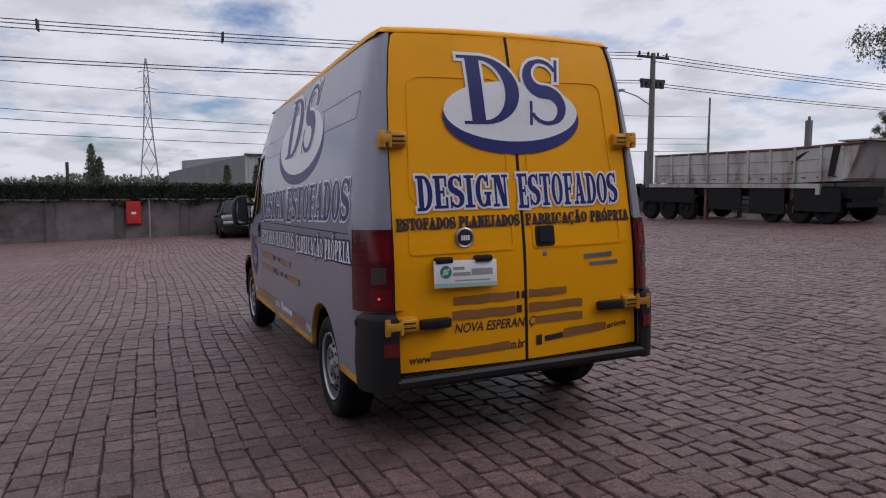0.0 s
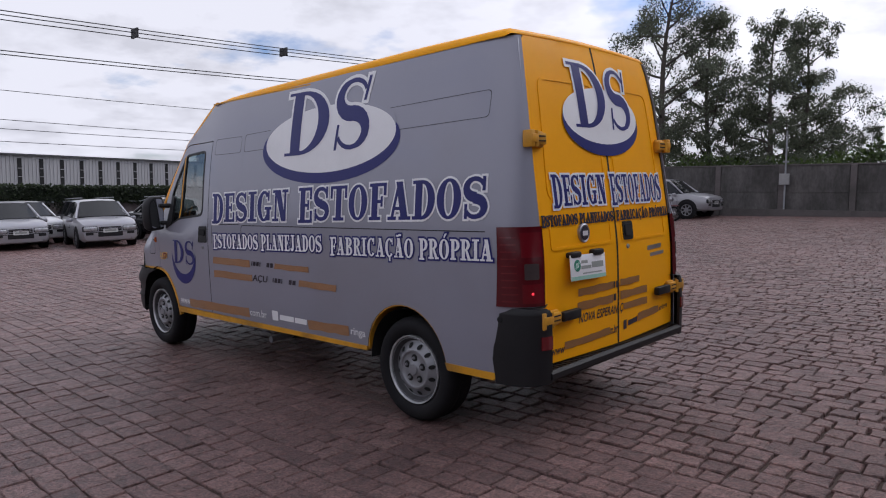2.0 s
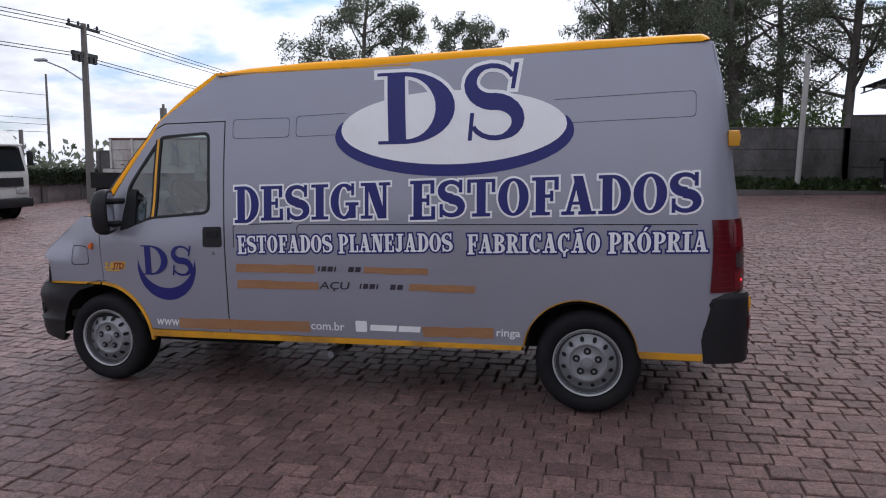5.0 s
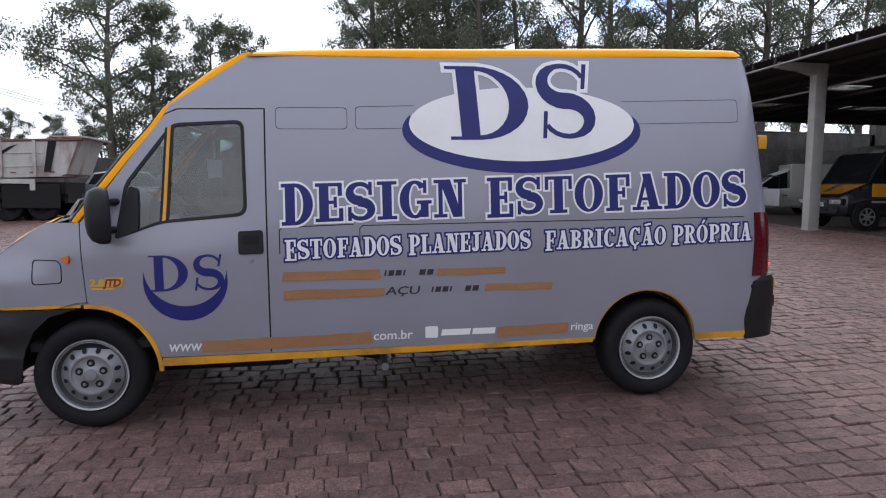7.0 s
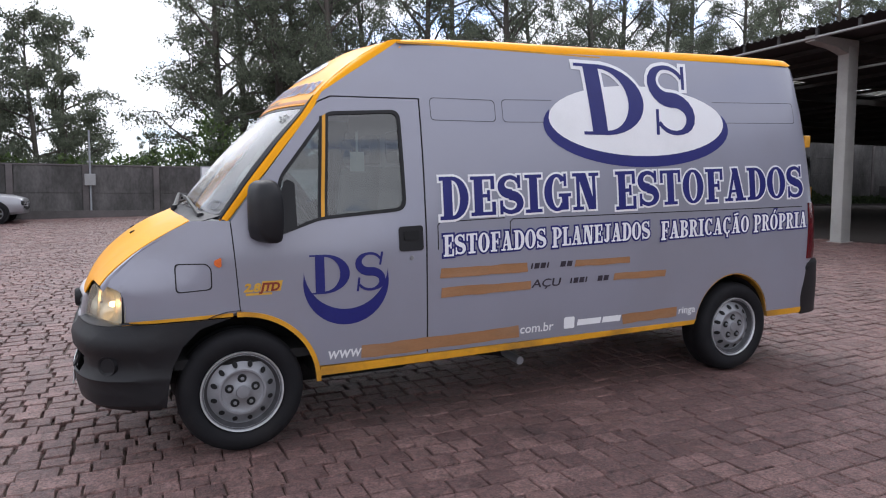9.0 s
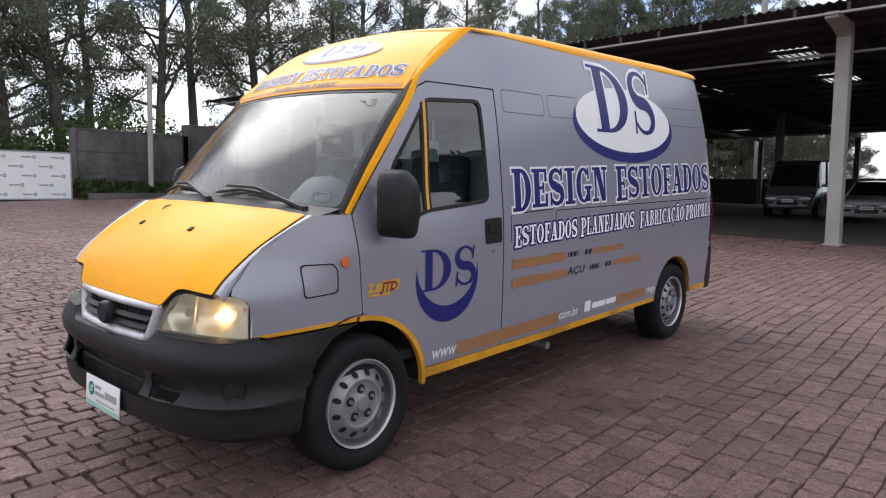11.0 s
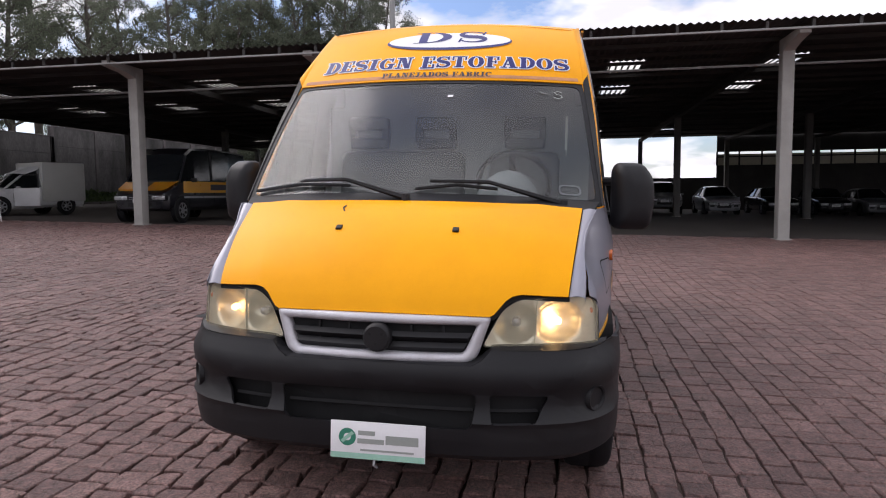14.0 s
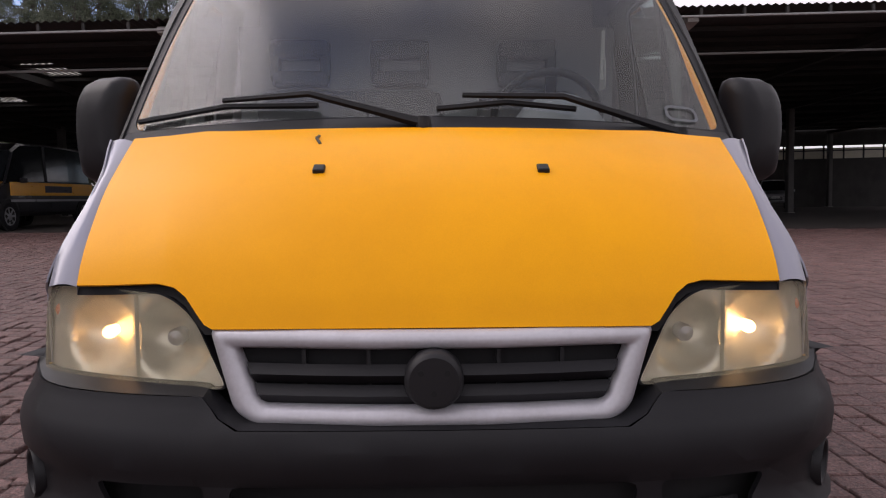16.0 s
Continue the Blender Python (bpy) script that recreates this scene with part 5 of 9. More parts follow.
for x in (0.0, 3.70):
    for sy in (1, -1):
        wheel(x, sy)
    for sy in (1, -1):
        bm = bmesh.new()
        cx, r = (x + .05, .36) if x < 1 else (x, .425)
        ring = arc(cx, .38, r, r, -2, 182, 20)
        a = [bm.verts.new((p, sy * .965, q)) for p, q in ring]
        b = [bm.verts.new((p, sy * .60, q)) for p, q in ring]
        for k in range(20):
            bm.faces.new((a[k], a[k + 1], b[k + 1], b[k]))
        bm.faces.new(b)
        part("wheel_well", bm, DARK, van)
    part("axle", tube(bmesh.new(), [(x, -.85, .33), (x, .85, .33)], .05, 8), DARK, van)
# underbody, tank, block and disc: unseen, added to keep light off the ground
part("underbody", boxes((-.66, 4.1, -.60, .60, .34, .48), (.5, 3.2, -.93, .93, .42, .48)), DARK, van)
part("fuel_tank", box(bmesh.new(), .9, 1.75, -.75, .10, .215, .42, .04), DARK, van)
part("under_floor_block", box(bmesh.new(), 2.5, 4.05, -.45, .45, .195, .42, .05), DARK, van)
part("under_floor_disc", lathe(bmesh.new(), [(.05, .31), (.28, .305), (.32, .33), (.32, .43), (.28, .45), (.05, .45)], 28, "z", (-.36, 0, 0)), RUBBER, van, "unseen dark disc added under the floor to block light", 40)
part("exhaust_pipe", tube(bmesh.new(), [(3.0, -.3, .25), (2.2, .2, .24), (1.86, .5, .26), (1.86, .64, .28)], .035, 8), DARK, van)
part("exhaust_tip", tube(bmesh.new(), [(1.86, .62, .285), (1.86, .86, .275)], .028, 10), STEEL, van, "short exhaust pipe below the sill")

# cab interior
part("cargo_bulkhead", boxes((2.50, 2.54, -.88, .88, .46, 1.9), (2.50, 2.54, -.78, .78, 1.9, 2.28)), surface("grey_bulkhead", (0.34, 0.35, 0.36), 0.7, var=0.08, scale=2, grain=9, bump=0.0), van, "grey bulkhead behind the seats")
part("cab_floor", boxes((2.5, 4.05, -.93, .93, .50, .55)), DARK, van)
part("cab_ceiling", sheet([(-1, 0), (1, 0), (1, 1), (-1, 1)], [], lambda s, t: (2.6 + .62 * (1 - t), .78 * s, 2.28 - .34 * (1 - t)), (), (), 0), DASH, van)
bm = bmesh.new()
prism(bm, [(3.30, .75), (3.30, 1.10), (3.38, 1.20), (3.62, 1.245), (3.80, 1.25), (3.80, .75)], -.82, .82)
part("dashboard", bm, DASH, van, "grey plastic dashboard", 40)
bm = bmesh.new()
rows = []
for x, k in ((3.40, .88), (3.46, 1.0), (3.58, .97), (3.66, .72), (3.70, .3)):
    rows.append([bm.verts.new((x, .43 + .18 * math.cos(a) * (.8 + .2 * k), 1.20 + .275 * k * math.sin(a)**.8)) for a in span(0, math.pi - .001, .3)])
for r0, r1 in zip(rows, rows[1:]):
    for k in range(len(r0) - 1):
        bm.faces.new((r0[k], r0[k + 1], r1[k + 1], r1[k]))
part("instrument_hood", bm, DASH, van, "rounded grey instrument hood", 60)


def cab_seat(y, w):
    s = new("seat")
    s.parent = van
    s.matrix_basis = pose(2.72, y, 0)
    part("cushion", box(bmesh.new(), 0, .50, -w / 2, w / 2, .82, .98, .04), SEAT, s, "", 50)
    part("backrest", box(bmesh.new(), -.06, .06, -w / 2 + .03, w / 2 - .03, .94, 1.61, .05, pose(.02, 0, 0, 0, -6)), SEAT, s, "", 50)
    for dy in ((0,) if w < .6 else (-w / 4, w / 4)):
        bm = bmesh.new()
        for z0, z1, hw in ((1.62, 1.69, .13), (1.745, 1.83, .135)):
            box(bm, -.05, .04, dy - hw, dy + hw, z0, z1, .02, Matrix.Translation((-.14, 0, 0)))
        for e in (-.115, .115):
            box(bm, -.045, .035, dy + e - .02, dy + e + .02, 1.66, 1.78, 0, Matrix.Translation((-.14, 0, 0)))
        part("headrest", bm, SEAT, s, "headrest with a slot", 50)


cab_seat(.46, .52)
cab_seat(-.36, .92)
st = new("steering_wheel")
st.parent = van
st.matrix_basis = pose(3.24, .44, 1.40, 0, -58, 0)
part("ring", lathe(bmesh.new(), [(.20 + .016 * math.cos(a), .016 * math.sin(a)) for a in [2 * math.pi * k / 8 for k in range(8)]], 32, "z", closed=True), BLACK, st, "", 60)
part("spoke", boxes((-.19, .19, -.02, .02, -.02, .0), (-.02, .02, -.19, 0, -.02, 0)), BLACK, st)
part("hub", lathe(bmesh.new(), [(0, .02), (.06, .015), (.08, -.02)], 16, "z"), BLACK, st, "", 50)
part("hanging_paper", boxes((2.935, 2.945, .72, .735, 1.60, 1.80), (2.895, 2.985, .728, .731, 1.56, 1.68)), PAPER, van, "sheet of paper behind the door window")

# mirrors
for sy in (1, -1):
    mr = new("wing_mirror")
    mr.parent = van
    mr["label"] = "large black wing mirror"
    bm = bmesh.new()
    prof = rounded([(-.105, -.165), (.085, -.172), (.108, -.03), (.098, .10), (.045, .168), (-.085, .168), (-.105, .13)], .04, 5)
    turned = lambda p, a, b: (3.570 + p * .916 - a * .40, sy * ((1.071 if sy > 0 else 1.044) + p * .40 + a * .916), 1.347 + b)
    rings = []
    for x, k in ((-.062, .90), (-.056, .97), (-.035, 1.0), (.0, .985), (.035, .88), (.055, .66), (.064, .35)):
        rings.append([bm.verts.new(turned(x, a * k, b * k)) for a, b in prof])
    n = len(prof)
    for a, b in zip(rings, rings[1:]):
        for k in range(n):
            bm.faces.new((a[k], a[(k + 1) % n], b[(k + 1) % n], b[k]))
    bm.faces.new(rings[0]); bm.faces.new(rings[-1])
    bmesh.ops.recalc_face_normals(bm, faces=bm.faces[:])
    part("shell", bm, BLACK, mr, "", 50)
    bm = bmesh.new()
    bm.faces.new([bm.verts.new(turned(-.0635, a * .82, b * .84)) for a, b in prof])
    part("mirror_glass", bm, surface("mirror_silver", (0.75, 0.77, 0.8), 0.03, 1.0, var=0.02, bump=0), mr, "mirror glass")
    part("arm", tube(bmesh.new(), [(3.50, sy * .90, 1.42), (3.56, sy * 1.02, 1.42)], .022, 8), BLACK, mr)
    part("arm", tube(bmesh.new(), [(3.50, sy * .92, 1.25), (3.56, sy * 1.02, 1.25)], .022, 8), BLACK, mr)
    part("mounting_plate", sheet(rounded([(3.37, 1.245), (3.50, 1.20), (3.485, 1.35), (3.42, 1.52), (3.37, 1.50)], .02), [], on_side(sy, .012), (), (), .02, sy > 0), BLACK, mr, "", 40)

# ---- vinyl lettering on the van ----
def ellipse(cu, cv, ru, rv, n=48):
    return [(cu + ru * math.cos(2 * math.pi * k / n), cv + rv * math.sin(2 * math.pi * k / n)) for k in range(n)]


def crescent(cu, cv, ru, rv, shift, n=40, a0=-180, a1=0, k=1.0):
    """Lower rim of an ellipse, thick in the middle."""
    o = [(cu + ru * math.cos(radians(a0 + (a1 - a0) * i / n)), cv + rv * math.sin(radians(a0 + (a1 - a0) * i / n))) for i in range(n + 1)]
    i_ = [(cu + ru * k * math.cos(radians(a1 + (a0 - a1) * i / n)), cv + shift + rv * k * math.sin(radians(a1 + (a0 - a1) * i / n))) for i in range(1, n)]
    return o + i_


SLICE = span(0, .6, .04)
for sy in (1, -1):
    f = lambda x0, z0, sl=0.0, s=sy: side_text(s, x0, z0, sl)
    def start(xf, xr):
        return xf if sy > 0 else xr
    S = .0205
    def word(txt, xf, xr, zf, h, fill, rimmat, rim, label):
        width = xf - xr
        slope = S if sy > 0 else -S
        z0 = zf if sy > 0 else zf + S * width
        fn = side_text(sy, start(xf, xr), z0, slope)
        letter_parts("letter_outline", rimmat, label + " outline", txt, fn, width, h, rim, .0012, SLICE)
        letter_parts("letter", fill, label, txt, fn, width, h, 0, .0028, SLICE)
    word("DESIGN", 2.505, 1.305, 1.274, .245, BLUE_VINYL, WHITE_VINYL, .013, "blue slab-serif lettering with white")
    word("ESTOFADOS", 1.180, -.69, 1.301, .245, BLUE_VINYL, WHITE_VINYL, .013, "blue slab-serif lettering with white")
    word("ESTOFADOS PLANEJADOS", 2.49, .880, 1.043, .125, WHITE_VINYL, BLUE_VINYL, .011, "white slab-serif lettering with blue")
    word("FABRICAÇÃO PRÓPRIA", .785, -.725, 1.066, .125, WHITE_VINYL, BLUE_VINYL, .011, "white slab-serif lettering with blue")
    # oval with two letters
    ov = lambda u, v, h, s=sy: (.912 - s * u, s * (half(.912 - s * u, 1.860 + v) + .0015 + h), 1.860 + v)
    us, vs = span(-.9, .9, .12), span(-.34, .32, .05)
    part("oval_rim", patch(ellipse(0, 0, .818, .282), ov, .0004, us, vs), BLUE_VINYL, van, "blue oval rim")
    part("oval_edge", patch(ellipse(0, .100, .765, .225), ov, .0007, us, vs), GREY, van, "grey paint above the oval")
    part("oval", patch(ellipse(0, .042, .772, .246), ov, .0010, us, vs), WHITE_VINYL, van, "white oval")
    for c, u0, v0, w, h in (("d", -.498, -.062, .590, .488), ("s", .115, -.052, .425, .505)):
        dl = lambda u, v, hh, u0=u0, v0=v0: ov(u0 + u + .06 * (.0 - v), v0 + v, hh)
        letter_parts("letter_outline", WHITE_VINYL, "white outline", c, dl, w, h, .024, .0014, span(0, .5, .04))
        letter_parts("letter", BLUE_VINYL, "large blue serif letter", c, dl, w, h, 0, .0032, span(0, .5, .04))
    # small mark on the door
    dr = lambda u, v, h, s=sy: (3.09 - s * u, s * (half(3.09 - s * u, .97 + v) + .0015 + h), .97 + v)
    part("door_crescent", patch(crescent(-.01, -.045, .253, .249, .088, k=.985), dr, .001, span(-.3, .3, .1), span(-.3, .1, .05)), BLUE_VINYL, van, "blue crescent on the door")
    for c, u0, w in (("d", -.225, .250), ("s", .040, .198)):
        letter_parts("letter", BLUE_VINYL, "blue serif letter on the door", c, lambda u, v, h, u0=u0: dr(u0 + u, -.105 + v, h), w, .225, 0, .002, span(0, .3, .06))
    # engine badge
    def bd(u, v, h, s=sy):
        x = (3.675 if s > 0 else 3.49) - s * u
        return x, s * (half(x, .905 + v) + .0035 + h), .905 + v
    part("badge_figures", writing("2.8", .062, bd, .0015, .085, .003, .25), GOLD, van, "gold figures 2.8")
    part("badge_plate", patch([(.086, -.004), (.196, -.004), (.210, .054), (.100, .054)], bd, .0008), GOLD, van, "slanted gold badge plate")
    part("badge_letters", writing("JTD", .062, lambda u, v, h: bd(u + .090, v, h), .0018, .098, .003, .25), RED_PRINT, van, "dark red letters JTD")
    part("badge_bar", patch([(.01, -.022), (.15, -.022), (.15, -.010), (.01, -.010)], bd, .001), GOLD, van)

    def tape(xf, xr, z0, z1, zr=None):
        """Strip of brown tape with torn ends."""
        rnd = random.Random(round(xf * 100 + z0 * 1000))
        n = max(4, int((xf - xr) / .08))
        d = (zr - z0) if zr is not None else 0
        top = [(xf - (xf - xr) * i / n, z1 + d * i / n + rnd.uniform(-.004, .004)) for i in range(n + 1)]
        bot = [(xf - (xf - xr) * i / n + (rnd.uniform(-.012, .012) if i in (0, n) else 0), z0 + d * i / n + rnd.uniform(-.004, .004)) for i in range(n + 1)]
        part("brown_tape", sheet(top + bot[::-1], [], on_side(sy, .0042), (), (), 0, sy < 0), TAPE, van, "strip of brown packing tape")
    tape(2.505, 1.895, .905, .965)
    tape(1.515, 1.06, .915, .958)
    tape(2.505, 1.865, .785, .845)
    tape(1.19, .73, .800, .848)
    tape(3.02, 1.955, .462, .538, .478)
    tape(1.115, .615, .482, .552, .492)
    # the digits that still show are phone numbers: plain bars
    def bar(xf, xr, z0, z1, mat=DARK_VINYL):
        part("number_bar", sheet([(xf, z0), (xr, z0), (xr - .008, z1), (xf - .008, z1)], [], on_side(sy, .0036), (), (), 0, sy > 0), mat, van)
    for xf, xr in ((1.868, 1.856), (1.842, 1.806), (1.795, 1.757), (1.745, 1.733), (1.640, 1.600), (1.588, 1.548)):
        bar(xf, xr, .922, .958)
    for xf, xr in ((1.560, 1.548), (1.534, 1.498), (1.487, 1.449), (1.437, 1.425), (1.335, 1.297), (1.285, 1.245)):
        bar(xf, xr, .805, .841)
    if sy > 0:
        part("lettering", writing("AÇU", .075, side_text(1, 1.86, .797), .002, .22, .001, .2), DARK_VINYL, van, "dark italic lettering")
        part("lettering", writing("www", .105, side_text(1, 3.225, .478), .002, .20, .001, .15), WHITE_VINYL, van, "white lettering")
        part("lettering", writing("com.br", .085, side_text(1, 1.945, .498), .002, .26, .001, .05), WHITE_VINYL, van, "white lettering")
        part("network_mark", patch(rounded([(1.60, .495), (1.515, .495), (1.515, .575), (1.60, .575)], .012), lambda u, v, h: (u, half(u, v) + .0015 + h, v), .002), WHITE_VINYL, van, "white square mark")
        for xa, xb in ((1.495, 1.30), (1.285, 1.13)):
            bar(xa, xb, .508, .550, WHITE_VINYL)
        part("lettering", writing("ringa", .075, side_text(1, .60, .508), .002, .165, .001, .05), WHITE_VINYL, van, "white lettering")

# front header
hd = lambda u, v, h: header((u + .03) / .80, v / .65, .003 + h)
hw = 1.42
fnh = lambda u, v, h: hd(-hw / 2 + u, .088 + v, h)
letter_parts("letter_outline", WHITE_VINYL, "white outline of the header lettering", "DESIGN ESTOFADOS", fnh, hw, .108, .006, .001, span(0, .1, .03), .0)
letter_parts("letter", BLUE_VINYL, "blue header lettering", "DESIGN ESTOFADOS", fnh, hw, .108, 0, .0024, span(0, .1, .03), .0)
fs = lambda u, v, h: hd(-.335 + u, .010 + v, h)
letter_parts("letter", DARK_VINYL, "small dark header lettering", "PLANEJADOS FABRIC", fs, .62, .040, 0, .001, ())
oh = lambda u, v, h: hd(u, .415 + v, h)
us, vs = span(-.4, .4, .1), span(-.12, .12, .04)
part("oval_rim", patch(ellipse(.0, -.030, .385, .112), oh, .0004, us, vs), BLUE_VINYL, van, "blue oval rim")
part("oval", patch(ellipse(.0, -.016, .376, .098), oh, .0010, us, vs), WHITE_VINYL, van, "white oval")
for c, u0, w in (("d", -.215, .250), ("s", .055, .200)):
    fl_ = lambda u, v, h, u0=u0: oh(u0 + u, -.055 + v, h)
    letter_parts("letter", BLUE_VINYL, "blue serif letter on the header", c, fl_, w, .150, 0, .0026, span(0, .2, .04), .0)

# rear doors
def rear_word(txt, u0, u1, v0, h, fill, rimmat, rim, slope=0.0):
    fn = rear_text(u0, v0, slope)
    if rim:
        letter_parts("letter_outline", rimmat, "outline of the rear lettering", txt, fn, u1 - u0, h, rim, .0052, span(0, h, .05))
    letter_parts("letter", fill, "lettering on the rear doors", txt, fn, u1 - u0, h, 0, .0068, span(0, h, .05))


rear_word("DESIGN", -.655, -.075, 1.395, .185, BLUE_VINYL, WHITE_VINYL, .012)
rear_word("ESTOFADOS", -.018, .715, 1.392, .190, BLUE_VINYL, WHITE_VINYL, .012)
rear_word("ESTOFADOS PLANEJADOS", -.785, -.02, 1.283, .062, DARK_VINYL, DARK_VINYL, .0022)
rear_word("FABRICAÇÃO PRÓPRIA", .02, .79, 1.283, .062, DARK_VINYL, DARK_VINYL, .0022)
orr = lambda u, v, h: on_rear(u, 1.95 + v, .0062 + h)
us, vs = span(-.5, .5, .1), span(-.28, .28, .06)
part("oval_rim", patch(ellipse(0, -.035, .462, .215), orr, .0002, us, vs), BLUE_VINYL, van, "blue oval rim")
part("oval", patch(ellipse(0, .005, .452, .180), orr, .0008, us, vs), WHITE_VINYL, van, "white oval")
for c, u0, w in (("d", -.335, .415), ("s", .090, .300)):
    fr = lambda u, v, h, u0=u0: orr(u0 + u - .10 * (v - .2) * .4, -.075 + v, h)
    letter_parts("letter_outline", WHITE_VINYL, "white outline", c, fr, w, .405, .018, .0012, span(0, .5, .05))
    letter_parts("letter", BLUE_VINYL, "large blue serif letter", c, fr, w, .405, 0, .0030, span(0, .5, .05))


def rear_tape(u0, u1, v0, v1, slope=.0):
    rnd = random.Random(round(u0 * 100 + v0 * 1000))
    n = max(4, int((u1 - u0) / .07))
    top = [(u0 + (u1 - u0) * i / n, v1 + slope * i / n + rnd.uniform(-.005, .005)) for i in range(n + 1)]
    bot = [(u0 + (u1 - u0) * i / n, v0 + slope * i / n + rnd.uniform(-.005, .005)) for i in range(n + 1)]
    part("brown_tape", sheet(bot + top[::-1], [], lambda u, v: on_rear(u, v, .0055), (), (), 0), TAPE_DARK, van, "strip of brown packing tape")


rear_tape(-.47, -.075, .845, .893)
rear_tape(.02, .285, .852, .895)
rear_tape(-.48, -.075, .760, .812)
rear_tape(.02, .40, .765, .815)
rear_tape(.06, .40, .690, .735)
rear_tape(-.615, -.115, .545, .592, .01)
rear_tape(.26, .58, .585, .635, .01)
for u0, u1, v0 in ((-.065, -.045, .848), (-.03, -.012, .848), (-.065, -.03, .765)):
    part("number_bar", sheet([(u0, v0), (u1, v0), (u1, v0 + .045), (u0, v0 + .045)], [], lambda u, v: on_rear(u, v, .004), (), (), 0), DARK_VINYL, van)
part("lettering", writing("NOVA ESPERAN", .078, rear_text(-.47, .682), .002, .45, .0012, .2), DARK_VINYL, van, "dark italic lettering")
part("lettering", writing("Ç", .078, rear_text(.012, .682), .002, .04, .0012, .2), DARK_VINYL, van, "dark italic lettering")
part("lettering", writing("www", .07, rear_text(-.745, .532), .002, .13, .001, .1), DARK_VINYL, van, "dark lettering")
part("lettering", writing("com.br", .075, rear_text(-.165, .555), .002, .15, .0016, .1), DARK_VINYL, van, "dark lettering")
part("network_mark", sheet([(.065, .555), (.105, .557), (.105, .618), (.065, .616)], [], lambda u, v: on_rear(u, v, .004), (), (), 0), DARK_VINYL, van, "dark square mark")
part("number_bar", sheet([(.125, .572), (.255, .582), (.255, .616), (.125, .606)], [], lambda u, v: on_rear(u, v, .004), (), (), 0), DARK_VINYL, van)
part("lettering", writing("aringa", .052, rear_text(.59, .602, .08), .002, .15, .001, .1), DARK_VINYL, van, "dark lettering")

part("chalk_mark", tube(bmesh.new(), [Vector(screen(a, b, .004)) for a, b in ((0.850, .885), (0.825, .900), (0.800, .885), (0.815, .868), (0.845, .858), (0.850, .838), (0.820, .828), (0.792, .840))], .004, 5), GREY_PRINT, van, "chalk mark on the windscreen")
part("chalk_mark", tube(bmesh.new(), [Vector(screen(a, b, .004)) for a, b in ((0.700, .895), (0.730, .875), (0.760, .87))], .004, 5), GREY_PRINT, van, "chalk stroke on the windscreen")
part("small_sticker", sheet([(.115, .815), (.15, .82), (.15, .84), (.115, .835)], [], lambda s_, t_: screen(s_, t_, .003), (), (), 0), WHITE_VINYL, van, "small white sticker")
part("round_sticker", sheet(rounded([(.78, .06), (.90, .06), (.90, .13), (.78, .13)], .03), [rounded([(.79, .07), (.89, .07), (.89, .12), (.79, .12)], .028)], lambda s_, t_: screen(s_, t_, .003), (), (), 0), DASH, van, "faint oval sticker on the glass")
part("twig", tube(bmesh.new(), [Vector(bonnet(-.36, .10, .006)), Vector(bonnet(-.365, .15, .012)), Vector(bonnet(-.35, .19, .006))], .004, 5), BARK, van, "dry twig on the bonnet")

# ---- ground, paving ----
def ground_sheet():
    bm = bmesh.new()
    xs = [-3000, -400, -120, -60, EDGE, 0, 27, 60, 150, 500, 3000]
    ys = [-3000, -400, -120, -60, -27, -18, 0, 40, 120, 400, 3000]
    def h(x, y):
        if x > 27 or y < -27:
            return min(gz(27, -27), gz(max(min(x, 27), -60), max(min(y, 60), -27))) if x > 27 else gz(max(x, -60), -27)
        return gz(max(x, -60), max(min(y, 60), -27))
    vs = [[bm.verts.new((x, y, h(x, y) - .042)) for y in ys] for x in xs]
    for i in range(len(xs) - 1):
        for j in range(len(ys) - 1):
            bm.faces.new((vs[i][j], vs[i + 1][j], vs[i + 1][j + 1], vs[i][j + 1]))
    return bm


def soil_material():
    m = surface("trodden_earth", (0.085, 0.062, 0.052), 0.95, var=0.3, scale=0.6, grain=25, bump=0.5, dist=0.01, dirt=(0.045, 0.04, 0.032), dirt_amt=0.7)
    return m


ground = mesh_thing("ground", ground_sheet(), soil_material(), Matrix(), "trodden brown earth below and around the paving", "ground", kind="structure")


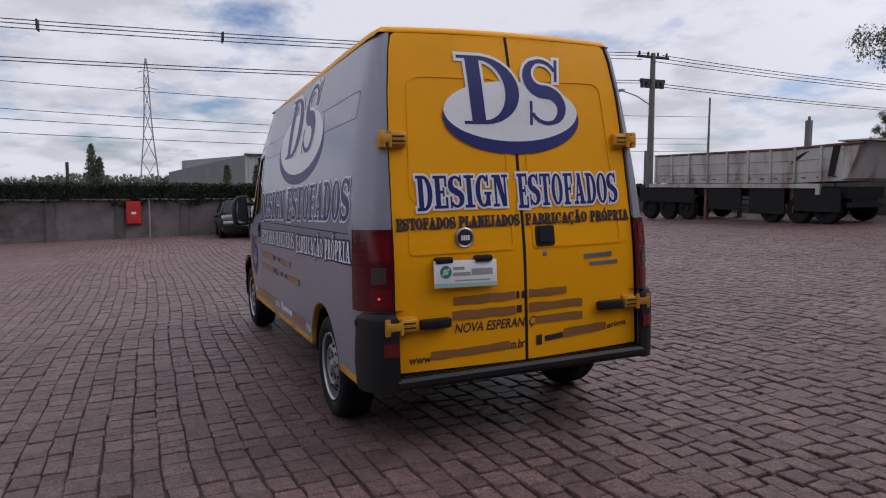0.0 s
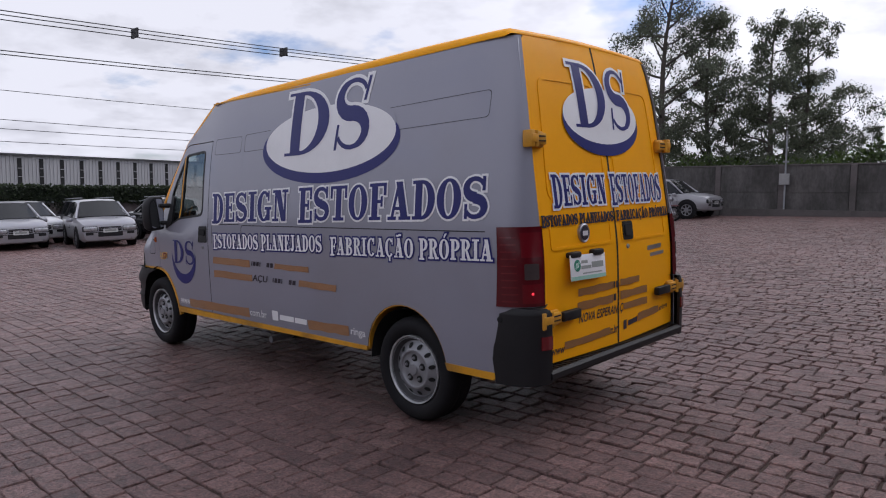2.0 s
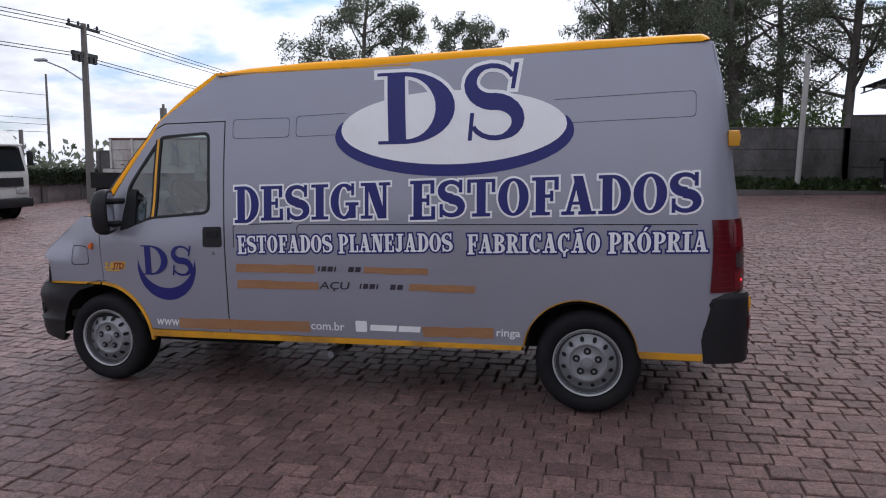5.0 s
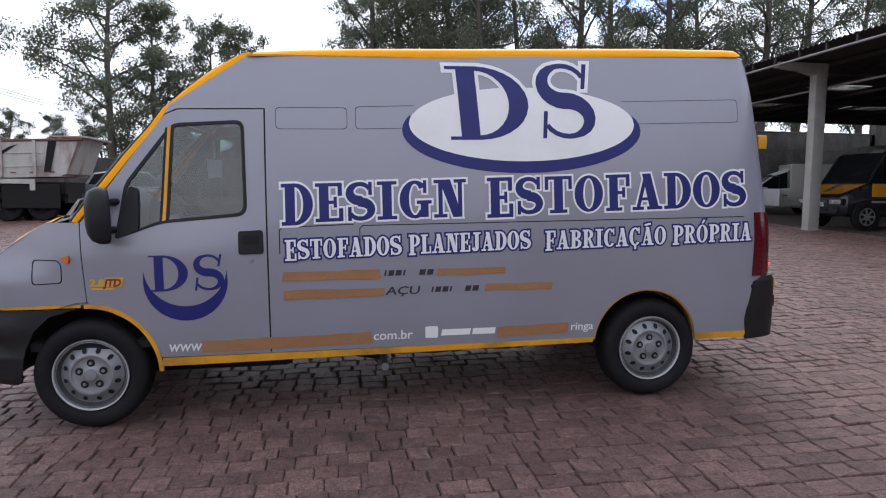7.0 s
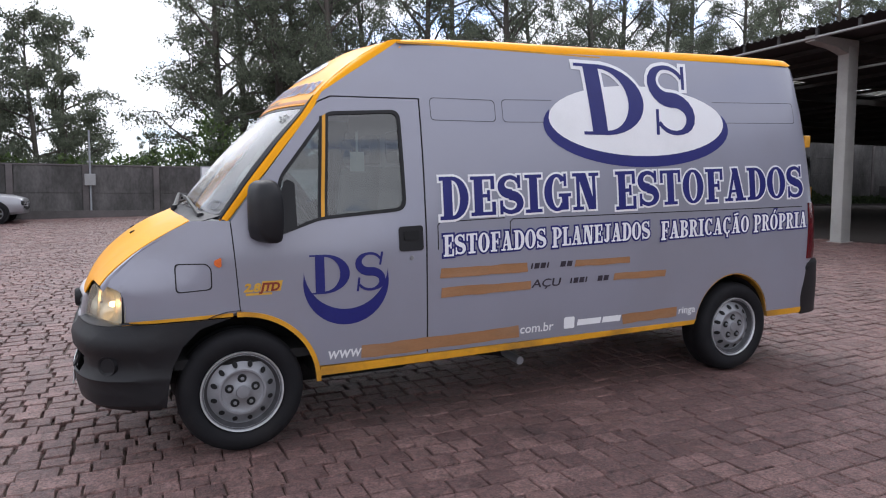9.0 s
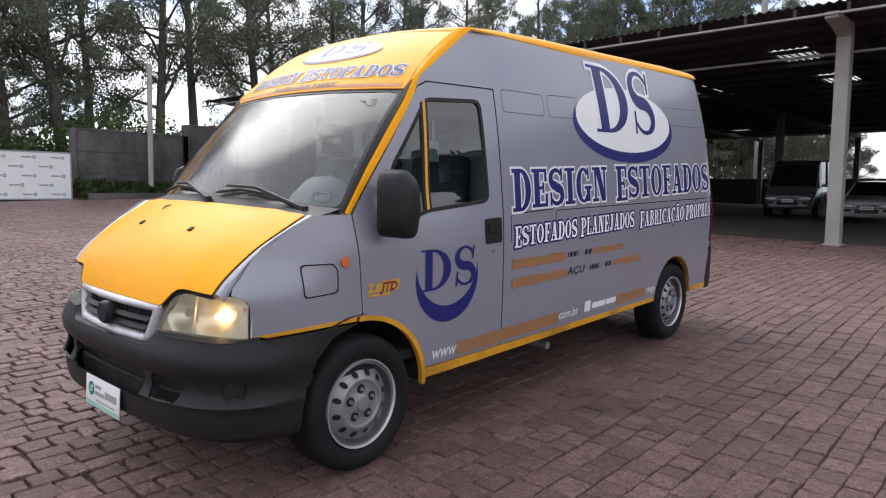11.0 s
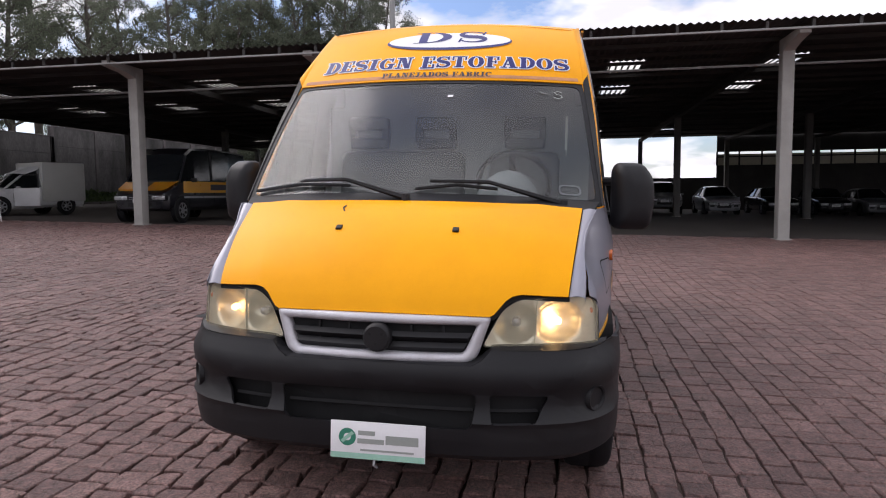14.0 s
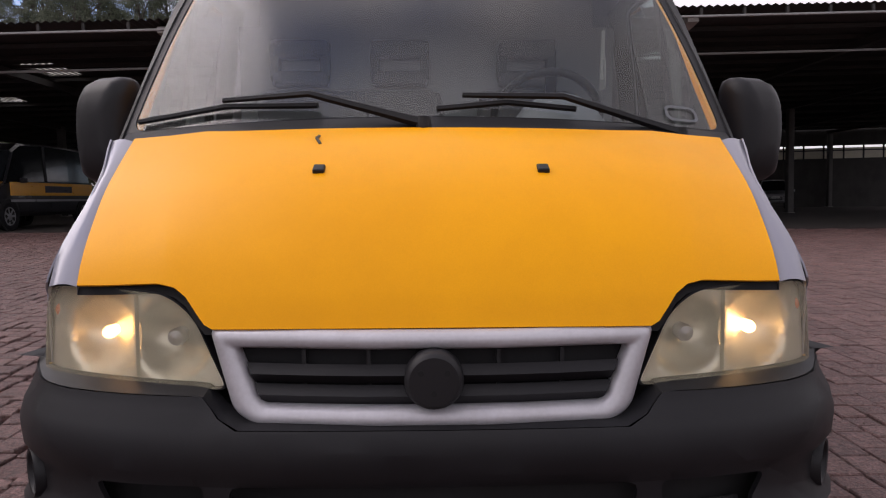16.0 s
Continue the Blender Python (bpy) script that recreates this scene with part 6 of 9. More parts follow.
def stone_material():
    """Worn pinkish-grey setts: tone by piece, speckle, damp stains."""
    m, nt, b = nodes_of("stone_sett")
    N, L = nt.nodes.new, nt.links.new
    g, tc = N("ShaderNodeNewGeometry"), N("ShaderNodeTexCoord")
    oi = N("ShaderNodeObjectInfo")
    addr = N("ShaderNodeMath"); addr.operation = "ADD"
    L(g.outputs["Random Per Island"], addr.inputs[0]); L(oi.outputs["Random"], addr.inputs[1])
    fr = N("ShaderNodeMath"); fr.operation = "FRACT"
    L(addr.outputs[0], fr.inputs[0])
    ramp = N("ShaderNodeValToRGB")
    e = ramp.color_ramp.elements
    e[0].color, e[1].color = (0.130, 0.072, 0.066, 1), (0.222, 0.130, 0.117, 1)
    x = ramp.color_ramp.elements.new(.55); x.color = (0.174, 0.099, 0.090, 1)
    L(fr.outputs[0], ramp.inputs[0])
    n1 = N("ShaderNodeTexNoise"); n1.inputs["Scale"].default_value = 0.35; n1.inputs["Detail"].default_value = 8; n1.inputs["Roughness"].default_value = 0.6
    n2 = N("ShaderNodeTexNoise"); n2.inputs["Scale"].default_value = 70; n2.inputs["Detail"].default_value = 5; n2.inputs["Roughness"].default_value = 0.7
    n3 = N("ShaderNodeTexNoise"); n3.inputs["Scale"].default_value = 2.3; n3.inputs["Detail"].default_value = 7
    for n in (n1, n2, n3):
        L(g.outputs["Position"], n.inputs["Vector"])
    k = N("ShaderNodeMapRange"); k.inputs["From Min"].default_value, k.inputs["From Max"].default_value = .36, .64; k.inputs["To Min"].default_value, k.inputs["To Max"].default_value = .42, 1.58
    L(n2.outputs["Fac"], k.inputs["Value"])
    k1 = N("ShaderNodeMapRange"); k1.inputs["From Min"].default_value, k1.inputs["From Max"].default_value = .3, .7; k1.inputs["To Min"].default_value, k1.inputs["To Max"].default_value = .80, 1.2
    L(n1.outputs["Fac"], k1.inputs["Value"])
    n5 = N("ShaderNodeTexNoise"); n5.inputs["Scale"].default_value = 19; n5.inputs["Detail"].default_value = 6; n5.inputs["Roughness"].default_value = 0.65
    L(g.outputs["Position"], n5.inputs["Vector"])
    k5 = N("ShaderNodeMapRange"); k5.inputs["From Min"].default_value, k5.inputs["From Max"].default_value = .3, .7; k5.inputs["To Min"].default_value, k5.inputs["To Max"].default_value = .55, 1.45
    L(n5.outputs["Fac"], k5.inputs["Value"])
    m5 = N("ShaderNodeMath"); m5.operation = "MULTIPLY"
    L(k.outputs[0], m5.inputs[0]); L(k5.outputs[0], m5.inputs[1])
    mu = N("ShaderNodeMath"); mu.operation = "MULTIPLY"
    L(m5.outputs[0], mu.inputs[0]); L(k1.outputs[0], mu.inputs[1])
    sc = N("ShaderNodeVectorMath"); sc.operation = "SCALE"
    L(ramp.outputs[0], sc.inputs[0]); L(mu.outputs[0], sc.inputs["Scale"])
    st = N("ShaderNodeMapRange"); st.inputs["From Min"].default_value, st.inputs["From Max"].default_value = .60, .74; st.inputs["To Max"].default_value = .55
    L(n3.outputs["Fac"], st.inputs["Value"])
    mx = N("ShaderNodeMix"); mx.data_type = "RGBA"; mx.inputs[7].default_value = (.12, .062, .048, 1)
    L(st.outputs[0], mx.inputs["Factor"]); L(sc.outputs[0], mx.inputs[6])
    # dark oil drips
    n4 = N("ShaderNodeTexNoise"); n4.inputs["Scale"].default_value = 1.05; n4.inputs["Detail"].default_value = 3
    L(g.outputs["Position"], n4.inputs["Vector"])
    oil = N("ShaderNodeMapRange"); oil.inputs["From Min"].default_value, oil.inputs["From Max"].default_value = .66, .74; oil.inputs["To Min"].default_value, oil.inputs["To Max"].default_value = 1.0, .5
    L(n4.outputs["Fac"], oil.inputs["Value"])
    dk = N("ShaderNodeVectorMath"); dk.operation = "SCALE"
    L(mx.outputs[2], dk.inputs[0]); L(oil.outputs[0], dk.inputs["Scale"])
    L(dk.outputs[0], b.inputs["Base Color"])
    b.inputs["Roughness"].default_value = .40
    bp = N("ShaderNodeBump"); bp.inputs["Strength"].default_value, bp.inputs["Distance"].default_value = 1.0, .018
    hb = N("ShaderNodeMath"); hb.operation = "MULTIPLY_ADD"; hb.inputs[1].default_value = 1.5
    L(n5.outputs["Fac"], hb.inputs[0]); L(n2.outputs["Fac"], hb.inputs[2]); L(hb.outputs[0], bp.inputs["Height"]); L(bp.outputs[0], b.inputs["Normal"])
    return m


SETT = stone_material()
# floor colour set darker to deepen the shade under the roof
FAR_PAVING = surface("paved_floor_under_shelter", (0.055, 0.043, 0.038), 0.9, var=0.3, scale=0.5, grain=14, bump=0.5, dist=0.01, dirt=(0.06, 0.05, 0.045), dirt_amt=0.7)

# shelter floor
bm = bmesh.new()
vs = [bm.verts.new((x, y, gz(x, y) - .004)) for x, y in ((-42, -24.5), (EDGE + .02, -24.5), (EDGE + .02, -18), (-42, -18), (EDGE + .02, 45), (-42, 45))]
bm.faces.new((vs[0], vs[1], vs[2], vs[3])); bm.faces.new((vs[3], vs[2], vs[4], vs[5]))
mesh_thing("shelter_floor", bm, FAR_PAVING, Matrix(), "dusty brown floor under the shelter, coloured darker for the shade", "floor", kind="structure")


def setts():
    """Courses of uneven stone setts along x. Gives rows of (x0, x1, y0, y1)."""
    rnd = random.Random(11)
    y = -24.0
    while y < 14.0:
        w = rnd.uniform(.125, .168)
        x = EDGE + rnd.uniform(0, .15)
        while x < 26.0:
            l = rnd.choice((.12, .135, .15, .16, .175, .19, .205)) * rnd.uniform(.9, 1.1)
            yield x, min(x + l, 26.1), y, y + w
            x += l
        y += w


def sett_corners(rnd, x0, x1, y0, y1, drift):
    worn = y0 > 1.5 and x0 < 2.2
    g = .0036 if worn else .0044 if y0 > .5 else .0088
    j = lambda: rnd.uniform(-.013, .013) * (1.5 if y0 < 0 else .45 if worn else .7 if y0 < 1.5 else .55)
    return [(x0 + g + j() * .6, y0 + g + drift(x0) + j()), (x1 - g + j() * .6, y0 + g + drift(x1) + j()), (x1 - g + j() * .6, y1 - g + drift(x1) + j()), (x0 + g + j() * .6, y1 - g + drift(x0) + j())]


def is_near(x, y):
    """The stretch beside the van's left flank that is passed most closely."""
    return -2.4 < x < -.6 and 2.3 < y < 4.3


paving = new("stone_paving", None)
tagged(paving, "uneven pinkish-grey stone setts with dark joints", "paving", kind="structure")


def sett_ring(rnd, c, cuts):
    """Outline of a stone: its corners, and one uneven point between each two where it is passed closely."""
    if not cuts:
        return c
    out = []
    for (xa, ya), (xb, yb) in zip(c, c[1:] + c[:1]):
        out.append((xa, ya))
        t = rnd.uniform(.35, .65)
        n = rnd.uniform(-.006, .006)
        dx, dy = xb - xa, yb - ya
        l = math.hypot(dx, dy)
        out.append((xa + dx * t - dy / l * n, ya + dy * t + dx / l * n))
    return out


def build_setts():
    rnd = random.Random(5)
    verts, faces, near = [], [], []
    for x0, x1, y0, y1 in setts():
        drift = lambda x, y=y0: .05 * math.sin(x * .55 + y * .31) + .010 * math.sin(x * 1.7 + y * .9) + .004 * math.sin(x * 4.1 + y * 2.3)
        mx, my = (x0 + x1) / 2, (y0 + y1) / 2
        c = sett_ring(rnd, sett_corners(rnd, x0, x1, y0, y1, drift), -7.5 < mx < 10.5 and -6 < my < 8)
        my += drift(mx)
        k = len(c)
        h = rnd.uniform(-.006, .003)
        calm = .6 if y0 > .5 else 1.0
        tx, ty = rnd.uniform(-.022, .022) * calm, rnd.uniform(-.03, .03) * calm
        ins = rnd.uniform(.003, .007)
        block = []
        for lv in range(3):
            for (x, y) in c:
                if lv == 2:
                    x, y = x + (ins if x < mx else -ins), y + (ins if y < my else -ins)
                z = (-.040, h - .006, h)[lv]
                block.append((x, y, gz(x, y) + z + ((x - mx) * tx + (y - my) * ty if lv else 0)))
        n = len(verts)
        quads = [tuple(range(2 * k, 3 * k))] + [(a, (a + 1) % k, (a + 1) % k + k, a + k) for a in range(k)] + [(a + k, (a + 1) % k + k, (a + 1) % k + 2 * k, a + 2 * k) for a in range(k)]
        if is_near(mx, my) and len(near) < 295:
            near.append((block, quads, (mx, my, gz(mx, my))))
            continue
        verts += block
        faces += [tuple(n + i for i in q) for q in quads]
    me = bpy.data.meshes.new("setts")
    me.from_pydata(verts, [], faces)
    me.materials.append(SETT)
    rest = new("setts", me)
    rest.parent = paving
    tagged(rest, "rest of the stone setts", kind="stuff")
    for block, quads, c in near:
        m = bpy.data.meshes.new("sett")
        m.from_pydata([tuple(a - b for a, b in zip(v, c)) for v in block], [], quads)
        m.materials.append(SETT)
        ob = new("sett", m)
        ob.location = c
        ob.parent = paving


def joint_fill():
    """Packed earth between the stones; it fills some joints and has washed out of others."""
    xs, ys = span(EDGE, 15, .22), span(-12, 11, .22)
    wob = lambda x, y: math.sin(x * 1.3 + 2 * math.sin(y * .7)) * math.sin(y * 1.1 + 1.5 * math.sin(x * .5)) + .6 * math.sin(x * 3.7 + y * 1.9) * math.sin(y * 3.1 - x * 1.2)
    verts = [(x, y, gz(x, y) - .030 + .012 * ease((y - .2) / 1.5) + (.010 - .006 * ease((y - .2) / 1.5)) * wob(x, y)) for x in xs for y in ys]
    n = len(ys)
    faces = [(i * n + j, (i + 1) * n + j, (i + 1) * n + j + 1, i * n + j + 1) for i in range(len(xs) - 1) for j in range(n - 1)]
    me = bpy.data.meshes.new("joint_earth")
    me.from_pydata(verts, [], faces)
    me.materials.append(JOINT)
    ob = new("joint_earth", me)
    ob.parent = paving
    tagged(ob, "packed earth in the joints", kind="stuff")


JOINT = surface("joint_earth", (0.058, 0.037, 0.029), 0.95, var=0.35, scale=1.5, grain=60, bump=0.6, dist=0.01, dirt=(0.075, 0.048, 0.038), dirt_amt=0.8)
joint_fill()
build_setts()


def rubble():
    """Grit and small chips lying on the stones."""
    rnd = random.Random(17)
    verts, faces = [], []
    for _ in range(6000):
        x, y = rnd.uniform(-6, 9), rnd.uniform(1.2, 6.0) if rnd.random() < .7 else rnd.uniform(-5, 1)
        r = rnd.uniform(.003, .008)
        z = gz(x, y) + .001
        k = len(verts)
        a = rnd.uniform(0, 6.28)
        verts += [(x + r * math.cos(a + i * 2.1), y + r * math.sin(a + i * 2.1), z - .004) for i in range(3)] + [(x, y, z + r * .8)]
        faces += [(k, k + 1, k + 3), (k + 1, k + 2, k + 3), (k + 2, k, k + 3)]
    me = bpy.data.meshes.new("grit")
    me.from_pydata(verts, [], faces)
    me.materials.append(GRIT)
    ob = new("grit", me)
    tagged(ob, "pale grit and stone chips strewn on the setts", "grit", kind="stuff")


GRIT = surface("grit", (0.20, 0.155, 0.135), 0.9, var=0.3, bump=0.0)
rubble()

# ---- walls and hedge ----
def panel_wall(name, x0, x1, y, base, top, mat, label, bay=2.6, groove=None):
    """Wall of concrete panels between posts, facing +y."""
    bm = boxes((x0, x1, y - .16, y, base - 1, top))
    w = mesh_thing(name, bm, mat, Matrix(), label, "wall", kind="structure")
    n = max(1, round((x1 - x0) / bay))
    for i in range(n + 1):
        x = x0 + (x1 - x0) * i / n
        part("post", box(bmesh.new(), x - .11, x + .11, y - .12, y + .07, base - 1, top + .02, .015), WALL_POST, w)
    for i in range(n):
        xa, xb = x0 + (x1 - x0) * i / n + .13, x0 + (x1 - x0) * (i + 1) / n - .13
        zs = span(base, top, .95)
        for za, zb in zip(zs, zs[1:]):
            part("wall_panel", box(bmesh.new(), xa, xb, y - .02, y + .022, za + .012, zb - .012, .01), mat, w)
    part("coping", box(bmesh.new(), x0, x1, y - .20, y + .05, top, top + .06, .012), WALL_POST, w)
    return w


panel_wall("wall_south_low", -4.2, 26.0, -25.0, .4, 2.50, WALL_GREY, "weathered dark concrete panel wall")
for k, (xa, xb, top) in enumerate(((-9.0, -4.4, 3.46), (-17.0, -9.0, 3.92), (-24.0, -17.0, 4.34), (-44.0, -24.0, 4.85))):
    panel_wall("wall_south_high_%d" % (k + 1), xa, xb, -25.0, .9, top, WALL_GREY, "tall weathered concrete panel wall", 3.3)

east = mesh_thing("wall_east", boxes((26.2, 26.42, -25.2, 60, -3.5, .93)), WALL_PINK, Matrix(), "low stained rendered wall topped by a pipe and hedge", "wall", kind="structure")
for y in span(-24, 45, 2.48):
    part("post", box(bmesh.new(), 26.10, 26.25, y - .16, y + .16, -2.5, .95, .02), WALL_POST, east)
pipe_y = span(-20, 30, 2.48)
for a, b in zip(pipe_y[::1], pipe_y[1::1]):
    part("pipe", tube(bmesh.new(), [(26.08, a + .2, .90 - FALL * 0), (26.08, b - .15, .93)], .03, 8), GALV, east)
part("drain_pipe", tube(bmesh.new(), [(26.05, 2.0, -.62), (26.05, 2.0, .92)], .035, 8), GALV, east, "grey vertical pipe")


def leaf_mass(n, place, size, rnd, mat_up=True):
    """Many small leaves as one mesh; place() gives a point and a way that the leaf leans to."""
    verts, faces = [], []
    for _ in range(n):
        p, d = place()
        s = size * rnd.uniform(.6, 1.35)
        a = Vector((rnd.gauss(0, 1), rnd.gauss(0, 1), rnd.gauss(0, 1))) * .8 + d
        a = a.normalized() if a.length > 1e-4 else Vector((0, 0, 1))
        b = a.orthogonal().normalized()
        b = Matrix.Rotation(rnd.uniform(0, 6.28), 3, a) @ b
        w = s * rnd.uniform(.22, .40)
        k = len(verts)
        verts += [tuple(p), tuple(p + a * s * .5 + b * w), tuple(p + a * s), tuple(p + a * s * .5 - b * w)]
        faces.append((k, k + 1, k + 2, k + 3))
    return verts, faces


def hedge_mesh():
    rnd = random.Random(3)
    def place():
        y = rnd.uniform(-25, 42)
        t = rnd.random()
        if t < .62:
            hang = .16 * max(0.0, math.sin(y * .9) + math.sin(y * 2.3 + 1)) + .05
            p = Vector((26.05 + rnd.uniform(-.05, .10), y, rnd.uniform(.90 - hang, 1.56)))
            d = Vector((-1, 0, -.2))
        else:
            p = Vector((rnd.uniform(26.0, 26.8), y, 1.5 + rnd.uniform(-.03, .04) + .02 * math.sin(y * 1.3)))
            d = Vector((0, 0, .25))
        return p, d
    v, f = leaf_mass(34000, place, .11, rnd)
    me = bpy.data.meshes.new("hedge_leaves")
    me.from_pydata(v, [], f)
    me.materials.append(LEAF_HEDGE)
    return me


hedge = thing("hedge", Matrix(), "dark clipped creeper hedge along the wall top", "hedge")
part("core", boxes((26.10, 26.85, -25, 42, .90, 1.48)), surface("hedge_shade", (0.014, 0.02, 0.011), 0.95, var=0.3, scale=4), hedge)
part("leaves", hedge_mesh(), LEAF_HEDGE, hedge)["kind"] = "stuff"

red = thing("hydrant_cabinet", pose(26.18, 2.58, -.10), "red metal hose cabinet on the low wall", "cabinet")
part("body", box(bmesh.new(), -.22, 0, -.28, .28, .02, .94, .02), HYDRANT_RED, red)
part("door", box(bmesh.new(), -.245, -.222, -.25, .25, .05, .91, .01), HYDRANT_RED, red)
part("label_plate", boxes((-.250, -.246, -.09, .09, .42, .52)), WHITE_VINYL, red)

# kerb, grass and the second cabinet along the tall wall
mesh_thing("kerb", boxes((-44, -4.4, -23.75, -23.6, .2, gz(-12, -23.6) + .12), (-4.4, 8, -24.75, -24.6, .0, gz(0, -24.6) + .10)), WALL_POST, Matrix(), "low concrete kerb along the wall", "kerb", kind="structure")


def grass_mesh():
    rnd = random.Random(8)
    def place():
        x = rnd.uniform(-44, -4.4)
        y = rnd.uniform(-24.95, -23.75)
        k = .75 * max(0, math.sin(x * .9) * .5 + math.sin(x * .37 + 1) * .6)
        z = .62 + .55 * (-23.7 - y) / 1.25 + rnd.random() * (.22 + 1.1 * k * ((-23.7 - y) / 1.2))
        return Vector((x, y, z)), Vector((0, .3, 1))
    v, f = leaf_mass(34000, place, .24, rnd)
    me = bpy.data.meshes.new("grass")
    me.from_pydata(v, [], f)
    me.materials.append(GRASS)
    return me


gr = new("grass", grass_mesh())
tagged(gr, "rough green grass and weeds along the wall", "grass", kind="stuff")
bm = bmesh.new()
prism(bm, [(-25.0, -.5), (-25.0, 1.16), (-24.4, 1.0), (-23.75, .64), (-23.75, -.5)], -44, -4.4, "x")
mesh_thing("grass_bank", bm, soil_material(), Matrix(), "sloping earth bank below the wall", "ground", kind="structure")

cab2 = thing("hydrant_cabinet", pose(-10.55, -24.45, .82, 0, 0, 8), "red hose cabinet on a concrete block", "cabinet")
part("plinth", box(bmesh.new(), -.42, .45, -.25, .25, -.2, .42, .03), CONCRETE, cab2)
part("body", box(bmesh.new(), -.38, .16, -.16, .16, .42, 1.28, .02), HYDRANT_RED, cab2)
part("door", box(bmesh.new(), -.35, .13, .162, .185, .46, 1.24, .01), HYDRANT_RED, cab2)
part("label_plate", boxes((-.18, -.10, .186, .190, .80, .96)), WHITE_VINYL, cab2)
part("side_pipe", tube(bmesh.new(), [(.30, 0, .1), (.30, 0, 1.38), (.42, 0, 1.42)], .06, 8), BLACK, cab2)
part("side_valve", box(bmesh.new(), .18, .50, -.08, .08, 1.34, 1.46, .02), BLACK, cab2)
mesh_thing("leaning_post", tube(bmesh.new(), [(-7.20, -24.5, .9), (-7.35, -24.7, 6.3)], .11, 8), CONCRETE, Matrix(), "pale concrete post leaning by the wall", "post")
pole = thing("meter_pole", plumb(5.7, -24.85), "thin grey pole with a meter box by the wall", "pole")
part("pole", tube(bmesh.new(), [(0, 0, -.3), (0, 0, 3.3)], .035, 8), GALV, pole)
part("meter_box", box(bmesh.new(), -.19, .19, .03, .16, 1.18, 1.62, .015), GUTTER, pole)
part("bracket", box(bmesh.new(), -.1, .1, -.05, .06, 2.05, 2.12, .01), GALV, pole)


def sign_board(x0, x1, base):
    s = thing("sign_board", pose(0, -24.45, 0), "white banner board with rows of small green marks", "sign", "banner boards")
    top = base + 1.78
    part("sheet", box(bmesh.new(), x0 + .04, x1 - .04, -.012, .012, base + .04, top - .04, .003), WHITE_VINYL, s, "white printed sheet")
    for a, b, c, d in ((x0, x0 + .05, base, top), (x1 - .05, x1, base, top), (x0, x1, base, base + .05), (x0, x1, top - .05, top)):
        part("frame_bar", box(bmesh.new(), a, b, -.03, .03, c, d, .004), GALV, s)
    for x in (x0 + .1, x1 - .1):
        part("foot", box(bmesh.new(), x - .03, x + .03, -.35, .05, base - .12, base + .02, .005), GALV, s)
    k = 0
    for r in range(5):
        for c in range(3):
            x = x0 + .30 + c * (x1 - x0) / 3.0 + (.42 if r % 2 else 0)
            z = top - .22 - r * .34
            if x + .5 > x1:
                continue
            part("green_mark", lathe(bmesh.new(), [(.030, .014), (.062, .014)], 14, "y", (x, 0, z)), GREEN_PRINT, s)
            part("word_bar", boxes((x + .09, x + .42, .013, .0145, z - .025, z + .03)), GREY_PRINT, s)
    return s


sign_board(-1.15, 1.72, gz(0, -24.4) + .10)
sign_board(-4.12, -1.20, gz(-2, -24.4) + .02)

# ---- shelter: concrete frame, corrugated roof, translucent sheets ----
COL_Y = [-21.75, -16.3, -10.85, -5.4, .1, 5.85, 11.4, 16.95, 22.5, 28.05, 33.6]
EAVE_X, BACK_X, ROOF_Z = -8.72, -41.5, 4.88


def column(x, y, front):
    c = thing("shelter_column", pose(x, y, 0), "square grey concrete column of the shelter" if front else "concrete column deep in the shelter, coloured darker for the shade", "column", "shelter columns")
    b = gz(x, y)
    part("shaft", box(bmesh.new(), -.16, .16, -.135, .135, b - .3, 4.62, .025), CONCRETE if front else SHADED_CONCRETE, c, "", 30)
    part("footing", box(bmesh.new(), -.20, .20, -.18, .18, b - .3, b + .02, .01), CONCRETE, c)
    if front:
        bm = bmesh.new()
        prism(bm, [(-.17, 4.44), (.17, 4.46), (.55, 4.56), (1.22, 4.63), (1.22, 4.76), (-.17, 4.76)], -.12, .12)
        part("bracket", bm, CONCRETE, c, "concrete bracket below the eave")
    return c


for y in COL_Y:
    column(-10.15, y, True)
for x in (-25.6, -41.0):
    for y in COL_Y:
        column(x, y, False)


def corrugated():
    """Roof sheets with waves along y; some cells are translucent."""
    p, amp = .177, .024
    ys = [COL_Y[0] - 1.2 + i * p / 4 for i in range(int((COL_Y[-1] - COL_Y[0] + 2.4) / (p / 4)))]
    xs = [EAVE_X, -10.6, -12.8, -14.5, -17.4, -19.2, -25.6, -35.0, -36.4, BACK_X]
    light_x = {(-12.8, -14.5), (-17.4, -19.2), (-35.0, -36.4)}
    lights = [6.75 - 4.25 * k for k in range(7)]
    verts = [(x, y, ROOF_Z + amp * (0, 1, 0, -1)[i % 4]) for x in xs for i, y in enumerate(ys)]
    n = len(ys)
    solid, clear = [], []
    for a in range(len(xs) - 1):
        for i in range(n - 1):
            q = (a * n + i, a * n + i + 1, (a + 1) * n + i + 1, (a + 1) * n + i)
            is_light = (xs[a], xs[a + 1]) in light_x and any(abs(ys[i] - l) < .45 for l in lights)
            (clear if is_light else solid).append(q)
    return verts, solid, clear


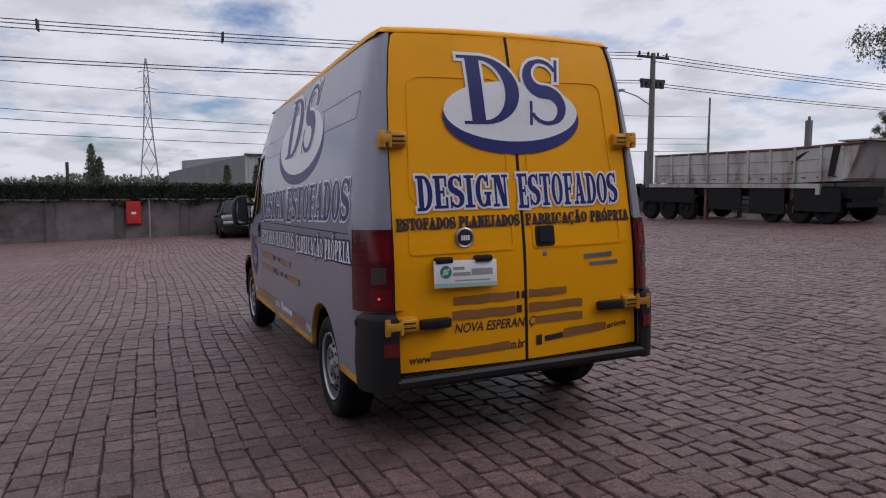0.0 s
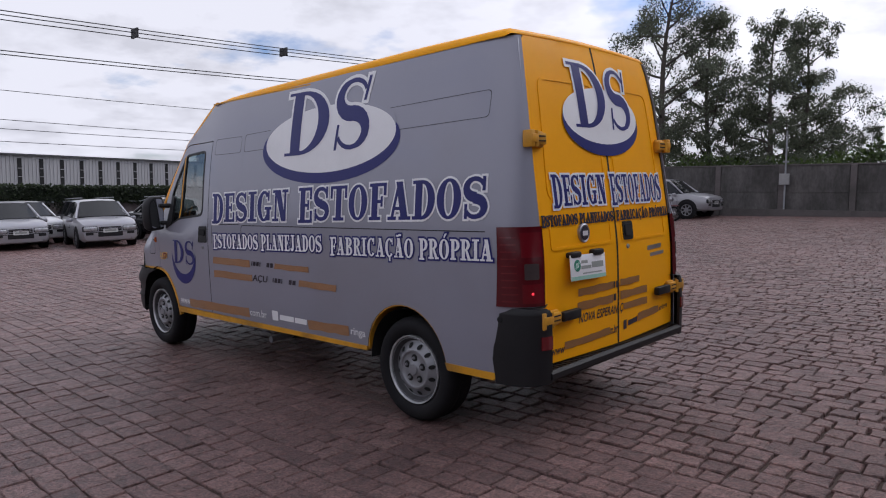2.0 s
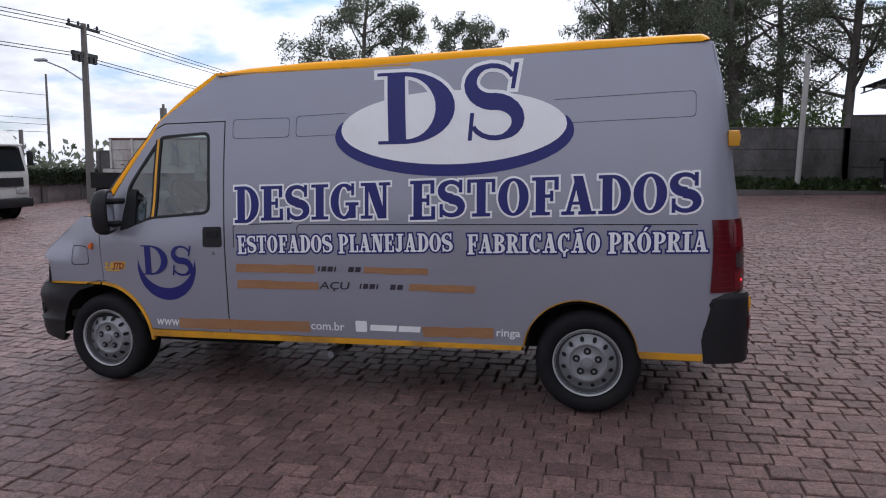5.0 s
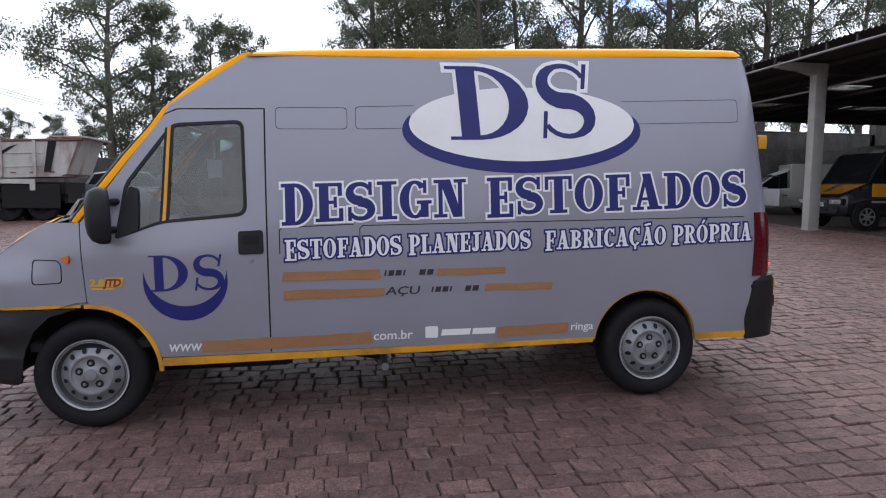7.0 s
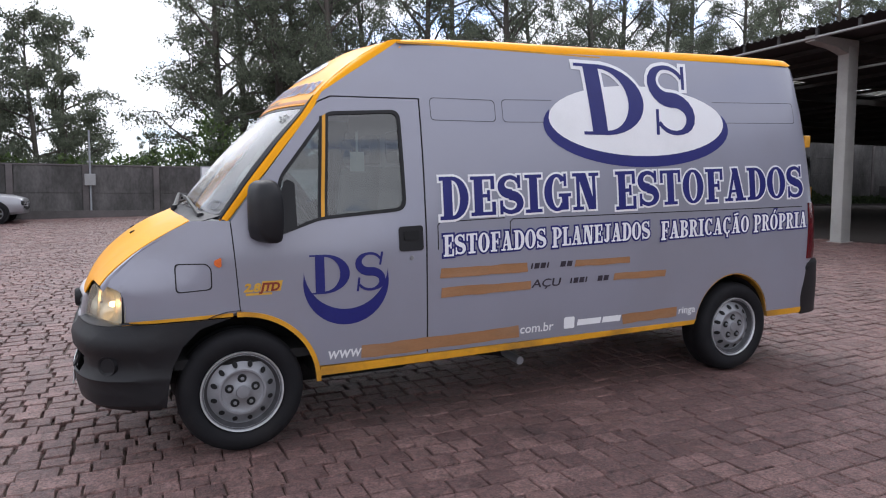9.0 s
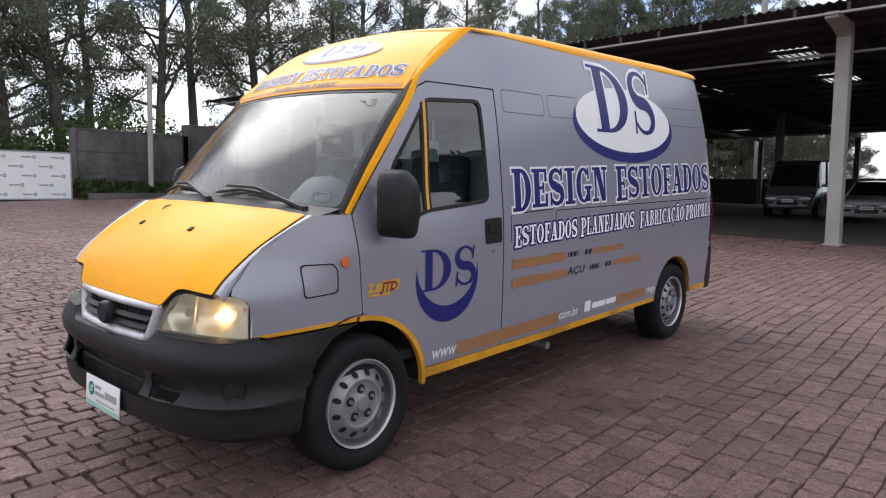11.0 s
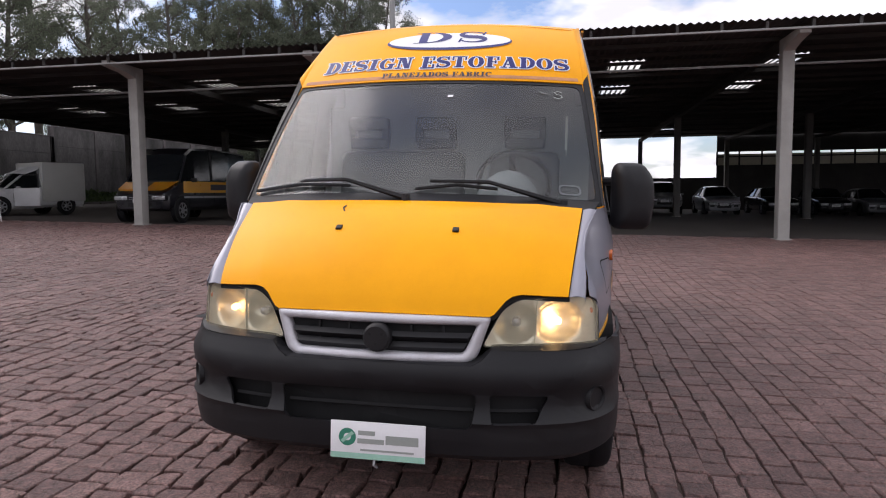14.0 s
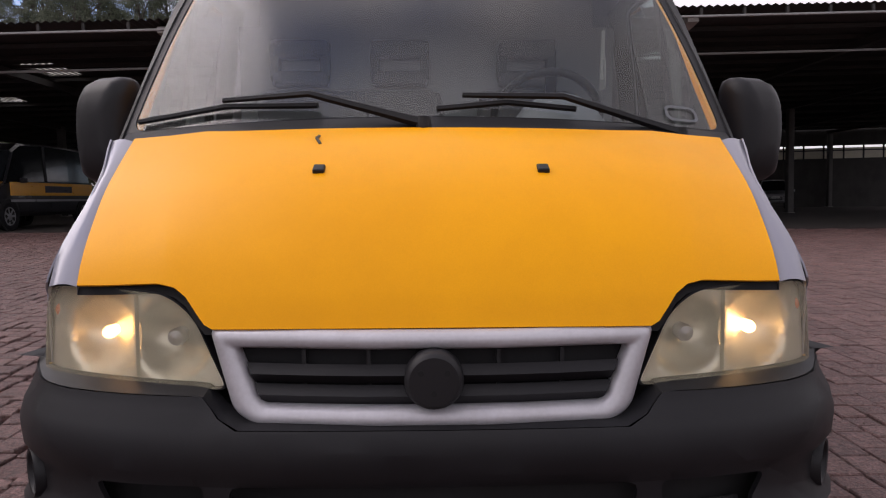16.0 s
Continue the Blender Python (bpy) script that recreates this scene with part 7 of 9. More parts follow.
rv, solid, clear = corrugated()
roof = thing("shelter_roof", pose(0, 0, 0, .23), "grey corrugated fibre-cement roof on purlins", "roof", kind="structure")
for nm, fs, mt, lb in (("corrugated_sheet", solid, ASBESTOS, "weathered corrugated sheeting, coloured near black for the shade below it"), ("translucent_sheet", clear, SKYLIGHT, "translucent corrugated rooflights")):
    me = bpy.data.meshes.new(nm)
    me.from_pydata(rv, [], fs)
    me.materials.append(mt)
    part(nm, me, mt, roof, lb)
# added dark strips imitate the shaded waves of the translucent sheets
bm = bmesh.new()
for xa, xb in ((-14.5, -12.8), (-19.2, -17.4), (-36.4, -35.0)):
    for k in range(7):
        l = 6.75 - 4.25 * k
        for j in range(6):
            box(bm, xa, xb, l - .455 + j * .177, l - .405 + j * .177, ROOF_Z - .045, ROOF_Z - .028)
part("rooflight_stripes", bm, PURLIN, roof, "dark strips standing for the shaded waves of the rooflights")
Y0, Y1 = COL_Y[0] - 1.2, COL_Y[-1] + 1.0
part("eave_gutter", box(bmesh.new(), EAVE_X - .10, EAVE_X - .02, Y0, Y1, 4.655, 4.70, .01), GUTTER, roof, "pale eave rail")
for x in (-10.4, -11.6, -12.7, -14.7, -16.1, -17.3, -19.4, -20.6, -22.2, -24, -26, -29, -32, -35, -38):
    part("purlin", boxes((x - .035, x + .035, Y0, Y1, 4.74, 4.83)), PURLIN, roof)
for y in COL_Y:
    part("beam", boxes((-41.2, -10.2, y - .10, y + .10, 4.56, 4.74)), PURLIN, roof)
for y in span(Y0 + .3, Y1, .93):
    part("eave_strut", boxes((EAVE_X - .09, EAVE_X - .03, y - .03, y + .03, 4.70, 4.85)), PURLIN, roof)
part("conduit", tube(bmesh.new(), [(-10.35, Y0, 4.20), (-10.35, Y1, 4.20)], .03, 6), GUTTER, roof, "pale pipe below the beams")

back = mesh_thing("wall_back", boxes((-41.7, -41.45, -25, 45, -1.5, 2.15)), WALL_SHADED, Matrix(), "low wall at the back of the shelter, coloured darker for the shade", "wall", kind="structure")
dark_side = mesh_thing("back_cladding", boxes((-41.7, -41.56, 10.9, 45, 3.86, 5.0), (-41.7, -41.5, 10.9, 45, 2.15, 2.96)), WALL_SHADED, Matrix(), "cladding at the back of the shelter, coloured darker for the shade", "wall", kind="structure")
for y in span(10.9, 45, 1.42):
    part("louvre_post", boxes((-41.62, -41.54, y - .05, y + .05, 2.96, 3.86)), BLACK, dark_side)
part("louvre_rail", boxes((-41.62, -41.54, 10.9, 45, 3.48, 3.56)), BLACK, dark_side)
part("louvre_pane", boxes((-41.60, -41.58, 10.9, 45, 2.96, 3.70)), surface("dusty_glass_strip", (0.62, 0.58, 0.46), 0.5, var=0.1, bump=0.0), dark_side, "dusty yellowish strip")
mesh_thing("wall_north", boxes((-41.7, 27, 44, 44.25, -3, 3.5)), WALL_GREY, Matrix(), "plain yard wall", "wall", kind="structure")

# ---- parked vehicles ----
def paint(name, color, metal=0.3, rough=0.3):
    return surface(name, color, rough, metal, var=0.06, scale=2, grain=200, bump=0.01, dist=0.001, coat=0.5, dirt=tuple(c * .6 + .03 for c in color), dirt_amt=0.35)


SILVER, WHITE, BLACKP = paint("silver_car_paint", (0.34, 0.34, 0.365)), paint("white_car_paint", (0.60, 0.60, 0.61), 0.0), paint("black_car_paint", (0.012, 0.012, 0.016), 0.2, 0.2)
GREYP, GREENP = paint("grey_car_paint", (0.16, 0.165, 0.175)), paint("dark_green_car_paint", (0.018, 0.032, 0.028), 0.3, 0.22)
BUSY, DIRTY_WHITE = paint("bus_yellow_paint", (0.70, 0.33, 0.015), 0.0), paint("dirty_white_paint", (0.52, 0.52, 0.50), 0.0, 0.45)
LAMP_CLEAR = surface("clear_lamp", (0.42, 0.43, 0.44), 0.12, 0.3, var=0.3, scale=20, bump=0.1, coat=0.6)
PLATE = surface("plate_white", (0.62, 0.62, 0.62), 0.5, bump=0.0)


def car_wheel(parent, x, y, r, w=.2, sy=1):
    wh = new("wheel")
    wh.parent = parent
    wh.matrix_basis = pose(x, y, r, 0, 0, 0 if sy > 0 else 180)
    part("tyre", lathe(bmesh.new(), [(r * .66, -.01), (r * .72, .012), (r * .9, .014), (r * .985, -.01), (r, -.05), (r, -w + .04), (r * .97, -w), (r * .6, -w)], 28, "y"), RUBBER, wh, "", 40)
    bm = lathe(bmesh.new(), [(0, .0), (r * .15, .002), (r * .2, -.012), (r * .60, -.004), (r * .66, .004), (r * .68, -.03)][::-1], 28, "y")
    rim = part("rim", bm, STEEL, wh, "", 35)
    for k in range(7):
        a = 2 * math.pi * k / 7
        bm = bmesh.new()
        q = [(r * .26, -.13), (r * .56, -.30), (r * .60, 0), (r * .56, .30), (r * .26, .13)]
        vs = [bm.verts.new((d * math.cos(a + t), .0015 - .006 + d / r * .012, d * math.sin(a + t))) for d, t in q]
        bm.faces.new(vs[::-1])
        part("rim_gap", bm, DARK, rim)
    return wh


def car(name, m, label, P, mat, wheel_r=.30, group="parked cars", category="car", lower=None, wb=None, front_lamps=True, grille_z=None, rails=False):
    """P: stations (x, half width, bottom, belt, top, half width at top), from tail to nose. Cabin where top is well above belt."""
    c = thing(name, m, label, category, group)
    rings = []
    verts = []
    for x, w, zb, zs, zt, wt in P:
        cab = zt - zs > .12
        hs = [(0, zb), (w * .86, zb), (w * .97, zb + .09), (w, zb + .5 * (zs - zb)), (w * .985, zs - .07), (w * .95, zs)]
        if cab:
            hs += [(w * .93, zs + .015), (wt + .015, zt - .07), (wt - .05, zt - .012), (0, zt + .01)]
        else:
            hs += [(w * .93, zs + .006), (w * .80, zs + .4 * (zt - zs) + .018), (w * .55, zt), (0, zt + .012)]
        full = [(-y, z) for y, z in hs[:0:-1]] + hs
        rings.append([len(verts) + i for i in range(len(full))])
        verts += [(x, y, z) for y, z in full]
    n = len(rings[0])
    body, glass_faces = [], {}
    mid = (n - 1) // 2
    for a in range(len(P) - 1):
        cab0, cab1 = P[a][4] - P[a][3] > .12, P[a + 1][4] - P[a + 1][3] > .12
        for k in range(n):
            q = (rings[a][k], rings[a][(k + 1) % n], rings[a + 1][(k + 1) % n], rings[a + 1][k])
            d = abs(k + .5 - mid)
            side_win = cab0 and cab1 and 6 <= int(d) < 7
            screen_ = (cab0 != cab1) and int(d) >= 7
            quarter = (cab0 != cab1) and int(d) == 6
            if side_win or quarter:
                glass_faces.setdefault(("side_window", a, k > mid), []).append(q)
            elif screen_:
                glass_faces.setdefault(("windscreen" if cab0 else "rear_window", a, 0), []).append(q)
            else:
                body.append(q)
    body += [tuple(rings[0]), tuple(rings[-1][::-1])]
    def mk(nm, fs, mt, lb="", push=0.0):
        me = bpy.data.meshes.new(nm)
        used = sorted({i for f in fs for i in f})
        ix = {v: i for i, v in enumerate(used)}
        me.from_pydata([verts[i] for i in used], [], [tuple(ix[i] for i in f) for f in fs])
        bm = bmesh.new()
        bm.from_mesh(me)
        bmesh.ops.recalc_face_normals(bm, faces=bm.faces[:])
        return part(nm, bm, mt, c, lb, 32)
    mk("body", body, mat)
    for (nm, a, s), fs in glass_faces.items():
        mk(nm, fs, CAR_GLASS)
    # pillars: body colour at the screens, black between the doors
    up_ = lambda p: (p[0], p[5] + .018, p[4] - .06)
    low_ = lambda p: (p[0], p[1] * .935, p[3] + .012)
    cabin = [i for i, p in enumerate(P) if p[4] - p[3] > .12]
    i0, i1 = cabin[0], cabin[-1]
    for sy in (1, -1):
        ends = [(low_(P[i1 + 1]) if i1 + 1 < len(P) else low_(P[i1]), up_(P[i1]), mat, .034), (low_(P[max(i0 - 1, 0)]), up_(P[i0]), mat, .05)]
        jm = cabin[len(cabin) // 2]
        ends.append((low_(P[jm]), up_(P[jm]), BLACK, .036))
        for p, q, mt, r in ends:
            part("roof_pillar", tube(bmesh.new(), [(p[0], sy * p[1], p[2]), (q[0], sy * q[1], q[2])], r, 6), mt, c, "", 50)
        part("window_trim", tube(bmesh.new(), [(P[i][0], sy * (P[i][1] * .945), P[i][3] + .008) for i in range(max(i0 - 1, 0), min(i1 + 2, len(P)))], .013, 5), BLACK, c)
    xs = [p[0] for p in P]
    L0, L1 = xs[0], xs[-1]
    wmax = max(p[1] for p in P)
    wb = wb or (L0 + .72, L1 - .80)
    for x in wb:
        for sy in (1, -1):
            part("wheel_arch", lathe(bmesh.new(), [(wheel_r * .4, .004), (wheel_r * 1.17, .004), (wheel_r * 1.19, -.02)] if sy > 0 else [(wheel_r * 1.19, .02), (wheel_r * 1.17, -.004), (wheel_r * .4, -.004)], 22, "y", (x, sy * wmax, wheel_r + .02)), DARK, c)
            car_wheel(c, x, sy * (wmax + .012), wheel_r, .2, sy)
    nb, nt = P[-1][2], P[-1][3]
    wn = P[-1][1]
    if front_lamps:
        for sy in (1, -1):
            y0, y1 = sorted((sy * wn * .52, sy * wn * 1.13))
            lamp = part("headlight", box(bmesh.new(), L1 - .20, L1 + .010, y0 - .012, y1 + .012, nt - .165, nt + .004, .035), BLACK, c, "", 50)
            part("lens", box(bmesh.new(), L1 - .19, L1 + .020, y0 + .008, y1 - .004, nt - .148, nt - .012, .035), LAMP_CLEAR, lamp, "clear lamp lens", 50)
            part("reflector_bowl", lathe(bmesh.new(), [(0, .008), (.028, .012), (.045, .004)], 14, "x", (L1 + .014, sy * wn * .74, nt - .08)), CHROME, lamp, "", 50)
            part("fog_recess", box(bmesh.new(), L1 - .12, L1 + .012, min(sy * wn * .70, sy * wn * 1.02), max(sy * wn * .70, sy * wn * 1.02), nb + .10, nb + .20, .02), BLACK, c)
            part("tail_light", box(bmesh.new(), L0 - .012, L0 + .08, min(sy * P[0][1] * .78, sy * P[0][1] * .99), max(sy * P[0][1] * .78, sy * P[0][1] * .99), P[0][3] - .25, P[0][3] - .02, .02), RED_LENS, c, "", 50)
            part("side_mirror", box(bmesh.new(), -.06, .06, -.07, .09, -.06, .06, .025, Matrix.Translation((wb[1] - .52, sy * (wmax + .10), P[-3][3] + .10))), mat if lower is None else BLACK, c, "", 50)
        part("grille", box(bmesh.new(), L1 - .04, L1 + .020, -wn * .47, wn * .47, nt - .155, nt - .025, .012), BLACK, c)
        part("badge_disc", lathe(bmesh.new(), [(0, .034), (.035, .032), (.042, .022)], 14, "x", (L1, 0, nt - .09)), CHROME, c)
        for i in range(2):
            part("grille_bar", boxes((L1 + .016, L1 + .026, -wn * .45, wn * .45, nt - .118 + i * .048, nt - .108 + i * .048)), CHROME, c)
        part("bumper_intake", box(bmesh.new(), L1 - .05, L1 + .018, -wn * .52, wn * .52, nb + .05, nb + .19, .02), BLACK, c)
        part("bumper_groove", boxes((L1 - .02, L1 + .006, -wn * .98, wn * .98, nt - .195, nt - .178)), DARK, c)
        part("scuttle", boxes((P[i1 + 1][0] - .03, P[i1 + 1][0] + .05, -P[i1 + 1][1] * .86, P[i1 + 1][1] * .86, P[i1 + 1][4] - .02, P[i1 + 1][4] + .022)), BLACK, c)
        part("number_plate", boxes((L1 + .012, L1 + .024, -.20, .20, nb + .17, nb + .28)), PLATE, c)
        part("number_bar", boxes((L1 + .024, L1 + .026, -.16, .16, nb + .20, nb + .25)), GREY_PRINT, c)
        # door shut lines and handles
        for sy in (1, -1):
            for xx in (wb[1] - .42, (wb[0] + wb[1]) / 2 - .05):
                part("door_gap", boxes((xx - .005, xx + .005, sy * (wmax + .001) - .002, sy * (wmax + .001) + .002, nb + .12, P[-3][3] - .06)), DARK, c)
            part("door_handle", boxes((wb[0] + .95, wb[0] + 1.10, sy * (wmax + .008) - .008, sy * (wmax + .008) + .008, P[-3][3] - .16, P[-3][3] - .13)), BLACK, c)
    if rails:
        for sy in (1, -1):
            part("roof_rail", tube(bmesh.new(), [(-1.3, sy * .55, P[4][4] + .03), (.5, sy * .55, P[4][4] + .05)], .02, 6), GALV, c)
    return c


HATCH = [(-1.88, .70, .34, .86, .92, .6), (-1.80, .79, .24, .92, 1.05, .58), (-1.62, .81, .20, .93, 1.40, .54), (-1.1, .82, .19, .93, 1.46, .56), (-.2, .82, .19, .92, 1.47, .57), (.28, .82, .19, .90, 1.42, .55), (.95, .82, .19, .88, .93, .6), (1.55, .81, .19, .80, .87, .6), (1.82, .78, .20, .74, .79, .58), (1.91, .73, .24, .70, .73, .55), (1.93, .66, .30, .67, .69, .5)]
SEDAN = [(-2.10, .72, .34, .92, .97, .6), (-2.02, .83, .24, .95, 1.02, .6), (-1.55, .85, .20, .95, 1.00, .6), (-1.0, .86, .19, .94, 1.40, .56), (-.3, .86, .19, .93, 1.46, .58), (.25, .86, .19, .91, 1.42, .56), (1.02, .86, .19, .89, .94, .6), (1.70, .84, .19, .80, .87, .62), (2.00, .80, .20, .72, .77, .58), (2.10, .74, .24, .67, .70, .55), (2.12, .66, .30, .64, .66, .5)]
SUV = [(-2.05, .78, .45, 1.05, 1.10, .6), (-1.98, .88, .36, 1.10, 1.20, .62), (-1.78, .90, .32, 1.10, 1.58, .60), (-1.2, .91, .31, 1.08, 1.66, .64), (-.1, .91, .31, 1.05, 1.66, .64), (.35, .91, .31, 1.03, 1.60, .62), (1.05, .91, .31, 1.02, 1.08, .65), (1.70, .89, .32, .94, 1.02, .65), (1.98, .86, .35, .89, .94, .62), (2.08, .80, .38, .84, .88, .6), (2.10, .72, .44, .81, .83, .55)]
PICKUP = [(-2.5, .80, .50, 1.08, 1.12, .7), (-2.45, .86, .44, 1.10, 1.12, .7), (-.95, .87, .42, 1.08, 1.12, .7), (-.85, .87, .42, 1.08, 1.62, .58), (-.3, .87, .42, 1.06, 1.70, .60), (.2, .87, .42, 1.04, 1.64, .58), (.85, .87, .42, 1.02, 1.08, .65), (1.6, .86, .42, .96, 1.02, .65), (2.0, .80, .44, .86, .90, .6), (2.08, .66, .5, .78, .8, .5)]
VAN = [(-2.5, .80, .42, 1.20, 2.10, .74), (-2.42, .92, .34, 1.22, 2.22, .80), (-1.2, .94, .33, 1.22, 2.26, .82), (.0, .94, .33, 1.22, 2.26, .82), (1.0, .94, .33, 1.20, 2.22, .80), (1.35, .94, .33, 1.18, 2.02, .78), (1.85, .92, .33, 1.14, 1.20, .7), (2.35, .86, .34, .92, .98, .65), (2.52, .72, .42, .80, .82, .5)]

on = on_yard
car("hatchback_car", on(21.95, -2.2, 176), "silver-grey hatchback parked nose out before the low wall", HATCH, SILVER)
car("hatchback_car", on(23.95, -1.3, 178), "black hatchback parked close to the low wall", HATCH, BLACKP)
car("hatchback_car", on(20.25, -4.35, 170), "light silver three-door hatchback parked at an angle", HATCH, SILVER)
car("hatchback_car", on(24.0, -3.2, 180), "white car parked behind the silver hatchbacks", HATCH, WHITE)
car("sedan_car", on(20.2, -7.05, 186), "glossy black saloon car with chrome grille", SEDAN, BLACKP)
car("sedan_car", on(18.75, -9.15, 188), "white compact car parked nose out", [(x, w, zb, zs + .03, zt + .05, wt) for x, w, zb, zs, zt, wt in HATCH], WHITE)
car("hatchback_car", on(24.1, -5.6, 180), "grey car with roof rails by the hedge wall", HATCH, GREYP, rails=True)
car("hatchback_car", on(24.0, -8.6, 181), "silver car parked behind the white one", HATCH, SILVER, rails=True)
car("suv_car", plumb(9.6, -22.9, 180) @ Matrix.Scale(.95, 4), "silver off-road estate parked along the wall", SUV, SILVER, .36, wb=(-1.30, 1.25))
car("suv_car", plumb(-30.6, 5.75, 0), "grey off-road car deep under the shelter", SUV, GREYP, .36, "cars under the shelter")
car("sedan_car", plumb(-31.4, 8.75, 0), "silver saloon car under the shelter", SEDAN, SILVER, .31, "cars under the shelter")
car("delivery_van", plumb(-24.9, -4.25, 3), "silver passenger van under the shelter", VAN, GREYP, .34, "cars under the shelter", "van")
car("hatchback_car", plumb(-22.5, -1.3, 4), "silver hatchback under the shelter", HATCH, SILVER, .30, "cars under the shelter")
car("sedan_car", plumb(-27.4, .75, 2), "dark saloon car under the shelter", SEDAN, GREYP, .31, "cars under the shelter")
car("sedan_car", plumb(-33.2, 12.0, 2), "dark saloon car in the shade of the shelter", SEDAN, BLACKP, .31, "cars under the shelter")
car("hatchback_car", plumb(-33.0, 14.6, 0), "black hatchback in the shade of the shelter", HATCH, BLACKP, .30, "cars under the shelter")
car("sedan_car", plumb(-33.5, 17.0, 0), "dark grey saloon in the shade of the shelter", SEDAN, GREYP, .31, "cars under the shelter")
car("pickup_truck", plumb(-33.0, 20.0, -24), "light grey pick-up truck under the shelter", PICKUP, SILVER, .37, "cars under the shelter", "pickup")
car("sedan_car", plumb(-28.0, 26.0, -30), "dark car parked far back in the shelter", SEDAN, BLACKP, .31, "cars under the shelter")
car("hatchback_car", plumb(-22.0, -9.2, 6), "grey car behind the school minibus", HATCH, GREYP, .30, "cars under the shelter")
car("hatchback_car", plumb(-12.1, -20.3, -14), "dark green hatchback under the end of the shelter", HATCH, GREENP, .30, "cars under the shelter")

# school minibus: dark upper body, yellow band
bus = car("school_minibus", plumb(-13.2, -11.25, 0), "dark minibus with a yellow band and tinted windows", VAN, surface("minibus_black_paint", (0.014, 0.014, 0.018), 0.3, 0.1, var=0.1, bump=0.0, coat=0.4), .345, "cars under the shelter", "minibus", lower=1, wb=(-1.85, 1.85))
for sy in (1, -1):
    part("yellow_band", boxes((-2.40, 1.75, sy * .945 - .006, sy * .945 + .006, .86, 1.20)), BUSY, bus, "yellow band")
    part("band_lettering_bar", boxes((-1.2, .2, sy * .953 - .002, sy * .953 + .002, .94, 1.12)), DARK_VINYL, bus)
    part("belt_moulding", boxes((-2.40, 1.75, sy * .95 - .006, sy * .95 + .006, .70, .76)), SILVER, bus)
bm = bmesh.new()
vs = [bm.verts.new(p) for p in ((1.86, -.86, 1.205), (1.86, .86, 1.205), (2.36, .78, .985), (2.36, -.78, .985), (2.44, .66, .93), (2.44, -.66, .93))]
bm.faces.new((vs[0], vs[3], vs[2], vs[1])); bm.faces.new((vs[3], vs[5], vs[4], vs[2]))
bmesh.ops.solidify(bm, geom=bm.faces[:], thickness=-.02)
part("yellow_bonnet", bm, BUSY, bus, "yellow bonnet")

# white panel pick-up van with its door open
fio = car("panel_pickup_van", plumb(-14.1, -18.3, -20), "white small panel van with its door open", [(-2.0, .74, .34, 1.00, 1.72, .66), (-1.95, .80, .26, 1.00, 1.80, .72), (-.5, .80, .24, 1.00, 1.80, .72), (-.35, .80, .22, .95, 1.62, .60), (.15, .80, .20, .92, 1.44, .58), (.80, .80, .20, .90, .95, .6), (1.4, .79, .20, .82, .88, .6), (1.70, .74, .24, .72, .76, .55), (1.78, .6, .32, .66, .68, .45)], WHITE, .29, "cars under the shelter", "van")
part("box_body", box(bmesh.new(), -2.02, -.42, -.83, .83, .45, 1.84, .04), DIRTY_WHITE, fio, "grey-white box body", 40)
dr = part("open_door", box(bmesh.new(), -.9, 0, -.025, .025, .30, .92, .02, pose(.55, .84, 0, 0, 0, -62)), WHITE, fio, "open white door", 40)
part("door_window_frame", boxes((-.86, -.82, -.02, .02, .92, 1.38), (-.86, -.2, -.02, .02, 1.35, 1.39), (-.06, -.02, -.02, .02, .92, 1.05)), BLACK, dr, "", None, pose(.55, .84, 0, 0, 0, -62))


def plastic_chair(m):
    c = thing("plastic_chair", m, "white moulded plastic chair beside a column", "chair")
    for x, y in ((-.2, -.2), (.2, -.2), (-.2, .2), (.2, .2)):
        part("leg", tube(bmesh.new(), [(x * 1.15, y * 1.15, 0), (x, y, .42)], .02, 6), WHITE_VINYL, c)
    part("seat", box(bmesh.new(), -.23, .23, -.23, .23, .40, .435, .015), WHITE_VINYL, c)
    part("backrest", box(bmesh.new(), -.25, -.21, -.22, .22, .45, .82, .015), WHITE_VINYL, c)
    for y in (-.24, .24):
        part("armrest", tube(bmesh.new(), [(-.22, y, .62), (.18, y, .62), (.20, y, .42)], .018, 6), WHITE_VINYL, c)


plastic_chair(plumb(-9.75, -15.35, 30))
comp = thing("air_compressor", plumb(-9.25, -16.1, 60), "small dark wheeled compressor on the floor", "compressor")
part("tank", tube(bmesh.new(), [(-.32, 0, .25), (-.28, 0, .25), (.28, 0, .25), (.32, 0, .25)], .14, 12, radii=[.06, .14, .14, .06]), BLACK, comp, "", 40)
part("motor", box(bmesh.new(), -.12, .18, -.1, .1, .38, .58, .03), DARK, comp, "", 40)
for y in (-.16, .16):
    part("wheel", lathe(bmesh.new(), [(.0, -.02), (.1, -.02), (.11, 0), (.1, .02), (0, .02)], 14, "y", (.2, y, .11)), RUBBER, comp)
part("handle", tube(bmesh.new(), [(-.3, -.1, .35), (-.45, -.1, .6), (-.45, .1, .6), (-.3, .1, .35)], .014, 6), BLACK, comp)

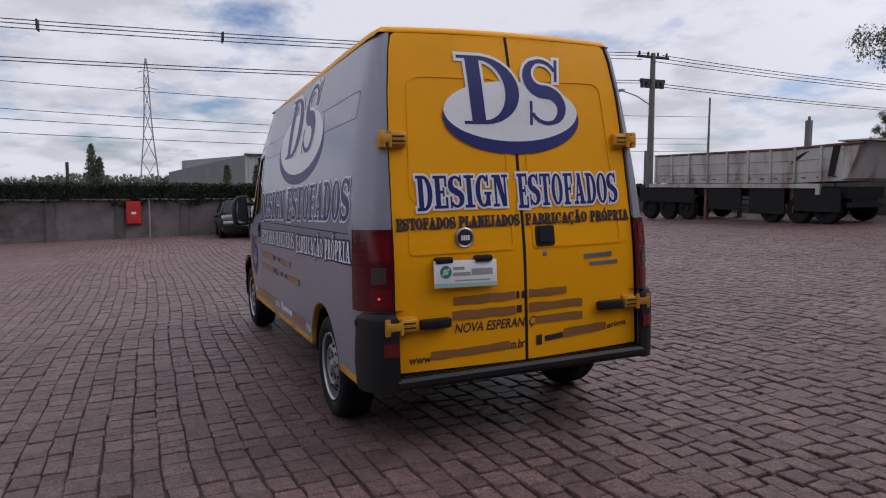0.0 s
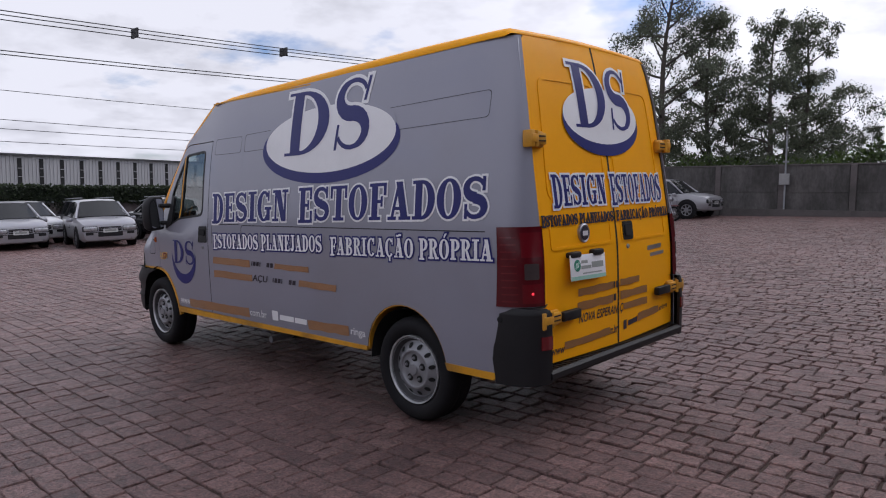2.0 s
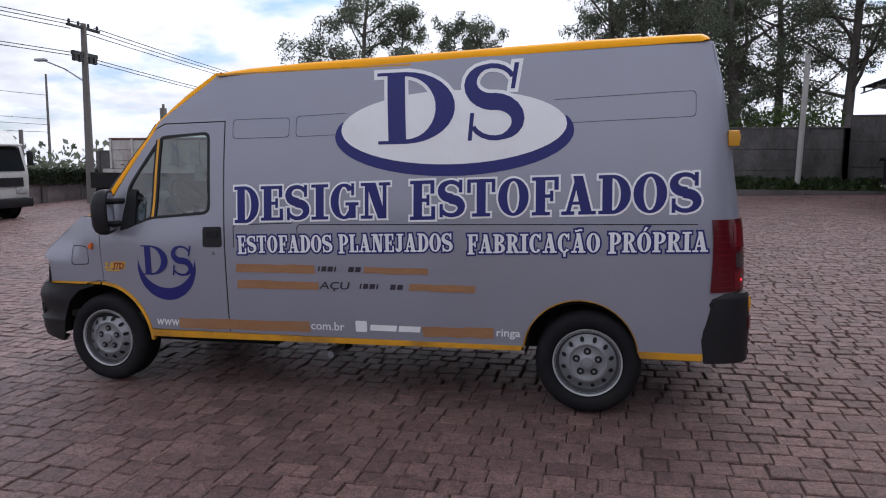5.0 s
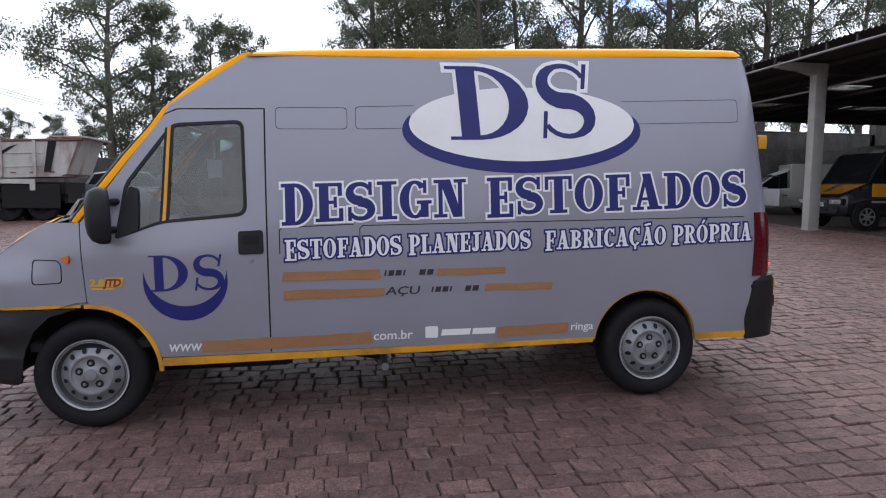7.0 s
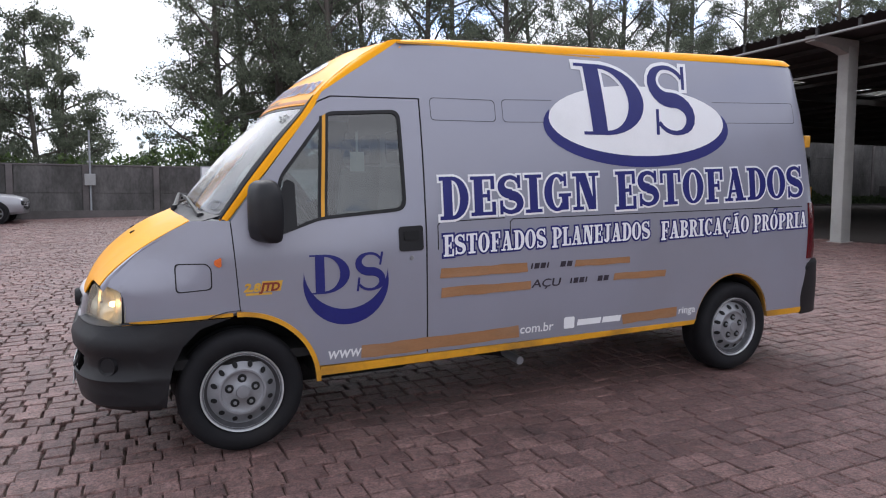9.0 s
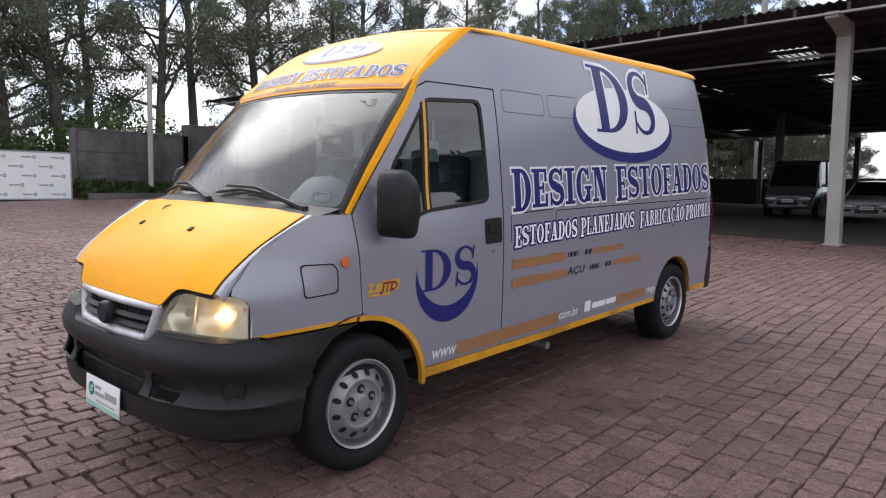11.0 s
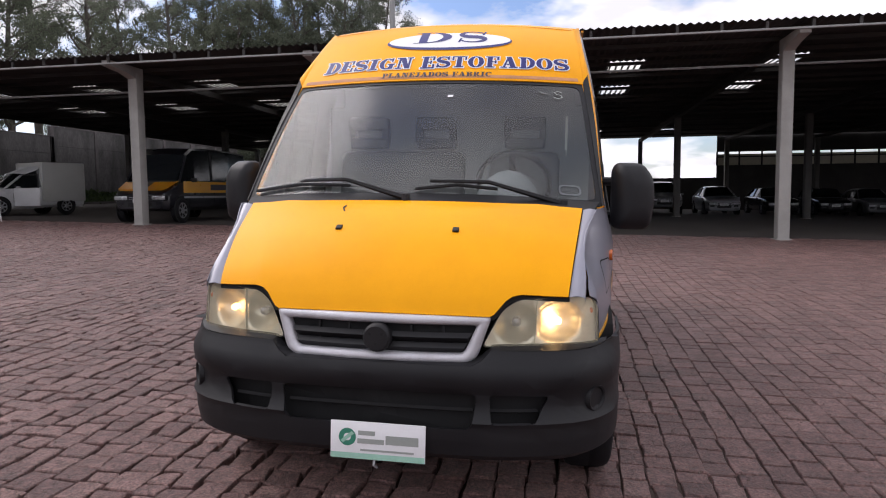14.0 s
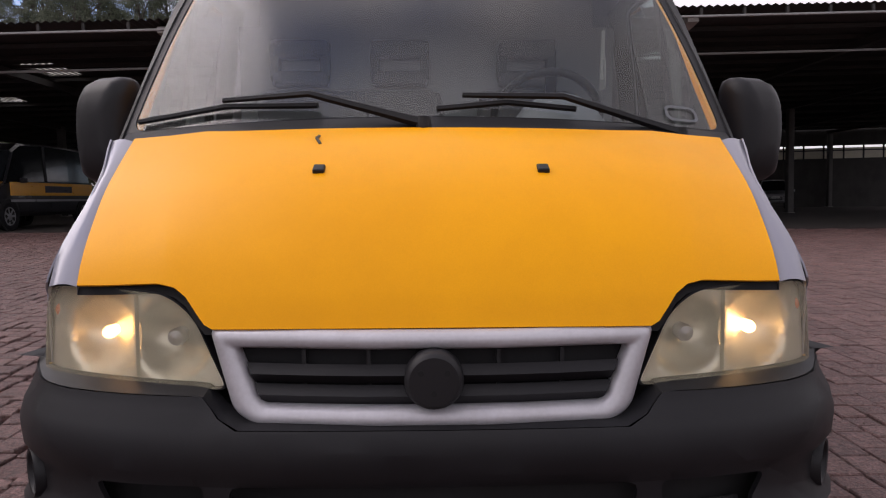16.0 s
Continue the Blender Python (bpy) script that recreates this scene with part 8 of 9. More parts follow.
# motorcycle
MOTO_RED = surface("dark_red_paint", (0.16, 0.010, 0.012), 0.3, bump=0.0, coat=0.4)
mo = thing("motorcycle", plumb(9.05, -20.95, 178), "red motorcycle on its stand beside the off-road car", "motorcycle")
for x in (-.62, .64):
    w = new("wheel")
    w.parent = mo
    w.matrix_basis = pose(x, 0, .29)
    part("tyre", lathe(bmesh.new(), [(.25 + .04 * math.cos(a), .04 * math.sin(a)) for a in [2 * math.pi * k / 8 for k in range(8)]], 28, "y", closed=True), RUBBER, w, "", 60)
    part("hub", lathe(bmesh.new(), [(0, -.05), (.06, -.05), (.07, 0), (.06, .05), (0, .05)], 14, "y"), STEEL, w)
    for k in range(8):
        a = math.pi * k / 4
        part("spoke", tube(bmesh.new(), [(.05 * math.cos(a), 0, .05 * math.sin(a)), (.24 * math.cos(a + .2), 0, .24 * math.sin(a + .2))], .006, 4), STEEL, w)
part("fuel_tank", box(bmesh.new(), -.12, .30, -.13, .13, .68, .88, .07), MOTO_RED, mo, "red fuel tank", 50)
part("seat", box(bmesh.new(), -.70, -.08, -.12, .12, .70, .80, .04), BLACK, mo, "", 50)
part("engine", box(bmesh.new(), -.18, .24, -.13, .13, .26, .62, .04), STEEL, mo, "", 40)
part("frame_tube", tube(bmesh.new(), [(-.7, 0, .62), (-.1, 0, .64), (.38, 0, .80), (.2, 0, .30), (-.2, 0, .24)], .025, 6), BLACK, mo)
for y in (-.08, .08):
    part("fork", tube(bmesh.new(), [(.64, y, .29), (.40, y, .92)], .02, 6), CHROME, mo)
    part("shock", tube(bmesh.new(), [(-.62, y * 1.4, .32), (-.45, y * 1.4, .66)], .025, 6), CHROME, mo)
part("handlebar", tube(bmesh.new(), [(.30, -.36, 1.0), (.40, -.1, .98), (.40, .1, .98), (.30, .36, 1.0)], .015, 6), BLACK, mo)
part("headlight", lathe(bmesh.new(), [(0, .08), (.07, .07), (.08, .0), (.04, -.06)], 14, "x", (.50, 0, .84)), CHROME, mo, "", 40)
part("exhaust", tube(bmesh.new(), [(.2, .15, .35), (-.1, .17, .24), (-.75, .18, .34)], .035, 8), CHROME, mo)
part("rear_mudguard", box(bmesh.new(), -.92, -.55, -.07, .07, .60, .66, .02), MOTO_RED, mo)
part("front_mudguard", box(bmesh.new(), .48, .82, -.06, .06, .585, .61, .01), MOTO_RED, mo)

# tipper semi-trailer
tr = thing("tipper_trailer", pose(0, 0, 0), "long rusty white tipper semi-trailer standing on its legs", "trailer")
RUSTW = surface("rusty_white_steel", (0.46, 0.45, 0.43), 0.7, 0.0, var=0.2, scale=2.4, grain=25, bump=0.15, dist=0.01, dirt=(0.15, 0.068, 0.042), dirt_amt=0.95, stretch=(1.4, 1.4, .45))
RUST = surface("rust", (0.13, 0.07, 0.05), 0.85, var=0.3, scale=3, grain=30, bump=0.3)
bx0, bx1, by0, by1 = 10.6, 20.5, -21.7, -19.3


def lift_at(x):
    return .12 * max(0, (13.5 - x) / 3.6)


bm = bmesh.new()
rows = []
for x in span(bx0 + .7, bx1, .75):
    z0, z1 = 1.62 + lift_at(x), 2.82 + lift_at(x) + .012 * math.sin(x * 3)
    rows.append([bm.verts.new(p) for p in ((x, by1, z0), (x, by1 + .03, z0 + .5), (x, by1 + .06, z1), (x, by1, z1), (x, by1 - .12, z0 + .1), (x, by0 + .12, z0 + .1), (x, by0, z1), (x, by0 - .06, z1), (x, by0, z0))])
for a, b in zip(rows, rows[1:]):
    for k in range(9):
        bm.faces.new((a[k], a[(k + 1) % 9], b[(k + 1) % 9], b[k]))
bm.faces.new(rows[0]); bm.faces.new(rows[-1])
bmesh.ops.recalc_face_normals(bm, faces=bm.faces[:])
part("tub", bm, RUSTW, tr, "rusty white steel tub")
for x in span(bx0 + 1.5, bx1 - .08, 1.10):
    l = lift_at(x)
    part("side_rib", box(bmesh.new(), x - .05, x + .05, by1 + .02, by1 + .11, 1.62 + l, 2.84 + l, .01), RUSTW, tr)
for x in span(bx0 + 1.0, bx1 - .6, .61):
    part("hole_bar", boxes((x - .09, x + .09, by1 + .03, by1 + .045, 1.76 + lift_at(x), 1.80 + lift_at(x))), RUST, tr)
part("top_rail", tube(bmesh.new(), [(x, by1 + .06, 2.84 + lift_at(x)) for x in span(bx0, bx1, .5)], .05, 6), RUST, tr, "rusty top rail")
part("top_rail", tube(bmesh.new(), [(x, by0 - .06, 2.84 + lift_at(x)) for x in span(bx0, bx1, .5)], .05, 6), RUST, tr, "rusty top rail")
bm = bmesh.new()
prism(bm, [(bx0 + .55, 1.66 + .12), (bx0 + .12, 2.98), (bx0 + .22, 3.02), (bx0 + .9, 2.95), (bx0 + .9, 1.70)], by0 - .02, by1 + .02)
part("front_wall", bm, RUSTW, tr, "sloping front wall with rust streaks")
bm = bmesh.new()
prism(bm, [(bx0 - .15, 3.0), (bx0 - .15, 3.05), (bx0 + .9, 3.05), (bx0 + .9, 3.0)], by0 - .1, by1 + .1)
part("canopy_lip", bm, RUSTW, tr)
bm = bmesh.new()
prism(bm, [(13.32, 2.30), (13.12, 2.50), (12.86, 2.66), (12.60, 2.74), (12.82, 2.60), (13.05, 2.42)], by1 + .048, by1 + .075)
part("torn_gash", bm, DARK, tr, "dark torn gash")
bm = bmesh.new()
prism(bm, [(bx0 + 1.02, 1.86), (bx0 + .80, 2.90), (bx0 + 1.06, 2.90), (bx0 + 1.22, 1.84)], by1 + .055, by1 + .085)
part("end_slot", bm, DARK, tr, "dark slot before the end plate")
for dz in (.36, .80):
    part("side_fold", tube(bmesh.new(), [(x, by1 + .030 + .035 * dz, 1.62 + dz + lift_at(x)) for x in span(bx0 + 1.3, bx1, .6)], .018, 5), RUSTW, tr, "pressed fold along the tub")
part("rail_hook", boxes((12.14, 12.30, by1 - .07, by1 + .03, 1.22, 1.60)), RUSTW, tr)
part("chassis_rail", boxes((12.2, bx1 + .4, by1 - .08, by1 + .02, 1.44, 1.60)), RUSTW, tr, "pale chassis rail")
part("chassis", boxes((11.3, bx1 + .2, by0 + .3, by1 - .3, 1.10, 1.50)), DARK, tr)
for x in (13.4, 17.6):
    for y in (by1 - .25, by0 + .25):
        part("support_leg", boxes((x - .07, x + .07, y - .07, y + .07, gz(x, y), 1.45), (x - .16, x + .16, y - .16, y + .16, gz(x, y), gz(x, y) + .04)), RUST, tr)
# near-black guard and added panels stand for the shade under the trailer
part("side_guard", boxes((13.6, 17.4, by1 - .12, by1 - .06, .72, .80), (13.6, 17.4, by1 - .12, by1 - .06, .95, 1.02)), DARK, tr)
for xa, xb, za in ((11.4, 13.2, .62), (13.6, 15.2, .46), (15.6, 17.3, .56), (18.1, 21.6, .78)):
    part("shade_panel", box(bmesh.new(), xa, xb, by1 - .10, by1 - .03, za, 1.44, .02), DARK, tr, "dark panel standing for the shade under the trailer")
for x in (18.6, 19.8, 21.0):
    for y, sy in ((by1 - .1, 1), (by0 + .1, -1)):
        w = new("wheel")
        w.parent = tr
        w.matrix_basis = pose(x, y, gz(x, y) + .50, 0, 0, 0 if sy > 0 else 180)
        part("tyre", lathe(bmesh.new(), [(.28, -.02), (.34, .0), (.47, -.01), (.50, -.06), (.50, -.24), (.45, -.28)], 24, "y"), RUBBER, w, "", 40)
        part("rim", lathe(bmesh.new(), [(0, -.02), (.1, -.03), (.14, -.10), (.25, -.08), (.29, -.01)][::-1], 20, "y"), DARK, w, "", 40)
# dark tractor unit under the raised end
tc = thing("truck_chassis", pose(0, 0, 0), "dark old truck chassis below the trailer's raised end", "truck")
part("frame", boxes((11.3, 14.8, by0 + .6, by1 - .5, .85, 1.12)), DARK, tc)
for x in (12.0, 13.1, 14.3):
    for y, sy in ((by1 - .15, 1), (by0 + .15, -1)):
        w = new("wheel")
        w.parent = tc
        w.matrix_basis = pose(x, y, gz(x, y) + .50, 0, 0, 0 if sy > 0 else 180)
        part("tyre", lathe(bmesh.new(), [(.28, -.02), (.34, .0), (.47, -.01), (.50, -.06), (.50, -.24), (.45, -.28)], 24, "y"), RUBBER, w, "", 40)
        part("rim", lathe(bmesh.new(), [(0, -.02), (.1, -.03), (.14, -.10), (.25, -.08), (.29, -.01)][::-1], 20, "y"), DARK, w, "", 40)
part("rear_lamp_bar", boxes((11.2, 11.3, by0 + .4, by1 - .2, .80, .95)), DARK, tc)
part("tool_box", boxes((12.5, 13.2, by1 - .5, by1 - .1, .70, 1.15)), DARK, tc)

# white lorry cab
lc = thing("lorry_cab", on_yard(20.6, -12.9, 176), "tall white lorry cab parked by the hedge wall", "truck")
bm = bmesh.new()
prism(bm, rounded([(-1.0, .75), (1.15, .65), (1.22, 1.55), (1.0, 2.45), (.55, 2.98), (-.6, 3.12), (-1.0, 3.02)], [.05, .12, .1, .1, .2, .15, .1], 4), -1.2, 1.2)
bmesh.ops.bevel(bm, geom=[e for e in bm.edges if abs(e.verts[0].co.y - e.verts[1].co.y) < .01], offset=.08, segments=2, affect="EDGES")
part("cab_body", bm, DIRTY_WHITE, lc, "", 40)
bm = bmesh.new()
bm.faces.new([bm.verts.new(p) for p in ((1.235, -1.0, 1.62), (1.235, 1.0, 1.62), (1.035, 1.0, 2.42), (1.035, -1.0, 2.42))])
part("windscreen", bm, CAR_GLASS, lc)
for sy in (1, -1):
    part("side_window", box(bmesh.new(), .10, .92, sy * 1.202 - .006, sy * 1.202 + .006, 1.62, 2.30, .0), CAR_GLASS, lc)
    part("door_gap", boxes((.02, .03, sy * 1.203 - .004, sy * 1.203 + .004, .8, 2.4), (.98, .99, sy * 1.203 - .004, sy * 1.203 + .004, .8, 1.6)), DARK, lc)
    part("mirror", box(bmesh.new(), 1.0, 1.12, sy * 1.38 - .1, sy * 1.38 + .1, 1.8, 2.3, .04), BLACK, lc, "", 40)
    part("wheel_arch", lathe(bmesh.new(), [(.2, .0), (.62, .0), (.64, -.03)] if sy > 0 else [(.64, .03), (.62, 0), (.2, 0)], 24, "y", (.1, sy * 1.21, .55)), BLACK, lc)
    car_wheel(lc, .1, sy * 1.22, .50, .28, sy)
    part("headlight", box(bmesh.new(), 1.14, 1.225, sy * .85 - .22, sy * .85 + .22, .85, 1.05, .03), LAMP_CLEAR, lc, "", 40)
part("roof_visor", box(bmesh.new(), .75, 1.25, -1.0, 1.0, 2.44, 2.52, .03), DIRTY_WHITE, lc, "", 40)
part("bumper", box(bmesh.new(), .9, 1.28, -1.2, 1.2, .40, .72, .05), BLACK, lc, "", 40)
part("grille", boxes((1.20, 1.235, -.9, .9, 1.10, 1.40)), BLACK, lc)
part("rear_frame", boxes((-3.5, -1.0, -.45, .45, .60, .90)), DARK, lc)
for sy in (1, -1):
    car_wheel(lc, -2.6, sy * 1.2, .50, .5, sy)

# ---- trees ----
def tree_meshes(seed, height, lean, leaves, crown_from=.38, spread=.26, leaf=.10):
    """Tapered trunk with limbs, and a crown of hanging leaf clumps with gaps."""
    rnd = random.Random(seed)
    bm = bmesh.new()
    n = 9
    trunk = []
    dx, dy = lean
    for i in range(n + 1):
        t = i / n
        trunk.append(Vector((dx * t * t + .25 * math.sin(t * 5 + seed), dy * t * t + .2 * math.cos(t * 4 + seed * 2), height * t * .96)))
    r0 = height * .0125 + .05
    tube(bm, trunk, r0, 9, radii=[r0 * (1.25 if i == 0 else 1) * (1 - .86 * i / n) for i in range(n + 1)])
    def at(t):
        k = min(int(t * n), n - 1)
        return trunk[k].lerp(trunk[k + 1], t * n - k)
    tips = []
    limbs = int(height * 1.35) + 6
    for k in range(limbs):
        t = crown_from + (1 - crown_from) * (k + rnd.random() * .8) / limbs
        t = min(t, .97)
        a = k * 2.4 + rnd.uniform(-.5, .5)
        ln = height * spread * (1.25 - t) * rnd.uniform(.65, 1.25) + .5
        p = at(t)
        up = rnd.uniform(.35, .9)
        pts = [p]
        d = Vector((math.cos(a), math.sin(a), up)).normalized()
        for s in range(4):
            d = (d + Vector((rnd.gauss(0, .14), rnd.gauss(0, .14), rnd.gauss(.02, .14)))).normalized()
            pts.append(pts[-1] + d * ln / 4)
        rb = r0 * (1 - .86 * t) * .38 + .012
        tube(bm, pts, rb, 6, radii=[rb * (1 - .2 * i) + .008 for i in range(5)])
        for s in (2, 3, 4):
            for j in range(2 if s < 4 else 3):
                q = pts[s] + Vector((rnd.gauss(0, .5), rnd.gauss(0, .5), rnd.gauss(.1, .45))) * ln * .28
                tube(bm, [pts[s], (pts[s] + q) / 2 + Vector((0, 0, .1)), q], .02, 4, radii=[rb * .35 + .006, rb * .2 + .006, .006])
                tips.append((q, ln * rnd.uniform(.08, .15) + .16))
    tips.append((trunk[-1], height * .05 + .3))
    vol = [r**2.2 for _, r in tips]
    total = sum(vol)
    verts, faces = [], []
    for (c, r), v in zip(tips, vol):
        m = max(10, int(leaves * v / total))
        def place(c=c, r=r):
            d = Vector((rnd.gauss(0, 1), rnd.gauss(0, 1), rnd.gauss(0, .8)))
            d = d.normalized() * (rnd.random()**.45) * r
            return c + d, Vector((d.x * .4 / r, d.y * .4 / r, -.9))
        v_, f_ = leaf_mass(m, place, leaf, rnd)
        k = len(verts)
        verts += v_
        faces += [tuple(i + k for i in f) for f in f_]
    crown = bpy.data.meshes.new("crown")
    crown.from_pydata(verts, [], faces)
    crown.materials.append(LEAF)
    return finish(bm, "trunk", BARK, 60), crown


TREES = [tree_meshes(s, h, l, n, c, sp) for s, h, l, n, c, sp in (
    (1, 13.0, (.8, .3), 34000, .30, .30), (2, 19.0, (-.6, .5), 36000, .22, .20), (3, 20.0, (.7, -.4), 34000, .30, .19),
    (4, 17.0, (.2, .8), 52000, .15, .22), (5, 9.5, (.3, -.2), 27000, .12, .22), (6, 8.5, (-.4, .2), 25000, .10, .23))]


def tree(kind, x, y, rz, s=1.0, z=None):
    t = thing("eucalyptus_tree", pose(x, y, gz(x, max(y, -26)) - .1 if z is None else z, 0, 0, rz) @ Matrix.Scale(s, 4), ("tall eucalyptus with bare trunk and airy crown behind the wall", "bushy dark green tree behind the wall")[kind > 3], "tree", "trees behind the wall")
    tk, cr = TREES[kind]
    part("trunk", tk, BARK, t)
    part("crown", cr, LEAF, t)
    return t


tree(0, 12.4, -27.6, 180, 1.0)
for kind, x, y, rz, s in (
        (4, 10.6, -29.5, 40, 1.0), (5, 8.3, -30.5, 100, 1.06), (4, 7.4, -32.0, 200, .98), (5, 15.4, -29, 10, .5), (5, 18.0, -31, 80, .55), (5, 13.8, -31, 160, .6),
        (3, .2, -31, 20, .95), (3, -1.4, -34.5, 240, 1.0), (3, -4.4, -34, 320, 1.0), (3, -44, -37, 40, 1.05), (3, -52, -36, 100, 1.1), (3, -60, -34, 220, 1.15), (3, -69, -32, 300, 1.2), (3, -48, -27, 10, 1.0), (3, -56, -24, 60, .95), (3, -66, -20, 130, 1.0), (3, -77, -17, 200, 1.05), (2, -2.6, -30.5, 70, .95), (1, -5.6, -30, 200, 1.0), (3, -8.0, -33, 250, 1.0), (1, -10.6, -30.5, 310, .98),
        (2, -13.4, -32.5, 90, 1.0), (1, -16.0, -30, 150, 1.03), (3, -18.9, -33, 210, 1.0), (2, -21.6, -30.5, 270, 1.0), (1, -24.8, -32, 330, 1.05),
        (3, -28.2, -31, 15, 1.0), (2, -32, -32.5, 75, 1.05), (1, -36, -31, 135, 1.0), (3, -40.5, -32, 195, 1.05), (2, -45, -31, 255, 1.05),
        (1, -50, -30, 50, 1.1), (3, -57, -29, 110, 1.15), (1, -65, -27, 170, 1.2), (2, -73, -25, 230, 1.2), (3, -81, -22, 290, 1.25), (1, -88, -18, 350, 1.2),
        (4, -47, -21, 20, 1.0), (5, -48, -16.5, 90, 1.0), (4, -49, -12, 160, .95), (5, -51, -8, 220, .8), (4, -62, -12, 40, 1.0), (3, -54, -28, 15, 1.2), (3, -55, -22, 130, 1.25), (3, -57, -17.5, 250, 1.25), (3, -52, -32.5, 70, 1.2), (3, -60, -25, 310, 1.3), (3, -52, -15.4, 35, 1.12), (3, -51, -18.6, 95, 1.2), (3, -52, -22.4, 185, 1.2), (3, -51, -26.2, 275, 1.2), (3, -54, -12.4, 145, .98), (5, -47, -24.5, 60, 1.1),
        (4, 3.4, -28.2, 10, .38), (5, .4, -28.0, 80, .6), (4, -2.8, -28.0, 150, .55), (5, -5.8, -28.0, 220, .5), (5, 6.8, -28, 300, .5), (4, 9.2, -28, 30, .45)):
    tree(kind, x, y, rz, s)


def bush_band():
    """Undergrowth that closes the lower gaps behind the wall."""
    rnd = random.Random(21)
    def place():
        x = rnd.uniform(-45, 22)
        y = rnd.uniform(-31, -26)
        h = 1.6 + 1.3 * math.sin(x * .5) * math.sin(x * .23 + 2) + (1.0 if -9 < x < 1.5 else -.5 if 1.5 < x < 7 else .9 if x < 1.5 else -1.4)
        return Vector((x, y, .6 + rnd.random()**.7 * (h + 1.2))), Vector((0, .3, .3))
    v, f = leaf_mass(80000, place, .17, rnd)
    me = bpy.data.meshes.new("undergrowth")
    me.from_pydata(v, [], f)
    me.materials.append(LEAF_BUSH)
    return me


ub = new("undergrowth", bush_band())
tagged(ub, "dense green undergrowth behind the wall", "bushes", kind="stuff")

# ---- poles, wires, distance ----
up = thing("utility_pole", pose(23.4, -21.4, -.4), "concrete utility pole with crossarms and insulators", "utility pole")
part("shaft", tube(bmesh.new(), [(0, 0, 0), (0, 0, 8.5)], .17, 10, radii=[.20, .12]), POLE_GREY, up)
part("crossarm", box(bmesh.new(), -.08, .08, -.95, .95, 8.25, 8.36, .01), WIRE, up)
part("crossarm", box(bmesh.new(), -.08, .08, -.75, .75, 7.05, 7.22, .01), WIRE, up)
for y in (-.85, -.3, .3, .85):
    part("insulator", lathe(bmesh.new(), [(0, .2), (.05, .18), (.06, .05), (.04, 0)], 8, "z", (0, y, 8.36)), WIRE, up)
for y in (-.6, -.3, .3, .6):
    part("insulator", box(bmesh.new(), -.09, .09, y - .09, y + .09, 6.78, 7.05, .02), WIRE, up)
part("lamp_arm", tube(bmesh.new(), [(0, 0, 5.9), (.9, .25, 6.5), (1.75, .5, 6.85)], .035, 6), GALV, up)
part("lamp_head", box(bmesh.new(), -.1, .45, -.12, .12, -.06, .06, .03, Matrix.Translation((1.75, .5, 6.88))), GALV, up, "street lamp head")
sp = thing("utility_pole", pose(46.5, -40.4, 0), "distant slim utility pole", "utility pole")
part("shaft", tube(bmesh.new(), [(0, 0, -1), (0, 0, 4.7)], .16, 8), POLE_GREY, sp)


def wire(p, q, sag, r=.019, n=14):
    p, q = Vector(p), Vector(q)
    bm = tube(bmesh.new(), [p.lerp(q, i / n) - Vector((0, 0, sag * 4 * (i / n) * (1 - i / n))) for i in range(n + 1)], r, 5)
    return mesh_thing("overhead_wire", bm, WIRE, Matrix(), "dark overhead power cable between poles", "cable", "overhead wires")


for dz, dx in ((0, 0), (-.12, .25), (.08, -.3)):
    wire((23.5 + dx, -21, 7.95 + dz), (27.4 + dx, 38, 8.35 + dz), .75)
    wire((23.5 + dx, -21.8, 7.9 + dz), (25.0 + dx, -70, 8.3 + dz), .5)
for dz, dx in ((0, 0), (-.10, .2)):
    wire((23.5 + dx, -21, 6.75 + dz), (27.2 + dx, 38, 7.05 + dz), .75)
    wire((23.5 + dx, -21.8, 6.65 + dz), (25.0 + dx, -70, 7.0 + dz), .5)
def spacer(p, q, sag, f):
    """Clamp that keeps the parallel cables apart, at the fraction f of the span."""
    c = Vector(p).lerp(Vector(q), f) - Vector((0, 0, sag * 4 * f * (1 - f)))
    c -= Vector((23.4, -21.4, -.4))
    part("wire_spacer", boxes((c.x - .30, c.x + .27, c.y - .03, c.y + .03, c.z - .20, c.z + .16)), WIRE, up)


for f in (.12, .23, .34, .45, .56):
    spacer((23.5, -21, 7.95), (27.4, 38, 8.35), .75, f)
for z0, z1 in ((15.3, 13.4), (13.6, 12.2), (11.2, 10.6), (19, 18.5)):
    wire((120, 95, z0 + 1.5), (120, -120, z1 - 1), 2.5, .05)

for y in (95, -120):
    fp = thing("utility_pole", pose(120, y, -3), "distant tall utility pole", "utility pole")
    part("shaft", tube(bmesh.new(), [(0, 0, 0), (0, 0, 25)], .3, 8, radii=[.35, .2]), POLE_GREY, fp)

py = thing("power_pylon", pose(232, 1.0, 0), "grey steel lattice power pylon on the skyline", "pylon")
bm = bmesh.new()
lv = [(0, 2.9), (9, 2.1), (17, 1.35), (24, .95), (31, .75), (36, .6), (40.5, .12)]
for (za, a), (zb, b) in zip(lv, lv[1:]):
    for sx, sy in ((1, 1), (1, -1), (-1, 1), (-1, -1)):
        tube(bm, [(a * sx, a * sy, za), (b * sx, b * sy, zb)], .25, 4)
    for s in (1, -1):
        m = (za + zb) / 2
        tube(bm, [(s * a, -a, za), (s * b, b, zb)], .12, 4); tube(bm, [(s * a, a, za), (s * b, -b, zb)], .12, 4)
        tube(bm, [(-a, s * a, za), (b, s * b, zb)], .12, 4); tube(bm, [(a, s * a, za), (-b, s * b, zb)], .12, 4)
part("lattice", bm, GALV, py)
